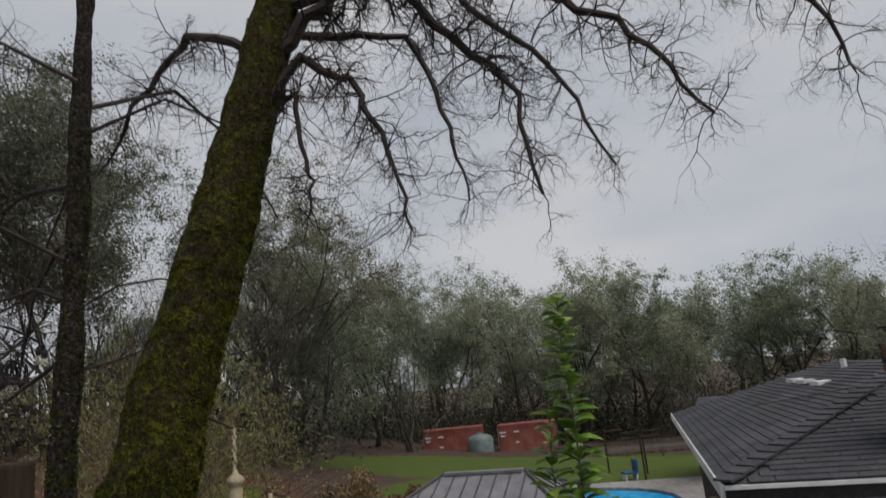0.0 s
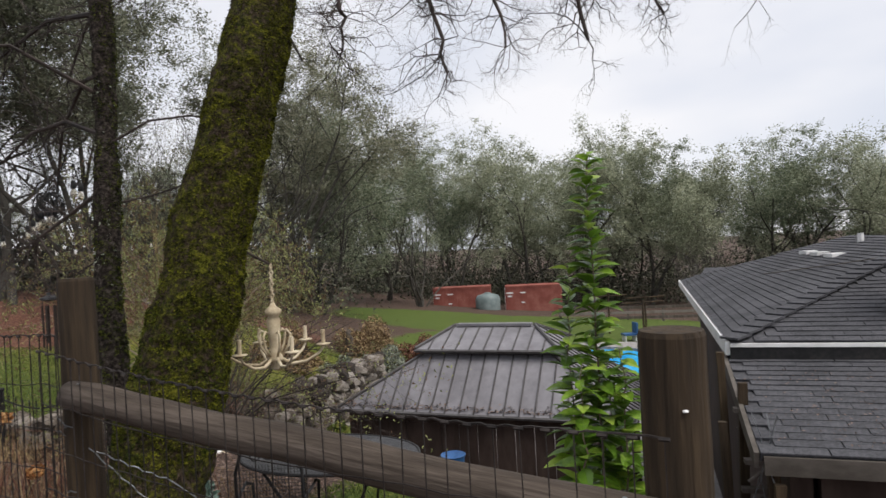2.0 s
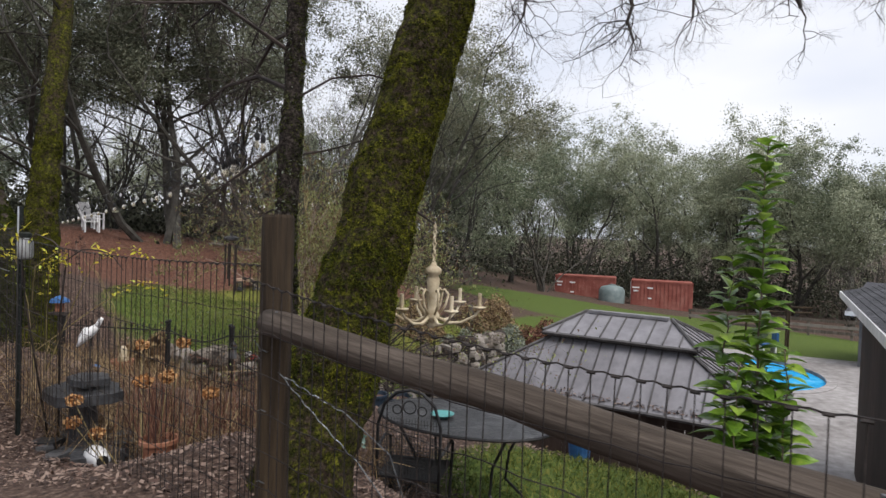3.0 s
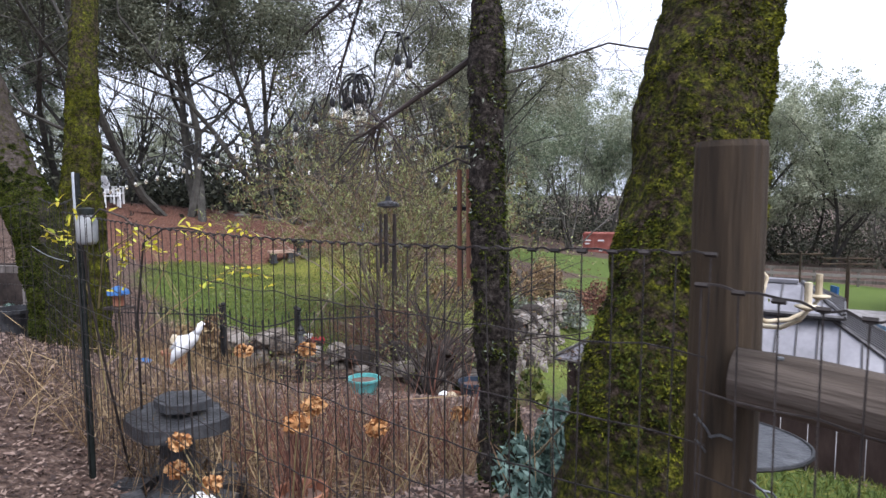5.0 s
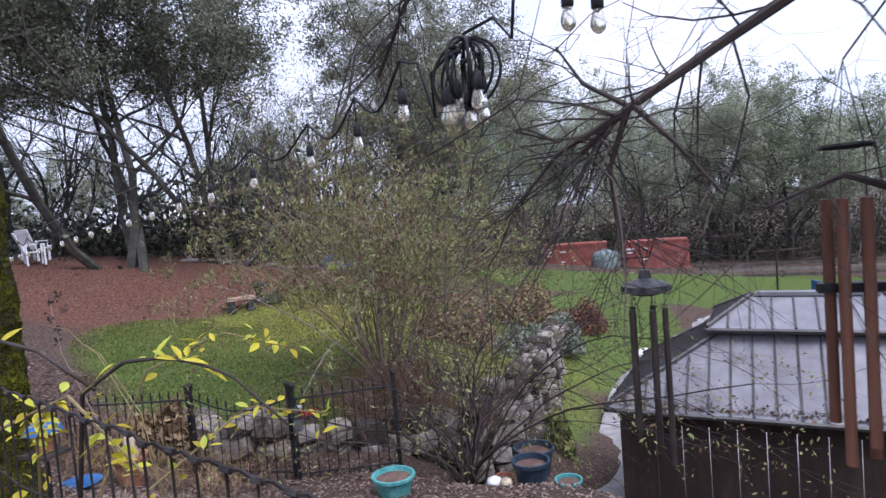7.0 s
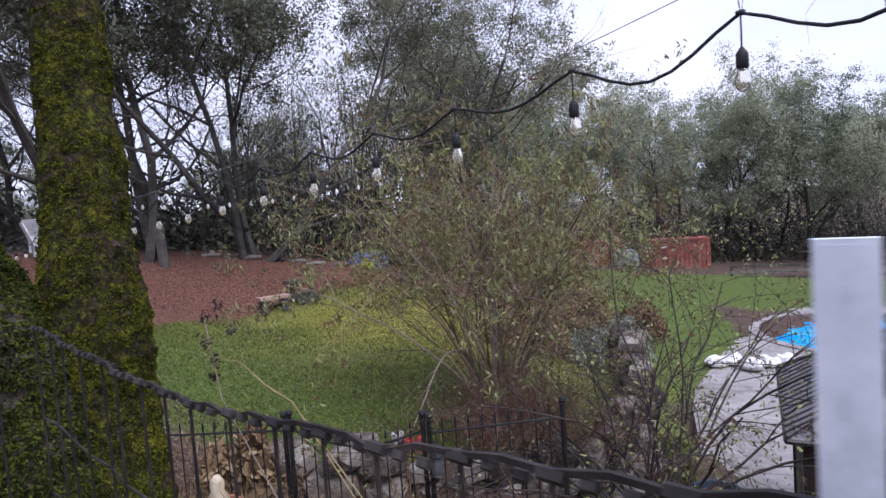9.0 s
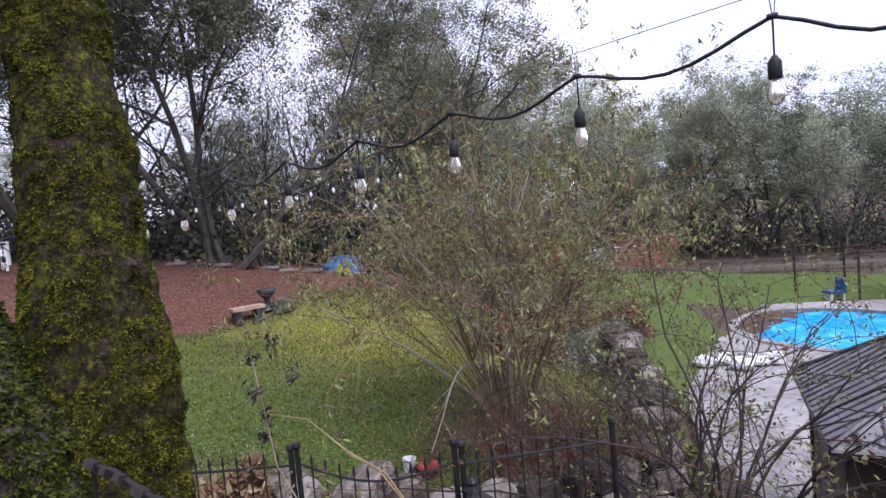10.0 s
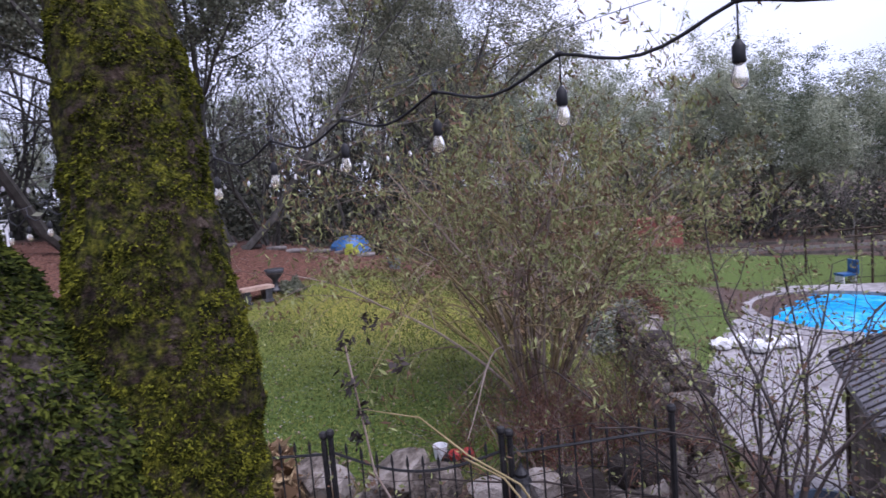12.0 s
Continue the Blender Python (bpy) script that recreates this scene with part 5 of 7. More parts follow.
for x, y, h in ((-15.5, 25, 8), (-18, 27, 8.5), (-21.5, 23, 8), (-24, 19.5, 8), (-13, 30, 8), (-23, 27, 9), (-17.5, 31, 9), (-28, 15, 8), (-20, 33, 9), (15, 31, 9), (-25, 23, 8), (8, 48, 7), (-12, 46, 9), (-17, 22.5, 6.5)):
    plant(BARE_KINDS, x, y, h, 8, rng, used_b)


# ---- shrubs and undergrowth ----
rng = np.random.default_rng(15)
P = []
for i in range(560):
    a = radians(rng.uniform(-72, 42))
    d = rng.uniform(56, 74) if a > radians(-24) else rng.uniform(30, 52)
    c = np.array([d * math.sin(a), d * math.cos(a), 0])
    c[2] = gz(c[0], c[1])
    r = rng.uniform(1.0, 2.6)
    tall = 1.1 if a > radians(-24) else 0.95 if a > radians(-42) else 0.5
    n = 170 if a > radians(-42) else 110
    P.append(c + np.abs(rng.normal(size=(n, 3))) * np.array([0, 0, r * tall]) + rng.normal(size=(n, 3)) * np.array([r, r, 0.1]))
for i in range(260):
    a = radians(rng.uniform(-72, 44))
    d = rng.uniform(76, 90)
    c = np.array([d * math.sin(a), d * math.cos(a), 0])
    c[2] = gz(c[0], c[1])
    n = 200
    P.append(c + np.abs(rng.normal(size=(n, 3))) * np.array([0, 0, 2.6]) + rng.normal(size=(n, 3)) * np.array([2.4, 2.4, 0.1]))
# leaf colour holds the gloom between the trunks
ub = put("undergrowth", quads_mesh("undergrowth", leaves(np.concatenate(P), 0.26, 0.15, rng), UNDER_SHADE_LEAF))
tagged(ub, "scrubby undergrowth coloured dark for the shade beneath the woods", "undergrowth", kind="stuff")

# the big half-leafless bush behind the stone wall
bush = thing("tall_bush", (-7.42, 11.9, gz(-7.42, 11.9)), "tall many-stemmed bush with thin olive and brown leaves", "bush")
rng = np.random.default_rng(61)
g1, g2, tips = Geo(), Geo(), []
ARCH = dict(kids=[7, 6], ratio=0.46, spread=0.7, bias=(0, 0, -0.55), wob=0.10, sides=5)
for i in range(46):
    a = rng.uniform(0, 6.28)
    sp = rng.uniform(0.08, 0.6)
    grow(g2 if i % 2 == 0 else g1, rng, (0.2 * math.cos(a), 0.2 * math.sin(a), -0.05), (math.cos(a) * sp, math.sin(a) * sp, 1), rng.uniform(2.3, 3.5) * (1.05 - 0.25 * sp), rng.uniform(0.014, 0.026), 2, ARCH, tips, 9)
part("stem_mass", g1, BUSH_STEM, bush)
part("tan_stem_mass", g2, TAN_STEM, bush, "tan bare stems")
T = np.array(tips)
T = T[T[:, 2] > 1.75 - 0.3 * np.hypot(T[:, 0], T[:, 1])]
tufts = T[rng.integers(0, len(T), 4600)]
P = np.repeat(tufts, 6, axis=0) + rng.normal(size=(27600, 3)) * 0.04
put("leaves", quads_mesh("leaves", leaves(P, 0.08, 0.02, rng, axis=(0, 0, -1.2)), BUSH_LEAF), bush)
# red-brown twiggy skirt at its foot
skirt = thing("twiggy_shrub", (-7.1, 11.0, gz(-7.1, 11.0)), "low tangle of red-brown leafless twigs", "shrub")
g1, g2, tips = Geo(), Geo(), []
for i in range(330):
    a = rng.uniform(0, 6.28)
    grow(g2 if i % 4 == 0 else g1, rng, (0.1 + rng.normal() * 0.6, rng.normal() * 0.4, -0.02), (math.cos(a) * 0.7, math.sin(a) * 0.5, 1), rng.uniform(0.35, 0.95), 0.006, 1, dict(kids=6, ratio=0.5, spread=0.7, bias=(0, 0, -0.2), wob=0.15, sides=4), tips, 4)
part("red_twig_mass", g1, RED_TWIG, skirt)
tagged(part("twig_tangle", g2, BUSH_STEM, skirt, "grey-brown older twigs"), kind="stuff")
# grey-brown arching shrub between the bush and the patio
ar = thing("arching_shrub", (-6.35, 11.3, gz(-6.35, 11.3)), "leafless shrub of fine arching grey-brown twigs above the wall", "shrub")
g, tips = Geo(), []
for i in range(80):
    a = rng.uniform(0, 6.28)
    sp = rng.uniform(0.2, 0.9)
    grow(g, rng, (rng.normal() * 0.35, rng.normal() * 0.3, -0.05), (math.cos(a) * sp, math.sin(a) * sp, 1), rng.uniform(1.1, 2.2), 0.007, 2, dict(kids=[5, 4], ratio=0.45, spread=0.7, bias=(0, 0, -0.7), wob=0.14, sides=4), tips, 7)
part("twig_mass", g, MAUVE_STEM, ar)
T = np.array(tips)
P = T[rng.integers(0, len(T), 2600)] + rng.normal(size=(2600, 3)) * 0.03
put("last_leaves", quads_mesh("last_leaves", leaves(P, 0.055, 0.02, rng, axis=(0, 0, -0.6)), BUSH_LEAF), ar)
# dark stems of the nearer shrub
sh = thing("bare_shrub", (-5.45, 9.5, gz(-5.45, 9.5)), "open shrub of dark wet stems with few leaves", "shrub")
g, tips = Geo(), []
OPEN = dict(kids=[6, 5], ratio=0.42, spread=0.7, bias=(0.1, 0, -0.55), wob=0.15, sides=5)
for i in range(15):
    a = rng.uniform(0, 6.28)
    sp = rng.uniform(0.05, 0.75)
    grow(g, rng, (rng.normal() * 0.10, rng.normal() * 0.10, -0.05), (math.cos(a) * sp, math.sin(a) * sp * 0.6, 1), rng.uniform(1.8, 3.2), rng.uniform(0.012, 0.018), 2, OPEN, tips, 9)
for tip in ((1.3, 0.2, 2.05), (1.9, 0.4, 1.9), (0.9, 0.1, 2.3), (-0.8, 0.2, 1.9), (1.6, -0.1, 1.5), (2.2, 0.0, 1.7), (-1.1, 0.0, 1.5)):
    e = Vector(tip)
    grow(g, rng, (0, 0, 0), (e.x * 0.45, e.y, 1.6), e.length * 1.25, 0.015, 2, dict(OPEN, bias=(e.x * 0.4, 0, -0.5)), tips, 10)
part("stem_mass", g, DARK_STEM, sh)
T = np.array(tips)
P = T[rng.integers(0, len(T), 4200)] + rng.normal(size=(4200, 3)) * 0.04
put("leaves", quads_mesh("leaves", leaves(P, 0.052, 0.022, rng), BUSH_LEAF), sh)


# the bright laurel
def leaf_piece(name, length, width, mat, fold=0.15):
    g = Geo()
    rows = [(0, 0.02), (0.25, 0.8), (0.5, 1.0), (0.75, 0.7), (1.0, 0.03)]
    for f, w in rows:
        z = -0.22 * length * f * f
        g.v += [(f * length, -w * width / 2, z + fold * width * w), (f * length, 0, z), (f * length, w * width / 2, z + fold * width * w)]
    for i in range(4):
        b = i * 3
        g.f += [(b, b + 3, b + 4, b + 1), (b + 1, b + 4, b + 5, b + 2)]
    return g.mesh(name, mat)


lau = thing("cherry_laurel", (0.34, 6.6, gz(0.34, 6.6)), "upright laurel with large glossy bright green leaves", "shrub")
LL = leaf_piece("leaf", 0.26, 0.12, LAUREL)
rest = Geo()
made = 0
rng = np.random.default_rng(71)
for sx, sy, top, r, n in ((0.02, 0, 3.25, 0.012, 190), (-0.2, 0.1, 2.3, 0.010, 95), (0.22, -0.05, 1.6, 0.010, 80), (0.12, 0.2, 1.4, 0.009, 50), (-0.12, -0.2, 1.5, 0.009, 50)):
    stem = [Vector((sx * min(1, i / 3), sy * min(1, i / 3), top * i / 12)) + Vector((rng.normal() * 0.012, rng.normal() * 0.012, 0)) for i in range(13)]
    part("stem", Geo().tube(stem, [r * (1 - 0.6 * i / 12) for i in range(13)], 6), BUSH_STEM, lau)
    for k in range(n):
        f = 0.14 + 0.86 * (k + rng.uniform()) / n
        i = min(11, int(f * 12))
        p = stem[i].lerp(stem[i + 1], f * 12 - i)
        a = k * 2.4 + rng.normal() * 0.3
        s = (0.7 + 0.45 * (1 - f)) * rng.uniform(0.8, 1.2)
        m = Matrix.Translation(p) @ Euler((rng.normal() * 0.25, rng.uniform(-0.7, 0.15), a)).to_matrix().to_4x4() @ Matrix.Scale(s, 4)
        if k % 9 < 4:
            ob = put("leaf", LL, lau)
            ob.matrix_local = m
        else:
            n0 = len(rest.v)
            rest.v += [tuple(m @ v.co) for v in LL.vertices]
            rest.f += [tuple(n0 + i for i in f.vertices) for f in LL.polygons]
tagged(part("foliage", rest, LAUREL, lau), kind="stuff")


# ---- stone wall, iron fence and gate ----
def rock_mesh(seed):
    bm = bmesh.new()
    bmesh.ops.create_icosphere(bm, subdivisions=2, radius=0.5)
    for v in bm.verts:
        n = noise.noise(v.co * 1.7 + Vector((seed * 7.1, 0, 0))) * 0.34 + noise.noise(v.co * 4.5 + Vector((0, seed * 3.3, 0))) * 0.16
        v.co *= 1 + n
        for ax in range(3):
            v.co[ax] = max(-0.33, min(0.35, v.co[ax]))
    me = bpy.data.meshes.new("stone")
    bm.to_mesh(me)
    bm.free()
    me.materials.append(STONE)
    return me


ROCKS = [rock_mesh(i) for i in range(7)]
rng = np.random.default_rng(88)
wall = thing("stone_wall", (-7.0, 10.2, -1.5), "dry-stacked wall of pale rounded boulders", "stone wall")
w_at = Vector(wall.location)


def lay(x, y, z, sx, sy, sz):
    ob = put("stone", ROCKS[rng.integers(0, 7)], wall)
    ob.matrix_local = Matrix.Translation(Vector((x, y, z)) - w_at) @ Euler((rng.uniform(-0.3, 0.3), rng.uniform(-0.3, 0.3), rng.uniform(0, 6.28))).to_matrix().to_4x4() @ Matrix.Diagonal((sx, sy, sz, 1))


CURVE = [(-9.9, 9.75), (-9.2, 9.75), (-8.5, 9.7), (-7.8, 9.75), (-7.1, 9.9), (-6.5, 10.2), (-6.0, 10.8), (-5.75, 11.8), (-5.6, 13.0), (-5.65, 14.5), (-5.8, 16.0), (-6.0, 17.8), (-6.3, 19.6)]
for i in range(len(CURVE) - 1):
    a, b = Vector((*CURVE[i], 0)), Vector((*CURVE[i + 1], 0))
    n = max(2, int((b - a).length / 0.33))
    for k in range(n):
        c = a.lerp(b, (k + rng.uniform(0.1, 0.9)) / n)
        low = -1.5 if c.y < 10.4 else max(-3.2, -1.5 - (c.y - 10.4) * 1.3)
        top = -1.06 if c.y < 11 else -1.02 - (c.y - 11) * 0.09
        z = low + 0.1
        while z < top:
            s = rng.uniform(0.30, 0.54)
            lay(c.x + rng.normal() * 0.07, c.y + rng.normal() * 0.07 + (z - low) * 0.12, z, s * rng.uniform(1.0, 1.5), s * rng.uniform(0.9, 1.2), s * rng.uniform(0.75, 1.0))
            z += s * 0.62
lay(-8.45, 9.68, -1.0, 0.95, 0.6, 0.34)
lay(-8.6, 9.55, -1.3, 0.8, 0.55, 0.6)

PICK = Geo().tube([(0, 0, 0), (0, 0, 1.06)], 0.0075, 5).tube([(0, 0, 1.06), (0, 0, 1.10), (0, 0, 1.15)], [0.014, 0.012, 0.001], 5).mesh("picket", BLACK_IRON)


def iron_panel(name, a, b, za, zb, dip, label, spacing=0.115):
    t = thing(name, (a[0], a[1], za - 1.12), label, "iron fence", group="black iron fence")
    A, B = Vector((*a, 0)), Vector((*b, 0))
    L = (B - A).length
    n = int(L / spacing)
    for k in range(n + 1):
        f = k / n
        h = (zb - za) * f - dip * math.sin(math.pi * f)
        p = (B - A) * f
        put("picket", PICK, t, (p.x, p.y, h))
    for z0 in (1.02, 0.14):
        pts = [(B - A) * (k / 12) + Vector((0, 0, z0 + (zb - za) * k / 12 - (dip if z0 > 0.5 else 0) * math.sin(math.pi * k / 12))) for k in range(13)]
        part("cross_rail", Geo().tube(pts, 0.012, 5), BLACK_IRON, t)
    for p, h in ((Vector((0, 0, 0)), 0), (B - A, zb - za)):
        part("end_post", Geo().tube([p + Vector((0, 0, h - 0.1)), p + Vector((0, 0, h + 1.14))], 0.024, 8), BLACK_IRON, t)
        part("ball_finial", Geo().lathe([(0.006, 0), (0.03, 0.012), (0.036, 0.035), (0.03, 0.058), (0.006, 0.07)], 10, at=p + Vector((0, 0, h + 1.14))), BLACK_IRON, t)
    return t


iron_panel("iron_gate", (-8.72, 9.02), (-7.36, 9.05), -0.40, -0.36, 0.16, "black iron gate with a dipped top rail")
iron_panel("iron_fence", (-10.9, 8.6), (-8.78, 9.02), -0.46, -0.42, 0.0, "black iron picket fence below the lawn")
iron_panel("iron_fence", (-7.30, 9.05), (-6.15, 9.32), -0.38, -0.28, 0.0, "black iron picket fence before the stone wall")
iron_panel("iron_fence", (-13.2, 7.9), (-10.95, 8.6), -0.05, -0.45, 0.0, "black iron picket fence climbing the leafy slope")
lan = thing("hanging_lantern", (-7.22, 8.98, -0.72), "grey metal lantern hung on the iron gate post", "lantern")
part("cage", Geo().lathe([(0.05, -0.10), (0.055, -0.09), (0.05, 0.06), (0.052, 0.07)], 8), GALV, lan)
part("cap", Geo().lathe([(0.075, 0.07), (0.06, 0.10), (0.045, 0.105), (0.05, 0.13), (0.02, 0.17), (0.008, 0.2)], 10), BLACK_IRON, lan)
part("hook", Geo().tube([(0, 0, 0.2), (0, 0.0, 0.28), (-0.05, 0.03, 0.32), (-0.08, 0.05, 0.3)], 0.005, 5), BLACK_IRON, lan)

# ---- string lights ----
sl = thing("string_lights", (-6.133, 6.649, 1.941), "black festoon cable of drop sockets with amber glass bulbs", "string lights")
s_at = Vector(sl.location)


def bulb(p, parent, sway=(0, 0)):
    p = Vector(p)
    q = p + Vector((sway[0], sway[1], -0.105))
    sock = part("socket", Geo().tube([p + Vector((0, 0, 0.01)), p.lerp(q, 0.5), q], 0.003, 5).tube([p + Vector((-0.012, 0.006, 0.0)), p, p + Vector((0.012, -0.006, 0.0))], 0.009, 6)
                .lathe([(0.006, 0.0), (0.014, -0.012), (0.019, -0.02), (0.019, -0.062), (0.016, -0.066)], 12, at=q), RUBBER, parent, smooth=True)
    part("bulb", Geo().lathe([(0.012, -0.064), (0.016, -0.072), (0.0235, -0.098), (0.0245, -0.112), (0.019, -0.128), (0.008, -0.137), (0.001, -0.139)], 14, at=q), LAMP_GLASS, sock, "clear amber glass bulb", smooth=True)


drops = [Vector((-0.505, 0.240, -0.034)) * k for k in range(17, -1, -1)]
drops += [Vector(p) - s_at for p in ((-5.589, 6.396, 1.985), (-5.04, 6.18, 2.05), (-4.52, 5.75, 2.06), (-4.16, 5.46, 2.12))]
for k, p in enumerate(drops):
    bulb(p, sl)
cable = []
for a, b in zip(drops[:-1], drops[1:]):
    sag = 0.075 if a.x < 0.4 else 0.125
    for i in range(8):
        f = i / 8
        cable.append(a.lerp(b, f) + Vector((0, 0, -sag * math.sin(math.pi * f) ** 1.3)))
cable.append(drops[-1])
part("cable", Geo().tube(cable, 0.0062, 6), RUBBER, sl, smooth=True)
part("support_wire", Geo().tube([drops[0] + Vector((0, 0, 0.05)), drops[8] + Vector((0, 0, 0.075)), drops[-4] + Vector((0, 0, 0.07)), drops[-1] + Vector((0.5, -0.3, 0.25))], 0.0018, 4), GALV, sl)
for p in drops[4:]:
    part("clip", Geo().tube([p + Vector((0.004, 0, 0.0)), p + Vector((0.008, 0, 0.045)), p + Vector((0, 0, 0.075)), p + Vector((-0.006, 0, 0.045)), p], 0.0018, 4), GALV, sl)
# the coil of spare lights
coil = thing("coiled_string_lights", (-3.82, 5.24, 2.0), "loose coil of black string lights hung on a branch", "string lights")
rng = np.random.default_rng(19)
for k in range(7):
    a = rng.uniform(0, 3.14)
    ax = Vector((math.cos(a), math.sin(a), rng.normal() * 0.25)).normalized()
    up = Vector((0, 0, 1))
    r = rng.uniform(0.09, 0.135)
    part("loop", Geo().tube([ax * r * math.cos(t) + up * (r * math.sin(t) - 0.02) for t in [2 * math.pi * i / 22 for i in range(23)]], 0.006, 5, cap=False), RUBBER, coil, smooth=True)
for k in range(7):
    bulb((rng.normal() * 0.045, rng.normal() * 0.045, 0.06 + rng.normal() * 0.02), coil, (rng.normal() * 0.02, 0))
part("lead", Geo().tube([(0.0, 0, 0.12), (0.12, -0.05, 0.14), (0.19, -0.1, 0.05), (0.21, -0.12, 0.18), (0.30, -0.15, 0.30), (0.40, -0.16, 0.28), (0.46, -0.18, 0.12)], 0.006, 6), RUBBER, coil, smooth=True)
bulb((0.38, -0.15, 0.27), coil)
bulb((0.46, -0.18, 0.24), coil, (0.01, 0))
E2 = drops[-1] + s_at - Vector((-3.82, 5.24, 2.0))
part("lead", Geo().tube([(-0.05, 0.02, 0.08), (-0.16, 0.08, 0.02), (-0.2, 0.2, -0.12), tuple(E2 * 0.7), tuple(E2)], 0.006, 6), RUBBER, coil, smooth=True)
part("hanger", Geo().tube([(0, 0, 0.1), (0.0, 0.0, 0.5)], 0.002, 4), GALV, coil)

# far strand along the woods
fs = thing("string_lights", (-17.5, 17.5, 2.6), "distant strand of small white string bulbs", "string lights")
fp = [Vector((-5 + i * 0.6, 0.6 * i * 0.35, -0.5 * math.sin(math.pi * i / 18))) for i in range(19)]
part("cable", Geo().tube(fp, 0.008, 4), RUBBER, fs)
for p in fp:
    part("bulb", Geo().lathe([(0.01, 0), (0.035, -0.05), (0.045, -0.1), (0.02, -0.15)], 8, at=p), WHITE_PLASTIC, fs)

# ---- chandelier, wind chimes ----
ch = thing("old_chandelier", (-1.60, 4.65, 0.79), "cream painted chandelier hung outdoors from a branch", "chandelier")
part("column", Geo().lathe([(0.012, 0.0), (0.03, 0.015), (0.022, 0.04), (0.045, 0.06), (0.05, 0.085), (0.03, 0.11), (0.028, 0.16), (0.036, 0.24), (0.043, 0.31), (0.03, 0.335), (0.05, 0.35), (0.052, 0.375), (0.02, 0.40), (0.012, 0.42)], 16), CREAM, ch, smooth=True)
for k in range(6):
    a = k * math.pi / 3 + 0.3
    d = Vector((math.cos(a), math.sin(a), 0))
    z = Vector((0, 0, 1))
    arm = part("arm", Geo().tube([d * 0.04 + z * 0.07, d * 0.10 + z * 0.035, d * 0.19 + z * 0.045, d * 0.27 + z * 0.09, d * 0.30 + z * 0.13], [0.011, 0.011, 0.009, 0.008, 0.008], 7).tube([d * 0.045 + z * 0.09, d * 0.085 + z * 0.15, d * 0.10 + z * 0.22, d * 0.075 + z * 0.25, d * 0.055 + z * 0.235], 0.008, 6), CREAM, ch, smooth=True)
    part("drip_pan", Geo().lathe([(0.01, 0), (0.042, 0.012), (0.045, 0.018), (0.012, 0.02)], 12, at=d * 0.30 + z * 0.13), CREAM, arm, smooth=True)
    part("candle_sleeve", Geo().tube([d * 0.30 + z * 0.15, d * 0.30 + z * 0.235], 0.013, 8), CREAM, arm)
g = Geo()
for i in range(7):
    g.tube([(0, 0, 0.41 + i * 0.036), (0.012 * (1 if i % 2 else 0), 0.012 * (0 if i % 2 else 1), 0.428 + i * 0.036), (0, 0, 0.45 + i * 0.036)], 0.006, 5)
    g.tube([(0, 0, 0.41 + i * 0.036), (-0.012 * (1 if i % 2 else 0), -0.012 * (0 if i % 2 else 1), 0.428 + i * 0.036), (0, 0, 0.45 + i * 0.036)], 0.006, 5)
part("chain", g, CREAM, ch)
part("hanger_twig", Geo().tube([(0, 0, 0.66), (-0.05, -0.12, 0.72), (-0.10, -0.28, 0.80), (-0.15, -0.4, 0.83)], [0.006, 0.009, 0.012, 0.016], 6), DARK_STEM, ch)

wa = thing("wind_chime", (-3.25, 4.625, 0.88), "dark metal wind chime hanging on a thin cord", "wind chime")
part("cord", Geo().tube([(0, 0, 0.46), (-0.05, 0.12, 0.74)], 0.002, 4), BLACK_IRON, wa)
part("top_disc", Geo().lathe([(0.02, 0.40), (0.055, 0.41), (0.055, 0.425), (0.015, 0.44), (0.012, 0.46)], 12), DARK_STONE, wa)
for k in range(5):
    a = k * 1.2566
    p = Vector((0.04 * math.cos(a), 0.04 * math.sin(a), 0))
    part("tube", Geo().tube([p + Vector((0, 0, 0.0 + 0.03 * k)), p + Vector((0, 0, 0.37))], 0.007, 7), DARK_STEM, wa)
    part("string", Geo().tube([p + Vector((0, 0, 0.37)), p + Vector((0, 0, 0.41))], 0.001, 3), BLACK_IRON, wa)
wb = thing("wind_chime", (-2.83, 4.66, 0.90), "long red-brown wooden tube wind chime beside the trunk", "wind chime")
part("ring", Geo().tube([(0.05 * math.cos(t), 0.05 * math.sin(t), 0.68) for t in [2 * math.pi * i / 16 for i in range(17)]], 0.005, 5), BLACK_IRON, wb)
for k in range(5):
    a = k * 1.2566 + 0.4
    p = Vector((0.04 * math.cos(a), 0.04 * math.sin(a), 0))
    part("tube", Geo().tube([p + Vector((0, 0, 0.04 * (k % 3))), p + Vector((0, 0, 0.57))], 0.012, 9), WOOD_DARK, wb)
    part("string", Geo().tube([p + Vector((0, 0, 0.57)), p + Vector((0, 0, 0.68)), Vector((0, 0, 0.86))], 0.0013, 3), GREY_FASCIA, wb)
part("striker", Geo().box((0.0, 0.0, 0.38), (0.13, 0.035, 0.02)), BLACK_IRON, wb)
part("hanger", Geo().tube([(0, 0, 0.86), (0.1, -0.04, 1.0)], 0.003, 4), BLACK_IRON, wb)

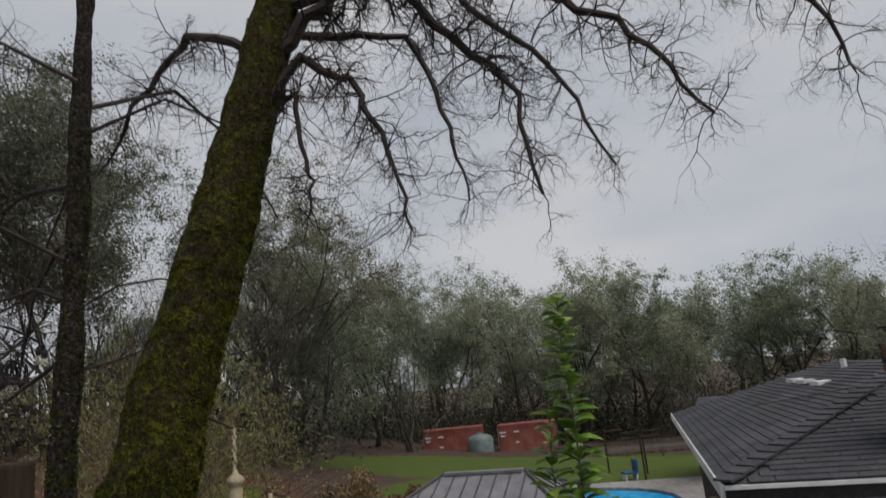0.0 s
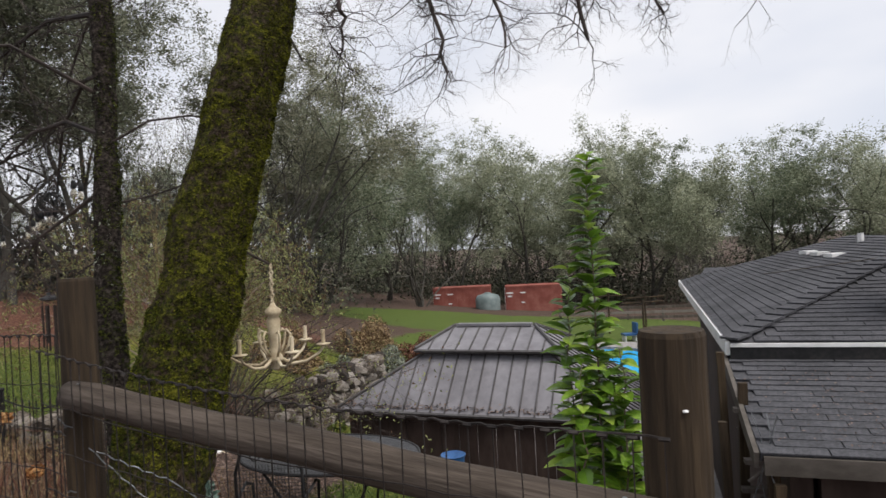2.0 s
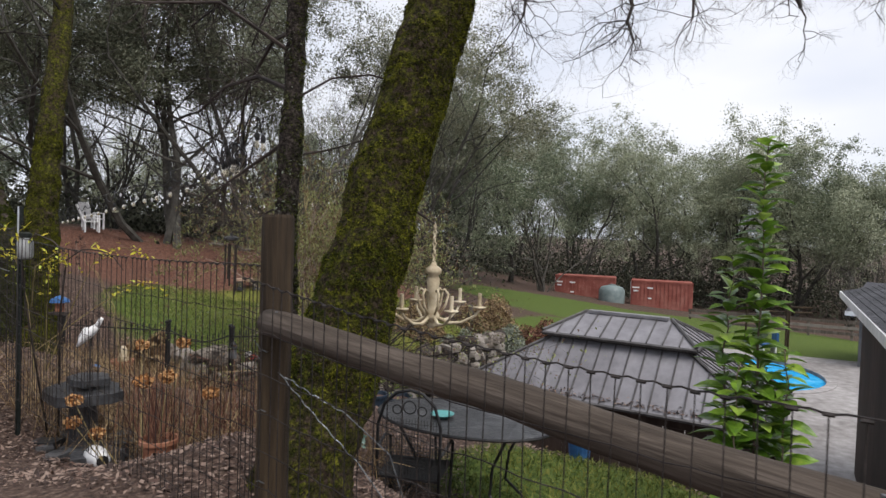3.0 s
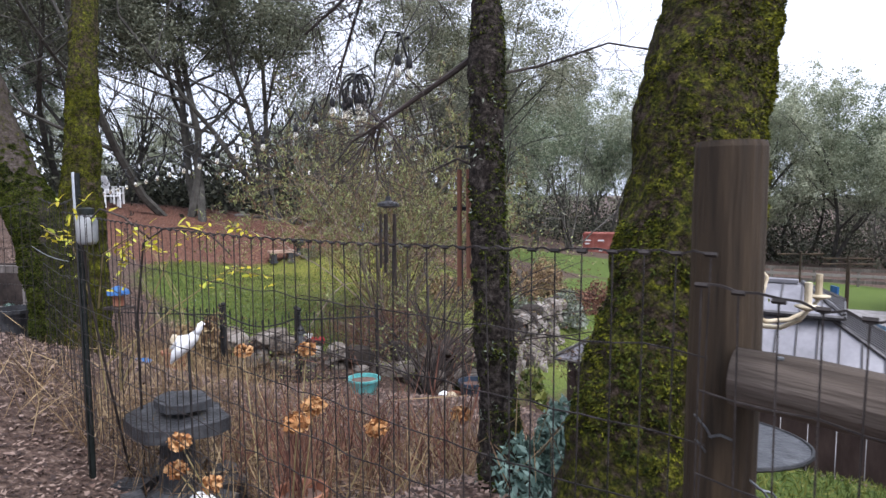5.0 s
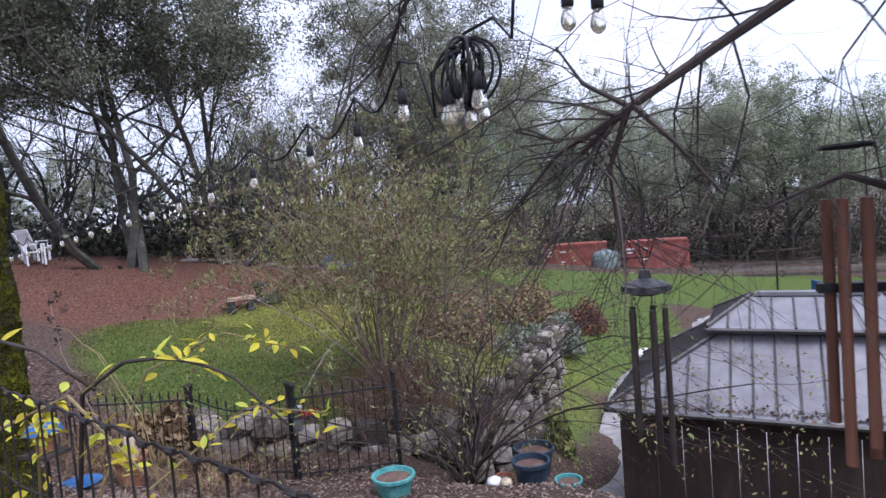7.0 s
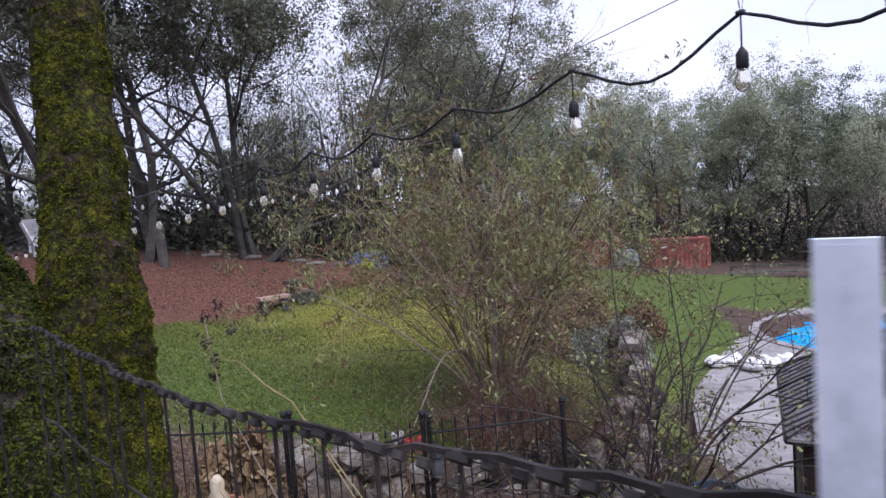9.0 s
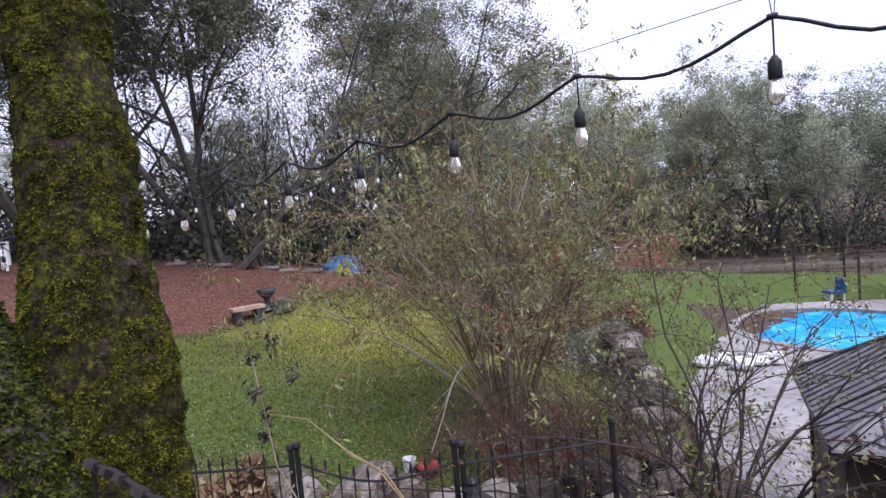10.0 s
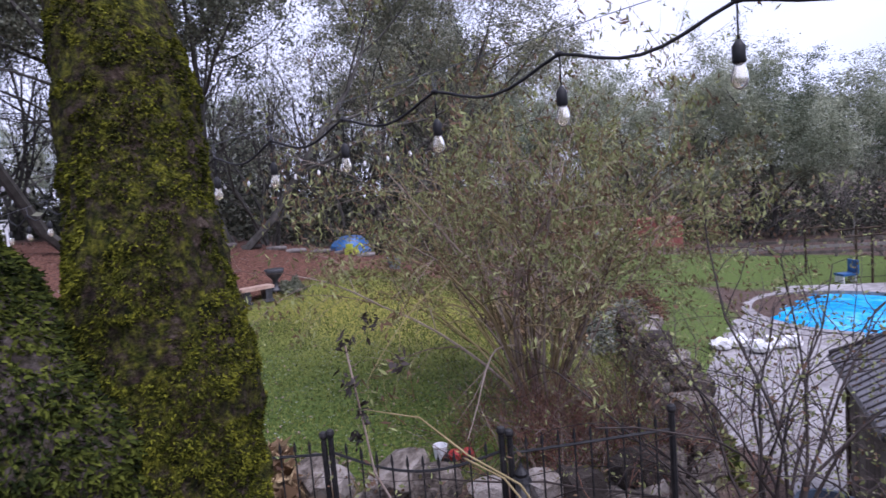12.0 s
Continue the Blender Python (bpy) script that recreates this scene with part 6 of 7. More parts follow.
# ---- iron table and chair on the lower grass ----
tz = -0.22
tb = thing("garden_table", (-1.94, 6.1, gz(-1.94, 6.1)), "oval dark metal mesh garden table, wet with fallen leaves", "table")
H = tz - gz(-1.94, 6.1)
prof = [(0.80 * math.cos(2 * math.pi * i / 40), 0.52 * math.sin(2 * math.pi * i / 40)) for i in range(40)]
part("tabletop", Geo().slab([(x * 0.99, y * 0.99, H) for x, y in prof], 0.012), DARK_STONE, tb, "wet dark mesh top")
part("rim", Geo().tube([(x, y, H - 0.005) for x, y in prof + prof[:1]], 0.014, 6), BLACK_IRON, tb)
for sx in (-1, 1):
    for sy in (-1, 1):
        part("leg", Geo().tube([(sx * 0.5, sy * 0.3, H - 0.02), (sx * 0.36, sy * 0.22, H * 0.6), (sx * 0.34, sy * 0.2, H * 0.3), (sx * 0.52, sy * 0.34, 0.0)], 0.013, 6), BLACK_IRON, tb)
single("blue_bowl", Geo().lathe([(0.05, 0.0), (0.10, 0.03), (0.105, 0.035), (0.09, 0.03), (0.04, 0.01)], 18), TEAL, (-2.1, 6.0, tz + 0.002), "shallow turquoise bowl on the garden table", "bowl", smooth=True)
cx, cy = -2.12, 5.52
gc = thing("garden_chair", (cx, cy, gz(cx, cy)), "black wrought-iron garden chair with mesh back", "chair", rot=12)
top = 0.17 - gz(cx, cy)
part("back_frame", Geo().tube([(-0.25, -0.22, 0), (-0.25, -0.2, top * 0.75), (-0.2, -0.2, top * 0.9), (-0.1, -0.2, top * 0.98), (0, -0.2, top), (0.1, -0.2, top * 0.98), (0.2, -0.2, top * 0.9), (0.25, -0.2, top * 0.75), (0.25, -0.22, 0)], 0.013, 7), BLACK_IRON, gc, smooth=True)
for i in range(21):
    x = -0.24 + i * 0.024
    part("mesh_strand", Geo().tube([(x, -0.2, 0.32), (x + 0.0, -0.2, top * 0.8)], 0.0022, 3), BLACK_IRON, gc)
for i in range(int((top * 0.8 - 0.33) / 0.026)):
    z = 0.33 + i * 0.026
    part("mesh_strand", Geo().tube([(-0.25, -0.2, z), (0.25, -0.2, z)], 0.0022, 3), BLACK_IRON, gc)
for x, z, r in ((0, 0.88, 0.05), (-0.1, 0.86, 0.035), (0.1, 0.86, 0.035)):
    part("scroll", Geo().tube([(x + r * math.cos(t), -0.2, top * z + r * math.sin(t)) for t in [2 * math.pi * i / 14 for i in range(15)]], 0.006, 5), BLACK_IRON, gc)
part("seat", Geo().box((0, 0.02, 0.42), (0.5, 0.46, 0.015)), BLACK_IRON, gc)
for sx in (-1, 1):
    part("arm", Geo().tube([(sx * 0.26, -0.2, 0.62), (sx * 0.28, 0.1, 0.65), (sx * 0.27, 0.22, 0.6), (sx * 0.25, 0.22, 0.0)], 0.012, 6), BLACK_IRON, gc)


# ---- bench, urn, chairs and pots ----
bx, by = -14.76, 17.75
bn = thing("garden_bench", (bx, by, gz(bx, by)), "low curved stone bench on two legs by the lawn", "bench", rot=56)
part("seat", Geo().box((-0.21, 0, 0.36), (0.41, 0.34, 0.08)).box((0.21, 0.02, 0.36), (0.41, 0.34, 0.08)), TAN_SEAT, bn, "tan slab seat")
for sx in (-0.27, 0.27):
    part("leg", Geo().box((sx, 0, 0.16), (0.16, 0.28, 0.32)).box((sx, 0, 0.03), (0.22, 0.32, 0.06)), DARK_STONE, bn, "dark leg")
ux, uy = -14.62, 18.45
ur = thing("stone_urn", (ux, uy, gz(ux, uy)), "dark stone urn on a foot beside the bench", "urn")
part("bowl", Geo().lathe([(0.16, 0), (0.16, 0.05), (0.07, 0.1), (0.07, 0.28), (0.2, 0.42), (0.25, 0.55), (0.22, 0.56)], 16), DARK_STONE, ur, smooth=True)


def ball_shrub(name, x, y, r, n, mat, label, size=0.06, z=None, flat=1.0):
    rr = np.random.default_rng(int(abs(x * 31 + y * 17)))
    d = rr.normal(size=(n, 3))
    d /= np.linalg.norm(d, axis=1, keepdims=True)
    d *= rr.uniform(0.3, 1.0, (n, 1)) ** 0.5 * r * (1 + 0.25 * np.sin(d[:, :1] * 5 + d[:, 1:2] * 4))
    d[:, 2] = np.abs(d[:, 2]) * flat
    t = thing(name, (x, y, gz(x, y) if z is None else z), label, "shrub")
    put("foliage", quads_mesh("foliage", leaves(d, size, size * 0.4, rr, axis=(0, 0, 0.6)), mat), t)
    g = Geo()
    for k in range(7):
        e = d[rr.integers(0, n)]
        g.tube([(0, 0, -0.05), tuple(e * 0.6)], [0.015, 0.006], 4)
    part("stem", g, BUSH_STEM, t)


ball_shrub("clipped_shrub", -14.22, 18.6, 0.33, 1500, OAK_LEAF_SHADED, "small rounded dark green shrub beside the urn", 0.09)
ball_shrub("lavender_shrub", -6.3, 20.5, 0.9, 3500, SILVER_LEAF, "silvery grey lavender mound above the stone wall", 0.14)
ball_shrub("lavender_shrub", -7.1, 18.6, 0.65, 2200, SILVER_LEAF, "silvery grey lavender mound above the stone wall", 0.12)
ball_shrub("grass_clump", -5.35, 13.9, 0.5, 1200, GRASS, "yellow-green grassy clump at the patio edge", 0.30, -3.1, 1.4)
ball_shrub("conifer_seedling", -2.35, 4.55, 0.3, 4200, PINE_LEAF, "small blue-green conifer at the foot of the trees", 0.055, None, 1.3)
ball_shrub("dry_shrub", -8.0, 17.0, 1.0, 6500, DRY_GRASS, "brown dried perennial mound above the wall", 0.11)
ball_shrub("dry_shrub", -7.6, 22.5, 1.2, 6500, DRY_GRASS, "brown dried perennial mound on the far lawn edge", 0.12)
ball_shrub("dry_shrub", -5.9, 23.5, 0.9, 4500, RED_TWIG, "reddish brown dormant mound near the pool", 0.11)
ball_shrub("grass_clump", -9.6, 9.45, 0.4, 1500, DRY_GRASS, "straw-coloured grass clump inside the iron fence", 0.28, None, 1.3)
ball_shrub("grey_shrub", -8.9, 6.3, 0.45, 1300, PINE_LEAF, "grey-green shrub behind the double oak", 0.10)


def plastic_chair(x, y, rot):
    t = thing("plastic_chair", (x, y, gz(x, y)), "white plastic garden armchair on the leafy slope", "chair", group="white garden chairs", rot=rot)
    part("seat", Geo().box((0, 0, 0.38), (0.55, 0.5, 0.04)), WHITE_PLASTIC, t)
    part("backrest", Geo().slab([(-0.27, 0.24, 0.38), (0.27, 0.24, 0.38), (0.22, 0.46, 0.98), (-0.22, 0.46, 0.98)], 0.03), WHITE_PLASTIC, t)
    for sx in (-0.27, 0.27):
        part("arm", Geo().box((sx, 0.02, 0.6), (0.07, 0.52, 0.03)), WHITE_PLASTIC, t)
        for sy in (-0.22, 0.22):
            part("leg", Geo().box((sx, sy, 0.29), (0.05, 0.05, 0.6)), WHITE_PLASTIC, t)


plastic_chair(-20.6, 16.2, 150)
plastic_chair(-21.6, 17.0, 190)


def pot(name, x, y, r, h, mat, label, z=None, soil=True, rot=0):
    t = thing(name, (x, y, (gz(x, y) if z is None else z) - 0.01), label, "pot")
    part("pot_wall", Geo().lathe([(r * 0.72, 0), (r * 0.95, h * 0.88), (r * 1.06, h * 0.88), (r * 1.06, h), (r * 0.92, h), (r * 0.86, h * 0.8), (0.01, h * 0.8)], 18), mat, t, smooth=False)
    if soil:
        part("soil", Geo().lathe([(0.01, h * 0.79), (r * 0.87, h * 0.81), (0.005, h * 0.84)], 14), LITTER, t)
    return t


pot("glazed_pot", -5.8, 8.4, 0.20, 0.22, TEAL, "low teal glazed pot on the leaf litter")
pot("planter", -4.63, 9.2, 0.19, 0.30, BLUE_POT, "dark blue plastic planter on the leaf litter")
pot("glazed_pot", -4.3, 9.45, 0.14, 0.18, TEAL, "small teal pot beside the planter")
pot("planter", -4.85, 10.35, 0.24, 0.34, BLUE_POT, "large black planter above the patio", z=-1.75)
pot("grey_pot", -8.35, 5.75, 0.2, 0.3, DARK_STONE, "grey bucket pot behind the double oak")
pot("clay_pot", -4.95, 9.3, 0.10, 0.16, TERRACOTTA, "little terracotta pot by the shrub")
rp = pot("clay_pot", -3.62, 4.34, 0.13, 0.24, TERRACOTTA, "brown clay pot of dry red stems inside the fence")
rng = np.random.default_rng(3)
g = Geo()
tips = []
for i in range(40):
    a = rng.uniform(0, 6.28)
    grow(g, rng, (rng.normal() * 0.05, rng.normal() * 0.05, 0.2), (math.cos(a) * 0.25, math.sin(a) * 0.25, 1), rng.uniform(0.35, 0.65), 0.004, 1, dict(kids=2, ratio=0.4, spread=0.4, bias=(0, 0, 0), wob=0.06, sides=4), tips, 4)
part("dry_brush", g, RED_TWIG, rp)
for nm, x, y, z, r, mt, lb in (("white_stone", -5.0, 9.1, -1.3, 0.09, WHITE_PLASTIC, "pale rounded stone on the leaf litter"), ("white_stone", -4.85, 9.0, -1.28, 0.07, CREAM, "cream rounded stone on the leaf litter")):
    single(nm, Geo().lathe([(0.02, 0), (r, r * 0.5), (r * 0.8, r), (0.02, r * 1.3)], 12), mt, (x, y, gz(x, y)), lb, "stone", smooth=True)
bb = thing("toy_truck", (-8.12, 10.52, gz(-8.12, 10.52)), "red toy wagon with a pale tub by the stone wall", "toy")
part("body", Geo().lathe([(0.03, 0.02), (0.062, 0.04), (0.066, 0.09), (0.045, 0.125), (0.02, 0.13)], 14, at=(-0.02, 0, 0)), RED_PAINT, bb, smooth=True)
part("cab", Geo().lathe([(0.03, 0.02), (0.058, 0.04), (0.06, 0.1), (0.04, 0.14), (0.02, 0.15)], 14, at=(0.12, 0.02, 0)), RED_PAINT, bb, smooth=True)
part("tub", Geo().lathe([(0.06, 0.0), (0.075, 0.15), (0.08, 0.155), (0.066, 0.15), (0.05, 0.1)], 16, at=(-0.18, 0.05, 0.0)), WHITE_TRIM, bb, "pale tub")
for sx in (-0.1, 0.1):
    part("wheel", Geo().tube([(sx, -0.1, 0.045), (sx, 0.1, 0.045)], 0.045, 12), BLACK_IRON, bb)
# odds and ends along the far edge of the mulch
single("toy_digger", Geo().box((0, 0, 0.16), (0.34, 0.2, 0.1)).box((-0.06, 0, 0.27), (0.16, 0.18, 0.14)).tube([(0.12, 0, 0.2), (0.3, 0, 0.34), (0.42, 0, 0.16)], 0.03, 6).tube([(-0.12, -0.12, 0.08), (-0.12, 0.12, 0.08)], 0.08, 10).tube([(0.12, -0.12, 0.08), (0.12, 0.12, 0.08)], 0.08, 10), YELLOW_LEAF, (-14.0, 21.9, gz(-14.0, 21.9)), "yellow plastic toy digger on the mulch", "toy")
pot("grey_pot", -12.5, 21.4, 0.2, 0.34, TANK, "grey-blue tub standing at the lawn edge")
for k in range(9):
    lx, ly = -18.6 + 0.62 * k, 20.2 + 0.24 * k + 0.12 * math.sin(k * 2.1)
    single("edging_log", Geo().tube([(-0.3, 0, 0.05), (-0.1, 0.02, 0.06), (0.12, -0.02, 0.055), (0.3, 0.01, 0.05)], [0.06, 0.072, 0.066, 0.058], 9), GREY_PLANK, (lx, ly, gz(lx, ly)), "grey log laid as edging along the mulch", "log", group="edging logs", rot=20 + 6 * math.sin(k))
single("blue_bucket", Geo().lathe([(0.11, 0), (0.14, 0.25), (0.15, 0.26), (0.13, 0.25), (0.02, 0.2)], 16), BLUE, (-1.33, 8.2, gz(-1.33, 8.2)), "bright blue plastic bucket on the bank", "bucket")
single("blue_bowl", Geo().lathe([(0.08, 0), (0.19, 0.07), (0.2, 0.08), (0.16, 0.06), (0.02, 0.03)], 18), BLUE, (-8.9, 7.6, gz(-8.9, 7.6) + 0.0), "blue bird bath bowl on the slope", "bowl")
st = pot("clay_urn", -9.05, 8.35, 0.18, 0.36, TERRACOTTA, "brown clay urn by the iron fence")
single("stone_statue", Geo().lathe([(0.09, 0), (0.1, 0.08), (0.07, 0.1), (0.08, 0.25), (0.1, 0.36), (0.06, 0.44), (0.065, 0.52), (0.03, 0.58)], 12), CREAM, (-9.15, 8.45, gz(-9.15, 8.45) + 0.0), "small pale garden statue", "statue", smooth=True)
single("stone_statue", Geo().lathe([(0.16, 0), (0.17, 0.1), (0.12, 0.14), (0.14, 0.45), (0.17, 0.6), (0.09, 0.72), (0.10, 0.85), (0.04, 0.95)], 12), STONE, (-8.0, 21.6, gz(-8.0, 21.6)), "grey garden statue standing on the far lawn", "statue", smooth=True)
wf = thing("white_bags", (-3.0, 21.5, -3.2), "heap of white sacks on the patio edge", "sacks")
rng = np.random.default_rng(33)
for i in range(5):
    sack = Geo().lathe([(0.06, 0.0), (0.24, 0.06), (0.29, 0.15), (0.2, 0.27), (0.04, 0.31)], 14)
    sack.v = [tuple(Vector(v) * (1 + 0.45 * noise.noise(Vector(v) * 4.0 + Vector((i * 3.1, 0, 0)))) + Vector((0.42 * i - 0.9, 0.3 * math.sin(i * 2.2), 0))) for v in sack.v]
    part("sack", sack, WHITE_PLASTIC, wf)
lc = thing("pool_lounger", (2.0, 31.0, gz(2.0, 31.0)), "blue cushioned pool lounger beyond the water", "lounger", rot=20)
part("seat", Geo().box((0, 0, 0.32), (0.6, 0.5, 0.08)), BLUE, lc)
part("backrest", Geo().box((0.3, 0, 0.6), (0.08, 0.5, 0.5)), BLUE, lc)
for sx in (-0.25, 0.25):
    part("leg", Geo().box((sx, 0, 0.15), (0.05, 0.45, 0.3)), WHITE_TRIM, lc)
tarp = single("blue_tarp", Geo().lathe([(0.7, 0), (0.65, 0.25), (0.4, 0.5), (0.1, 0.55)], 10), BLUE, (-14.6, 23.2, gz(-14.6, 23.2)), "blue tarpaulin over a low heap", "tarp")

# fountain with a white crane
fx, fy = -4.74, 4.55
fo = thing("stone_fountain", (fx, fy, gz(fx, fy)), "small tiered dark stone fountain, dry with leaves", "fountain")
fz = -gz(fx, fy) - 0.06
part("pedestal", Geo().lathe([(0.22, -0.03), (0.2, 0.06), (0.12, 0.1), (0.1, fz - 0.06), (0.14, fz - 0.02)], 12), DARK_STONE, fo)
bm_pts = [(0.34 * math.cos(2 * math.pi * i / 14) * (1 + 0.12 * math.sin(i * 2.3)), 0.27 * math.sin(2 * math.pi * i / 14) * (1 + 0.1 * math.cos(i * 1.7))) for i in range(14)]
part("basin", Geo().slab([(x, y, fz + 0.05) for x, y in bm_pts], 0.08), DARK_STONE, fo)
part("upper_basin", Geo().slab([(x * 0.55, y * 0.55 + 0.05, fz + 0.14) for x, y in bm_pts], 0.05).tube([(0, 0.05, fz + 0.04), (0, 0.05, fz + 0.1)], 0.07, 10), DARK_STONE, fo)
for k in range(9):
    a = k * 0.7
    part("rubble", Geo().box((0.32 * math.cos(a), 0.3 * math.sin(a), 0.05), (0.2, 0.14, 0.12), a), DARK_STONE, fo)
crane = Geo().tube([(-0.10, 0, -0.12), (-0.07, 0, -0.07), (-0.01, 0, -0.01), (0.04, 0, 0.035), (0.06, 0, 0.06)], [0.006, 0.028, 0.04, 0.03, 0.016], 10).tube([(0.05, 0, 0.05), (0.068, 0.0, 0.075), (0.075, 0, 0.095), (0.088, 0, 0.108), (0.104, 0, 0.104)], [0.022, 0.018, 0.019, 0.014, 0.002], 8).tube([(0.01, 0.03, 0.02), (-0.06, 0.05, 0.0), (-0.12, 0.05, -0.05)], [0.02, 0.03, 0.004], 8)
single("statue_stake", Geo().tube([(0, 0, 0), (0.01, 0, 0.4), (0, 0, 0.52 - gz(-4.44, 4.36))], 0.006, 5), BLACK_IRON, (-4.41, 4.36, gz(-4.41, 4.36)), "thin dark stake under the white bird figure", "stake")
single("bird_statue", crane, WHITE_PLASTIC, (-4.41, 4.36, 0.52), "white bird figure with a slender leg standing in the fountain", "statue", smooth=True, rot=25)

# fallen white jar, hydrangea heads
jar2 = thing("white_jar", (-4.35, 4.40, gz(-4.35, 4.40) + 0.07), "white glazed jar lying on its side in the leaves", "jar")
part("jar_body", Geo().tube([(-0.14, 0.05, 0), (-0.1, 0.035, 0), (0.0, 0, 0), (0.08, -0.03, 0), (0.1, -0.035, 0)], [0.05, 0.075, 0.08, 0.06, 0.062], 14), WHITE_PLASTIC, jar2, smooth=True)
# black disc over the closed end stands in for the shaded hollow
part("mouth", Geo().tube([(0.101, -0.036, 0), (0.106, -0.038, 0)], 0.045, 12), BLACK_IRON, jar2)
hy = thing("dried_hydrangea", (-3.75, 4.3, gz(-3.75, 4.3)), "dried hydrangea stems with rusty orange flower heads", "plant")
h_at = Vector(hy.location)
rng = np.random.default_rng(8)
for w in ((-3.33, 3.95, 0.36), (-4.19, 4.08, 0.08), (-4.3, 4.15, -0.12), (-4.1, 4.2, -0.18), (-3.5, 4.3, 0.3), (-3.2, 4.4, 0.2), (-4.0, 4.9, 0.4), (-4.6, 5.0, 0.3), (-3.0, 5.0, 0.1)):
    x, y, z = Vector(w) - h_at
    st_ = part("stem", Geo().tube([(x * 0.5, y * 0.5, 0.02), (x * 0.8, y * 0.8, z * 0.6), (x, y, z)], [0.005, 0.004, 0.003], 5), TAN_STEM, hy)
    d = rng.normal(size=(150, 3))
    d /= np.linalg.norm(d, axis=1, keepdims=True)
    P = np.array([x, y, z]) + d * np.array([0.06, 0.06, 0.045]) * rng.uniform(0.6, 1, (150, 1))
    put("flower_head", quads_mesh("flower_head", leaves(P, 0.03, 0.026, rng), ORANGE_FLOWER), st_)

# bird feeder stand behind the fence
bf = thing("feeder_stand", (-6.46, 5.5, gz(-6.46, 5.5)), "thin post with a small blue-roofed feeder tray", "bird feeder")
h = 0.49 - gz(-6.46, 5.5)
part("pole", Geo().tube([(0, 0, 0), (0, 0, h)], 0.012, 6), BLACK_IRON, bf)
part("tray", Geo().box((0, 0, h - 0.12), (0.2, 0.16, 0.02)), DARK_STEM, bf)
part("feeder_roof", Geo().lathe([(0.1, h), (0.09, h + 0.03), (0.02, h + 0.07)], 10), BLUE, bf)
part("feeder_tube", Geo().tube([(0, 0, h - 0.1), (0, 0, h)], 0.045, 10), TERRACOTTA, bf)
# wooden planter frame on the left slope
wfm = thing("cold_frame", (-11.4, 7.2, gz(-11.4, 7.2)), "weathered timber cold frame with a dark open front", "frame", rot=15)
for x in (-0.65, 0.65):
    part("upright", Geo().box((x, 0, 0.35), (0.14, 0.1, 0.75)), GREY_PLANK, wfm)
for z in (0.08, 0.68):
    part("crosspiece", Geo().box((0, 0, z), (1.44, 0.09, 0.1)), GREY_PLANK, wfm)
part("back_board", Geo().box((0, 0.5, 0.35), (1.3, 0.04, 0.7)), DARK_STEM, wfm)

# yellow late leaves on a thin climber over the fence
cl = thing("yellow_climber", (-5.3, 4.5, 0.05), "thin climber with bright yellow late leaves on the fence", "climber")
YL = leaf_piece("leaf", 0.062, 0.027, YELLOW_LEAF, 0.1)
rng = np.random.default_rng(52)
VINES = [[(0, 0.1, 0), (0.15, 0.0, 0.5), (0.35, -0.12, 0.9), (0.62, -0.28, 1.05)], [(0, 0.1, 0), (0.2, 0.2, 0.6), (0.4, 0.25, 1.0), (0.7, 0.3, 1.12), (0.95, 0.35, 1.05)],
         [(0, 0, 0), (-0.1, 0.0, 0.6), (-0.12, -0.1, 1.0), (-0.35, -0.12, 1.08)], [(0, 0, 0.2), (0.3, 0.3, 0.55), (0.6, 0.5, 0.8), (0.9, 0.6, 0.75)], [(0.1, -0.1, 0.6), (0.3, -0.2, 0.95), (0.75, -0.32, 1.10), (1.15, -0.5, 1.02)]]
for pts in VINES:
    part("stem", Geo().tube(pts, [0.006, 0.005, 0.004, 0.003, 0.002][:len(pts)], 5), TAN_STEM, cl)
    for k in range(34):
        f = rng.uniform(0.5, 1.0) * (len(pts) - 1)
        a = min(int(f), len(pts) - 2)
        p = Vector(pts[a]).lerp(Vector(pts[a + 1]), f - a) + Vector(rng.normal(size=3)) * 0.03
        ob = put("leaf", YL, cl)
        ob.matrix_local = Matrix.Translation(p) @ Euler((rng.normal() * 0.5, rng.uniform(-1.0, 0.6), rng.uniform(0, 6.28))).to_matrix().to_4x4() @ Matrix.Scale(rng.uniform(0.5, 0.95), 4)

# arching canes beside the steel post, and reeds with dark seed heads
cane = thing("bramble_cane", (-5.05, 4.55, gz(-5.05, 4.55)), "dark arching cane with a few yellow leaves over the fence", "climber")
c_at = Vector(cane.location)
CANES = [[(-5.05, 4.55, -0.5), (-4.98, 4.5, 0.6), (-4.85, 4.46, 1.06), (-4.71, 4.49, 1.15), (-4.60, 4.506, 1.158), (-4.50, 4.505, 1.152), (-4.41, 4.49, 1.14), (-4.30, 4.46, 1.12), (-4.1, 4.4, 1.02)],
         [(-5.1, 4.5, -0.5), (-5.2, 4.35, 0.7), (-5.15, 4.28, 1.15), (-5.0, 4.3, 1.27), (-4.85, 4.34, 1.22), (-4.7, 4.38, 1.1)]]
for k, pts in enumerate(CANES):
    P = [Vector(p) - c_at for p in pts]
    part("cane", Geo().tube(P, [0.008 - 0.0006 * i for i in range(len(P))], 7), DARK_STEM, cane, smooth=True)
YB = leaf_piece("leaf", 0.072, 0.022, YELLOW_LEAF, 0.1)
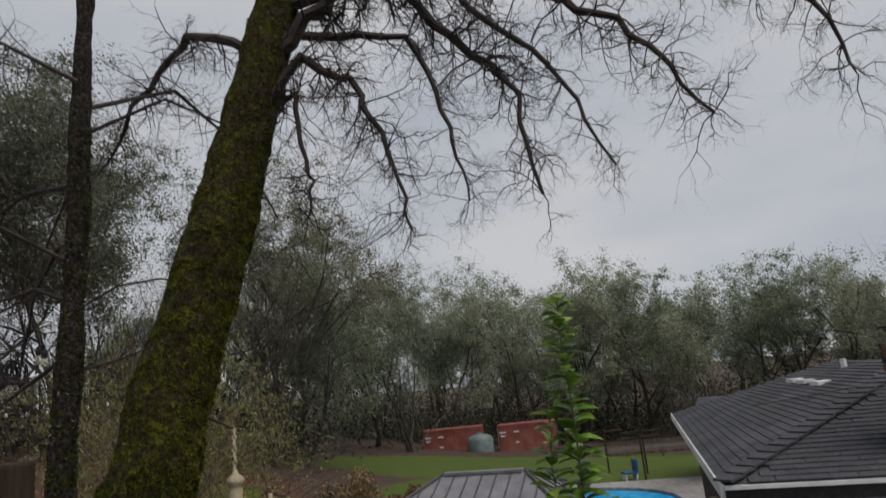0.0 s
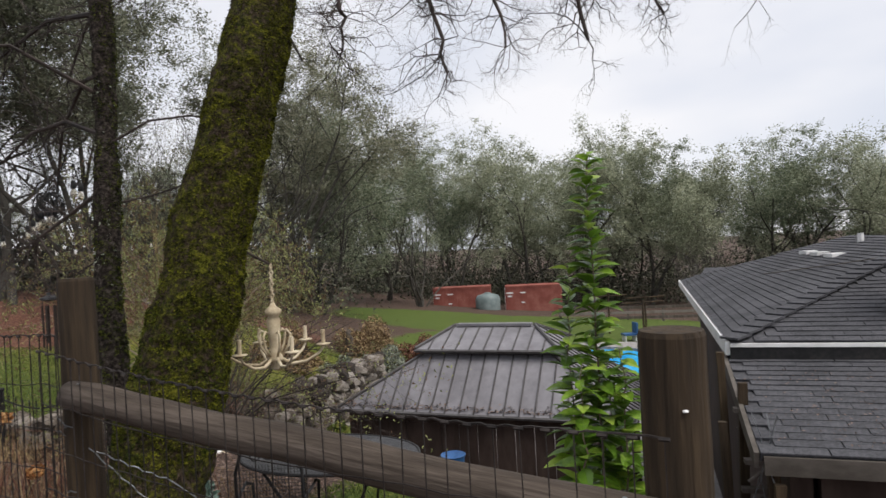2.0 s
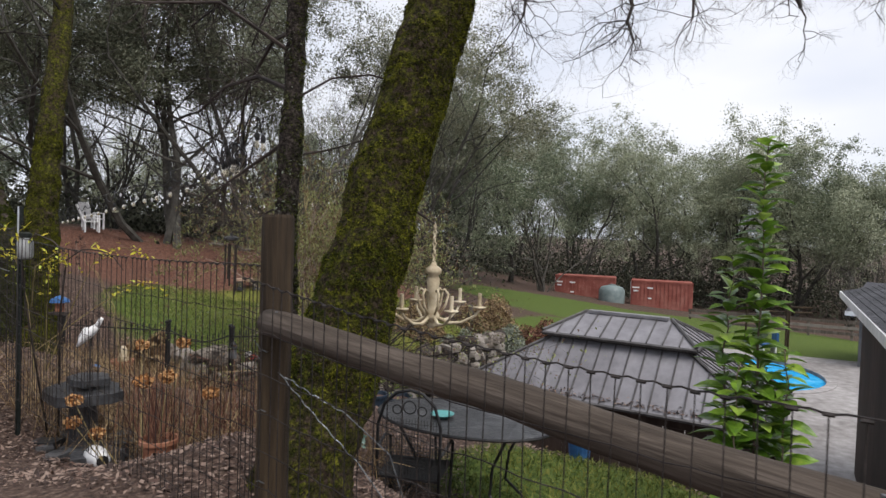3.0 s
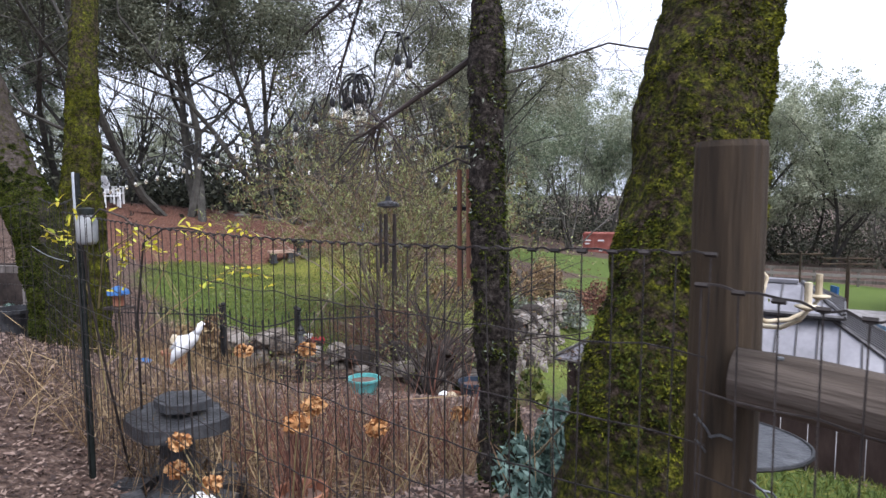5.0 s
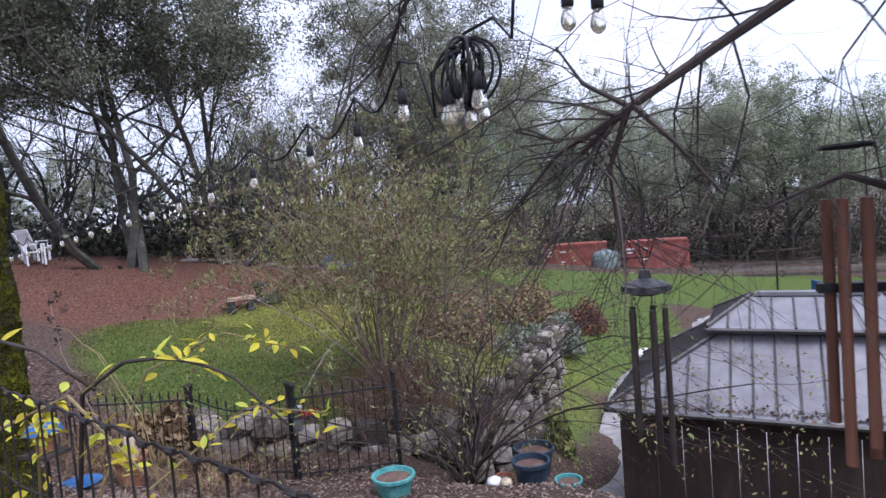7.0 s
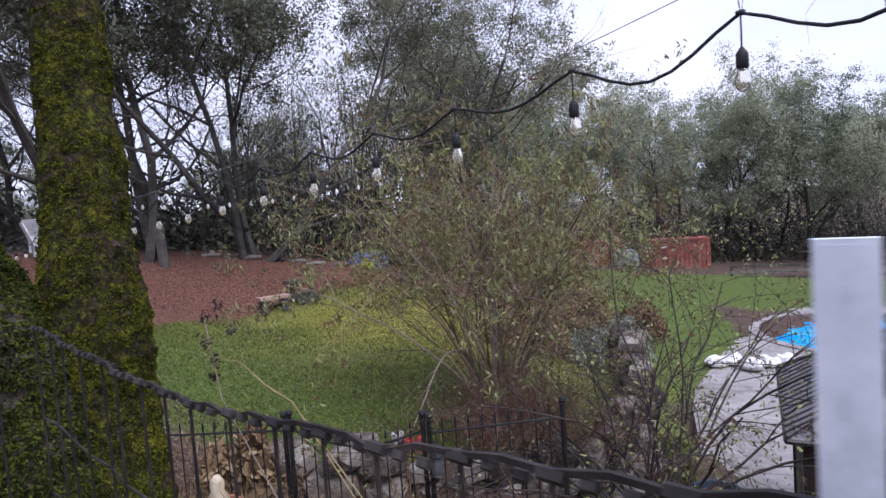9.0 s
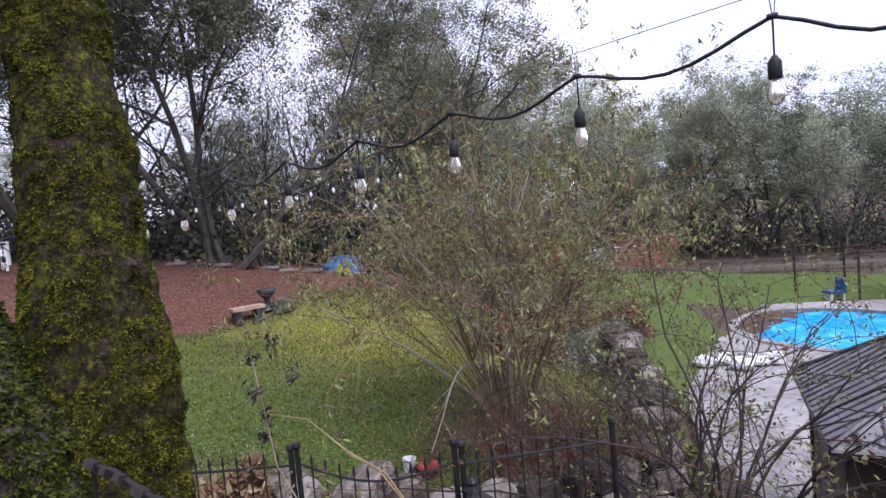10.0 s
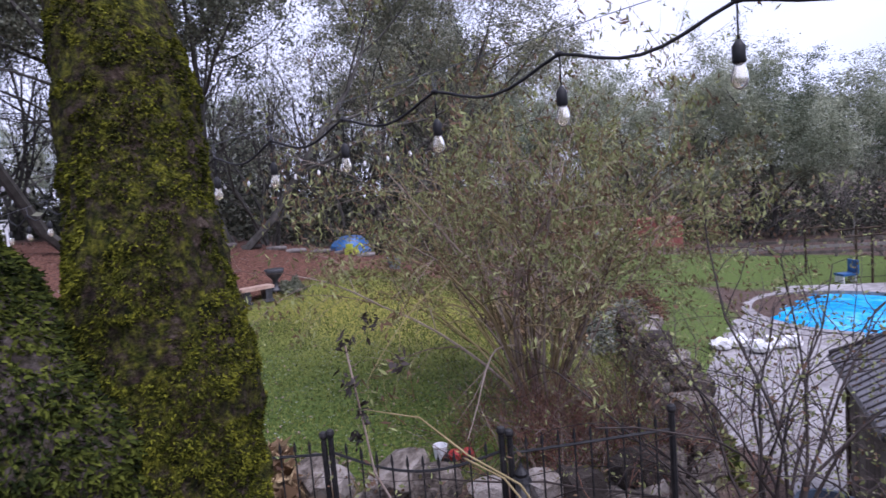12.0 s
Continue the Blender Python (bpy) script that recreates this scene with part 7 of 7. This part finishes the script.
for w, rz, ry in (((-5.134, 4.23, 1.275), 0.4, 1.2), ((-5.134, 4.23, 1.275), 2.4, 0.3), ((-5.05, 4.276, 1.19), 2.0, -0.9), ((-4.566, 4.465, 1.17), 1.0, -1.0), ((-4.566, 4.465, 1.17), 0.0, -0.1),
                  ((-4.473, 4.465, 1.165), 2.6, -0.7), ((-4.473, 4.465, 1.165), 0.5, 0.1), ((-5.136, 4.215, 1.244), 3.0, 0.5), ((-5.136, 4.215, 1.244), 5.0, 1.0), ((-4.40, 4.47, 1.14), 0.6, 0.5), ((-4.95, 4.31, 1.25), 1.5, -0.6), ((-5.257, 4.22, 1.312), 0.3, -1.0), ((-5.257, 4.22, 1.312), 2.6, -0.5), ((-5.257, 4.22, 1.312), 4.4, 0.4),
                  ((-5.257, 4.22, 1.312), 5.6, 0.2), ((-5.132, 4.30, 1.314), 0.9, -1.1), ((-5.132, 4.30, 1.314), 2.9, -0.4), ((-5.132, 4.30, 1.314), 5.5, -0.3), ((-5.132, 4.30, 1.314), 4.2, 0.5)):
    ob = put("leaf", YB, cane)
    ob.matrix_local = Matrix.Translation(Vector(w) - c_at) @ Euler((0.3, ry, rz)).to_matrix().to_4x4()
reed = thing("reed_plant", (-6.25, 6.15, gz(-6.25, 6.15)), "arching yellow-green reed blades with dark seed heads", "plant")
r_at = Vector(reed.location)
for pts, mt in (([(-6.25, 6.15, -0.6), (-6.45, 6.14, 0.3), (-6.75, 6.135, 0.77), (-6.87, 6.13, 0.84), (-6.99, 6.14, 0.93), (-7.12, 6.1, 0.965)], TAN_STEM), ([(-6.25, 6.15, -0.6), (-6.5, 6.2, 0.35), (-6.8, 6.2, 0.75), (-6.9, 6.2, 0.8)], TAN_STEM),
                ([(-6.3, 6.15, -0.6), (-6.9, 6.2, 0.3), (-7.15, 6.2, 0.75), (-7.2, 6.2, 1.1)], BUSH_STEM)):
    part("blade", Geo().tube([Vector(p) - r_at for p in pts], [0.004, 0.0036, 0.003, 0.0028, 0.0024, 0.001][:len(pts)], 5), mt, reed, smooth=True)
rng = np.random.default_rng(44)
for w in ((-7.2, 6.2, 1.1), (-7.19, 6.18, 1.0), (-7.17, 6.2, 0.92), (-7.13, 6.2, 1.16), (-7.2, 6.22, 0.84), (-7.05, 6.18, 1.06)):
    P = np.array(Vector(w) - r_at) + rng.normal(size=(24, 3)) * np.array([0.011, 0.011, 0.016])
    put("seed_head", quads_mesh("seed_head", leaves(P, 0.028, 0.010, rng), DARK_STEM), reed)

# ---- loose cover: leaves, grass, dry stalks ----
rng = np.random.default_rng(99)


def scatter(name, n, box, length, width, mat, label, lie=0.75, lift=0.01, keep=None, axis=None):
    P = np.column_stack([rng.uniform(box[0], box[1], n), rng.uniform(box[2], box[3], n)])
    if keep is not None:
        P = P[keep(P[:, 0], P[:, 1])]
    z = heights(P) + lift + np.abs(rng.normal(size=len(P))) * lift
    ob = put(name, quads_mesh(name, leaves(np.column_stack([P, z]), length, width, rng, axis=axis, lie=lie), mat))
    tagged(ob, label, "ground cover", kind="stuff")


scatter("fallen_leaves", 26000, (-10, 2.2, 3.3, 9.6), 0.055, 0.03, LITTER, "fallen brown leaves over the bank", keep=lambda x, y: lawn_amount(x, y) < 0.62)
scatter("fallen_leaves", 14000, (-18, -8, 4.8, 10.5), 0.06, 0.034, LITTER, "fallen brown leaves on the left slope")
scatter("lawn_leaves", 2200, (-15, -6.8, 10, 19), 0.06, 0.035, LITTER, "scattered leaves on the lawn")
scatter("clover_flecks", 2600, (-11.5, -6.8, 9.9, 14.5), 0.03, 0.02, SILVER_LEAF, "pale clover and daisy leaves in the near lawn", lift=0.03, keep=lambda x, y: lawn_amount(x, y) > 0.5)
scatter("lawn_grass", 120000, (-15.6, -5.6, 10, 21.8), 0.055, 0.012, GRASS, "short winter lawn grass", lie=0.0, lift=0.012, keep=lambda x, y: lawn_amount(x, y) > 0.48, axis=(0, 0, 1.6))
scatter("rough_grass", 22000, (-4.2, 1.8, 4.7, 8.8), 0.09, 0.012, GRASS, "rough grass round the garden table", lie=0.0, lift=0.02, keep=lambda x, y: lawn_amount(x, y) > 0.55, axis=(0, 0, 1.4))
scatter("dry_stalks", 2600, (-6.6, -2.2, 4.3, 6.6), 0.42, 0.006, DRY_GRASS, "dry upright stalks and stems on the bank", lie=0.0, lift=0.12, axis=(0, 0, 1.8))
scatter("dry_stalks", 1500, (-10.5, -7.6, 8.0, 9.6), 0.4, 0.007, DRY_GRASS, "dry straw stalks along the iron fence", lie=0.0, lift=0.12, axis=(0, 0, 1.6))
scatter("mulch_chips", 9000, (-22, -10, 14, 24), 0.07, 0.035, LITTER, "bark chips on the red bank", keep=lambda x, y: lawn_amount(x, y) < 0.6)
scatter("red_stalks", 420, (-4.5, -2.75, 4.55, 5.9), 0.62, 0.008, RED_TWIG, "thin red-brown dormant stalks among the leaves", lie=0.0, lift=0.2, axis=(0, 0, 2.4))
scatter("straw_tangle", 900, (-5.9, -4.6, 4.5, 5.6), 0.5, 0.005, DRY_GRASS, "tangle of pale dry straw beside the steel post", lie=0.0, lift=0.1, axis=(0, 0, 0.5))
scatter("small_litter", 30000, (-8, 1.6, 3.2, 7.2), 0.032, 0.02, LITTER, "crumbled small leaves over the bank", keep=lambda x, y: lawn_amount(x, y) < 0.62)
for k, (b, label) in enumerate((((-1.27, 3.26, 0.44), "bright twisted brace wire running down from the fence post"), ((-1.36, 3.3, 0.62), "second loose strand of brace wire by the post"))):
    a, b = Vector((-1.70, 3.115, 0.92 - 0.05 * k)), Vector(b)
    strand = [a.lerp(b, i / 24) + Vector((0.004 * math.sin(i * 1.9 + k), 0.0, 0.004 * math.cos(i * 1.9) - 0.012 * math.sin(math.pi * i / 24))) for i in range(25)]
    strand += [b + (b - a) * 0.5 + Vector((0, 0, -0.05)), Vector((b.x + 0.35, b.y + 0.2, gz(b.x + 0.35, b.y + 0.2) - 0.02))]
    single("brace_wire", Geo().tube(strand, 0.0026, 5), GALV, (0, 0, 0), label, "wire", group="brace wires")
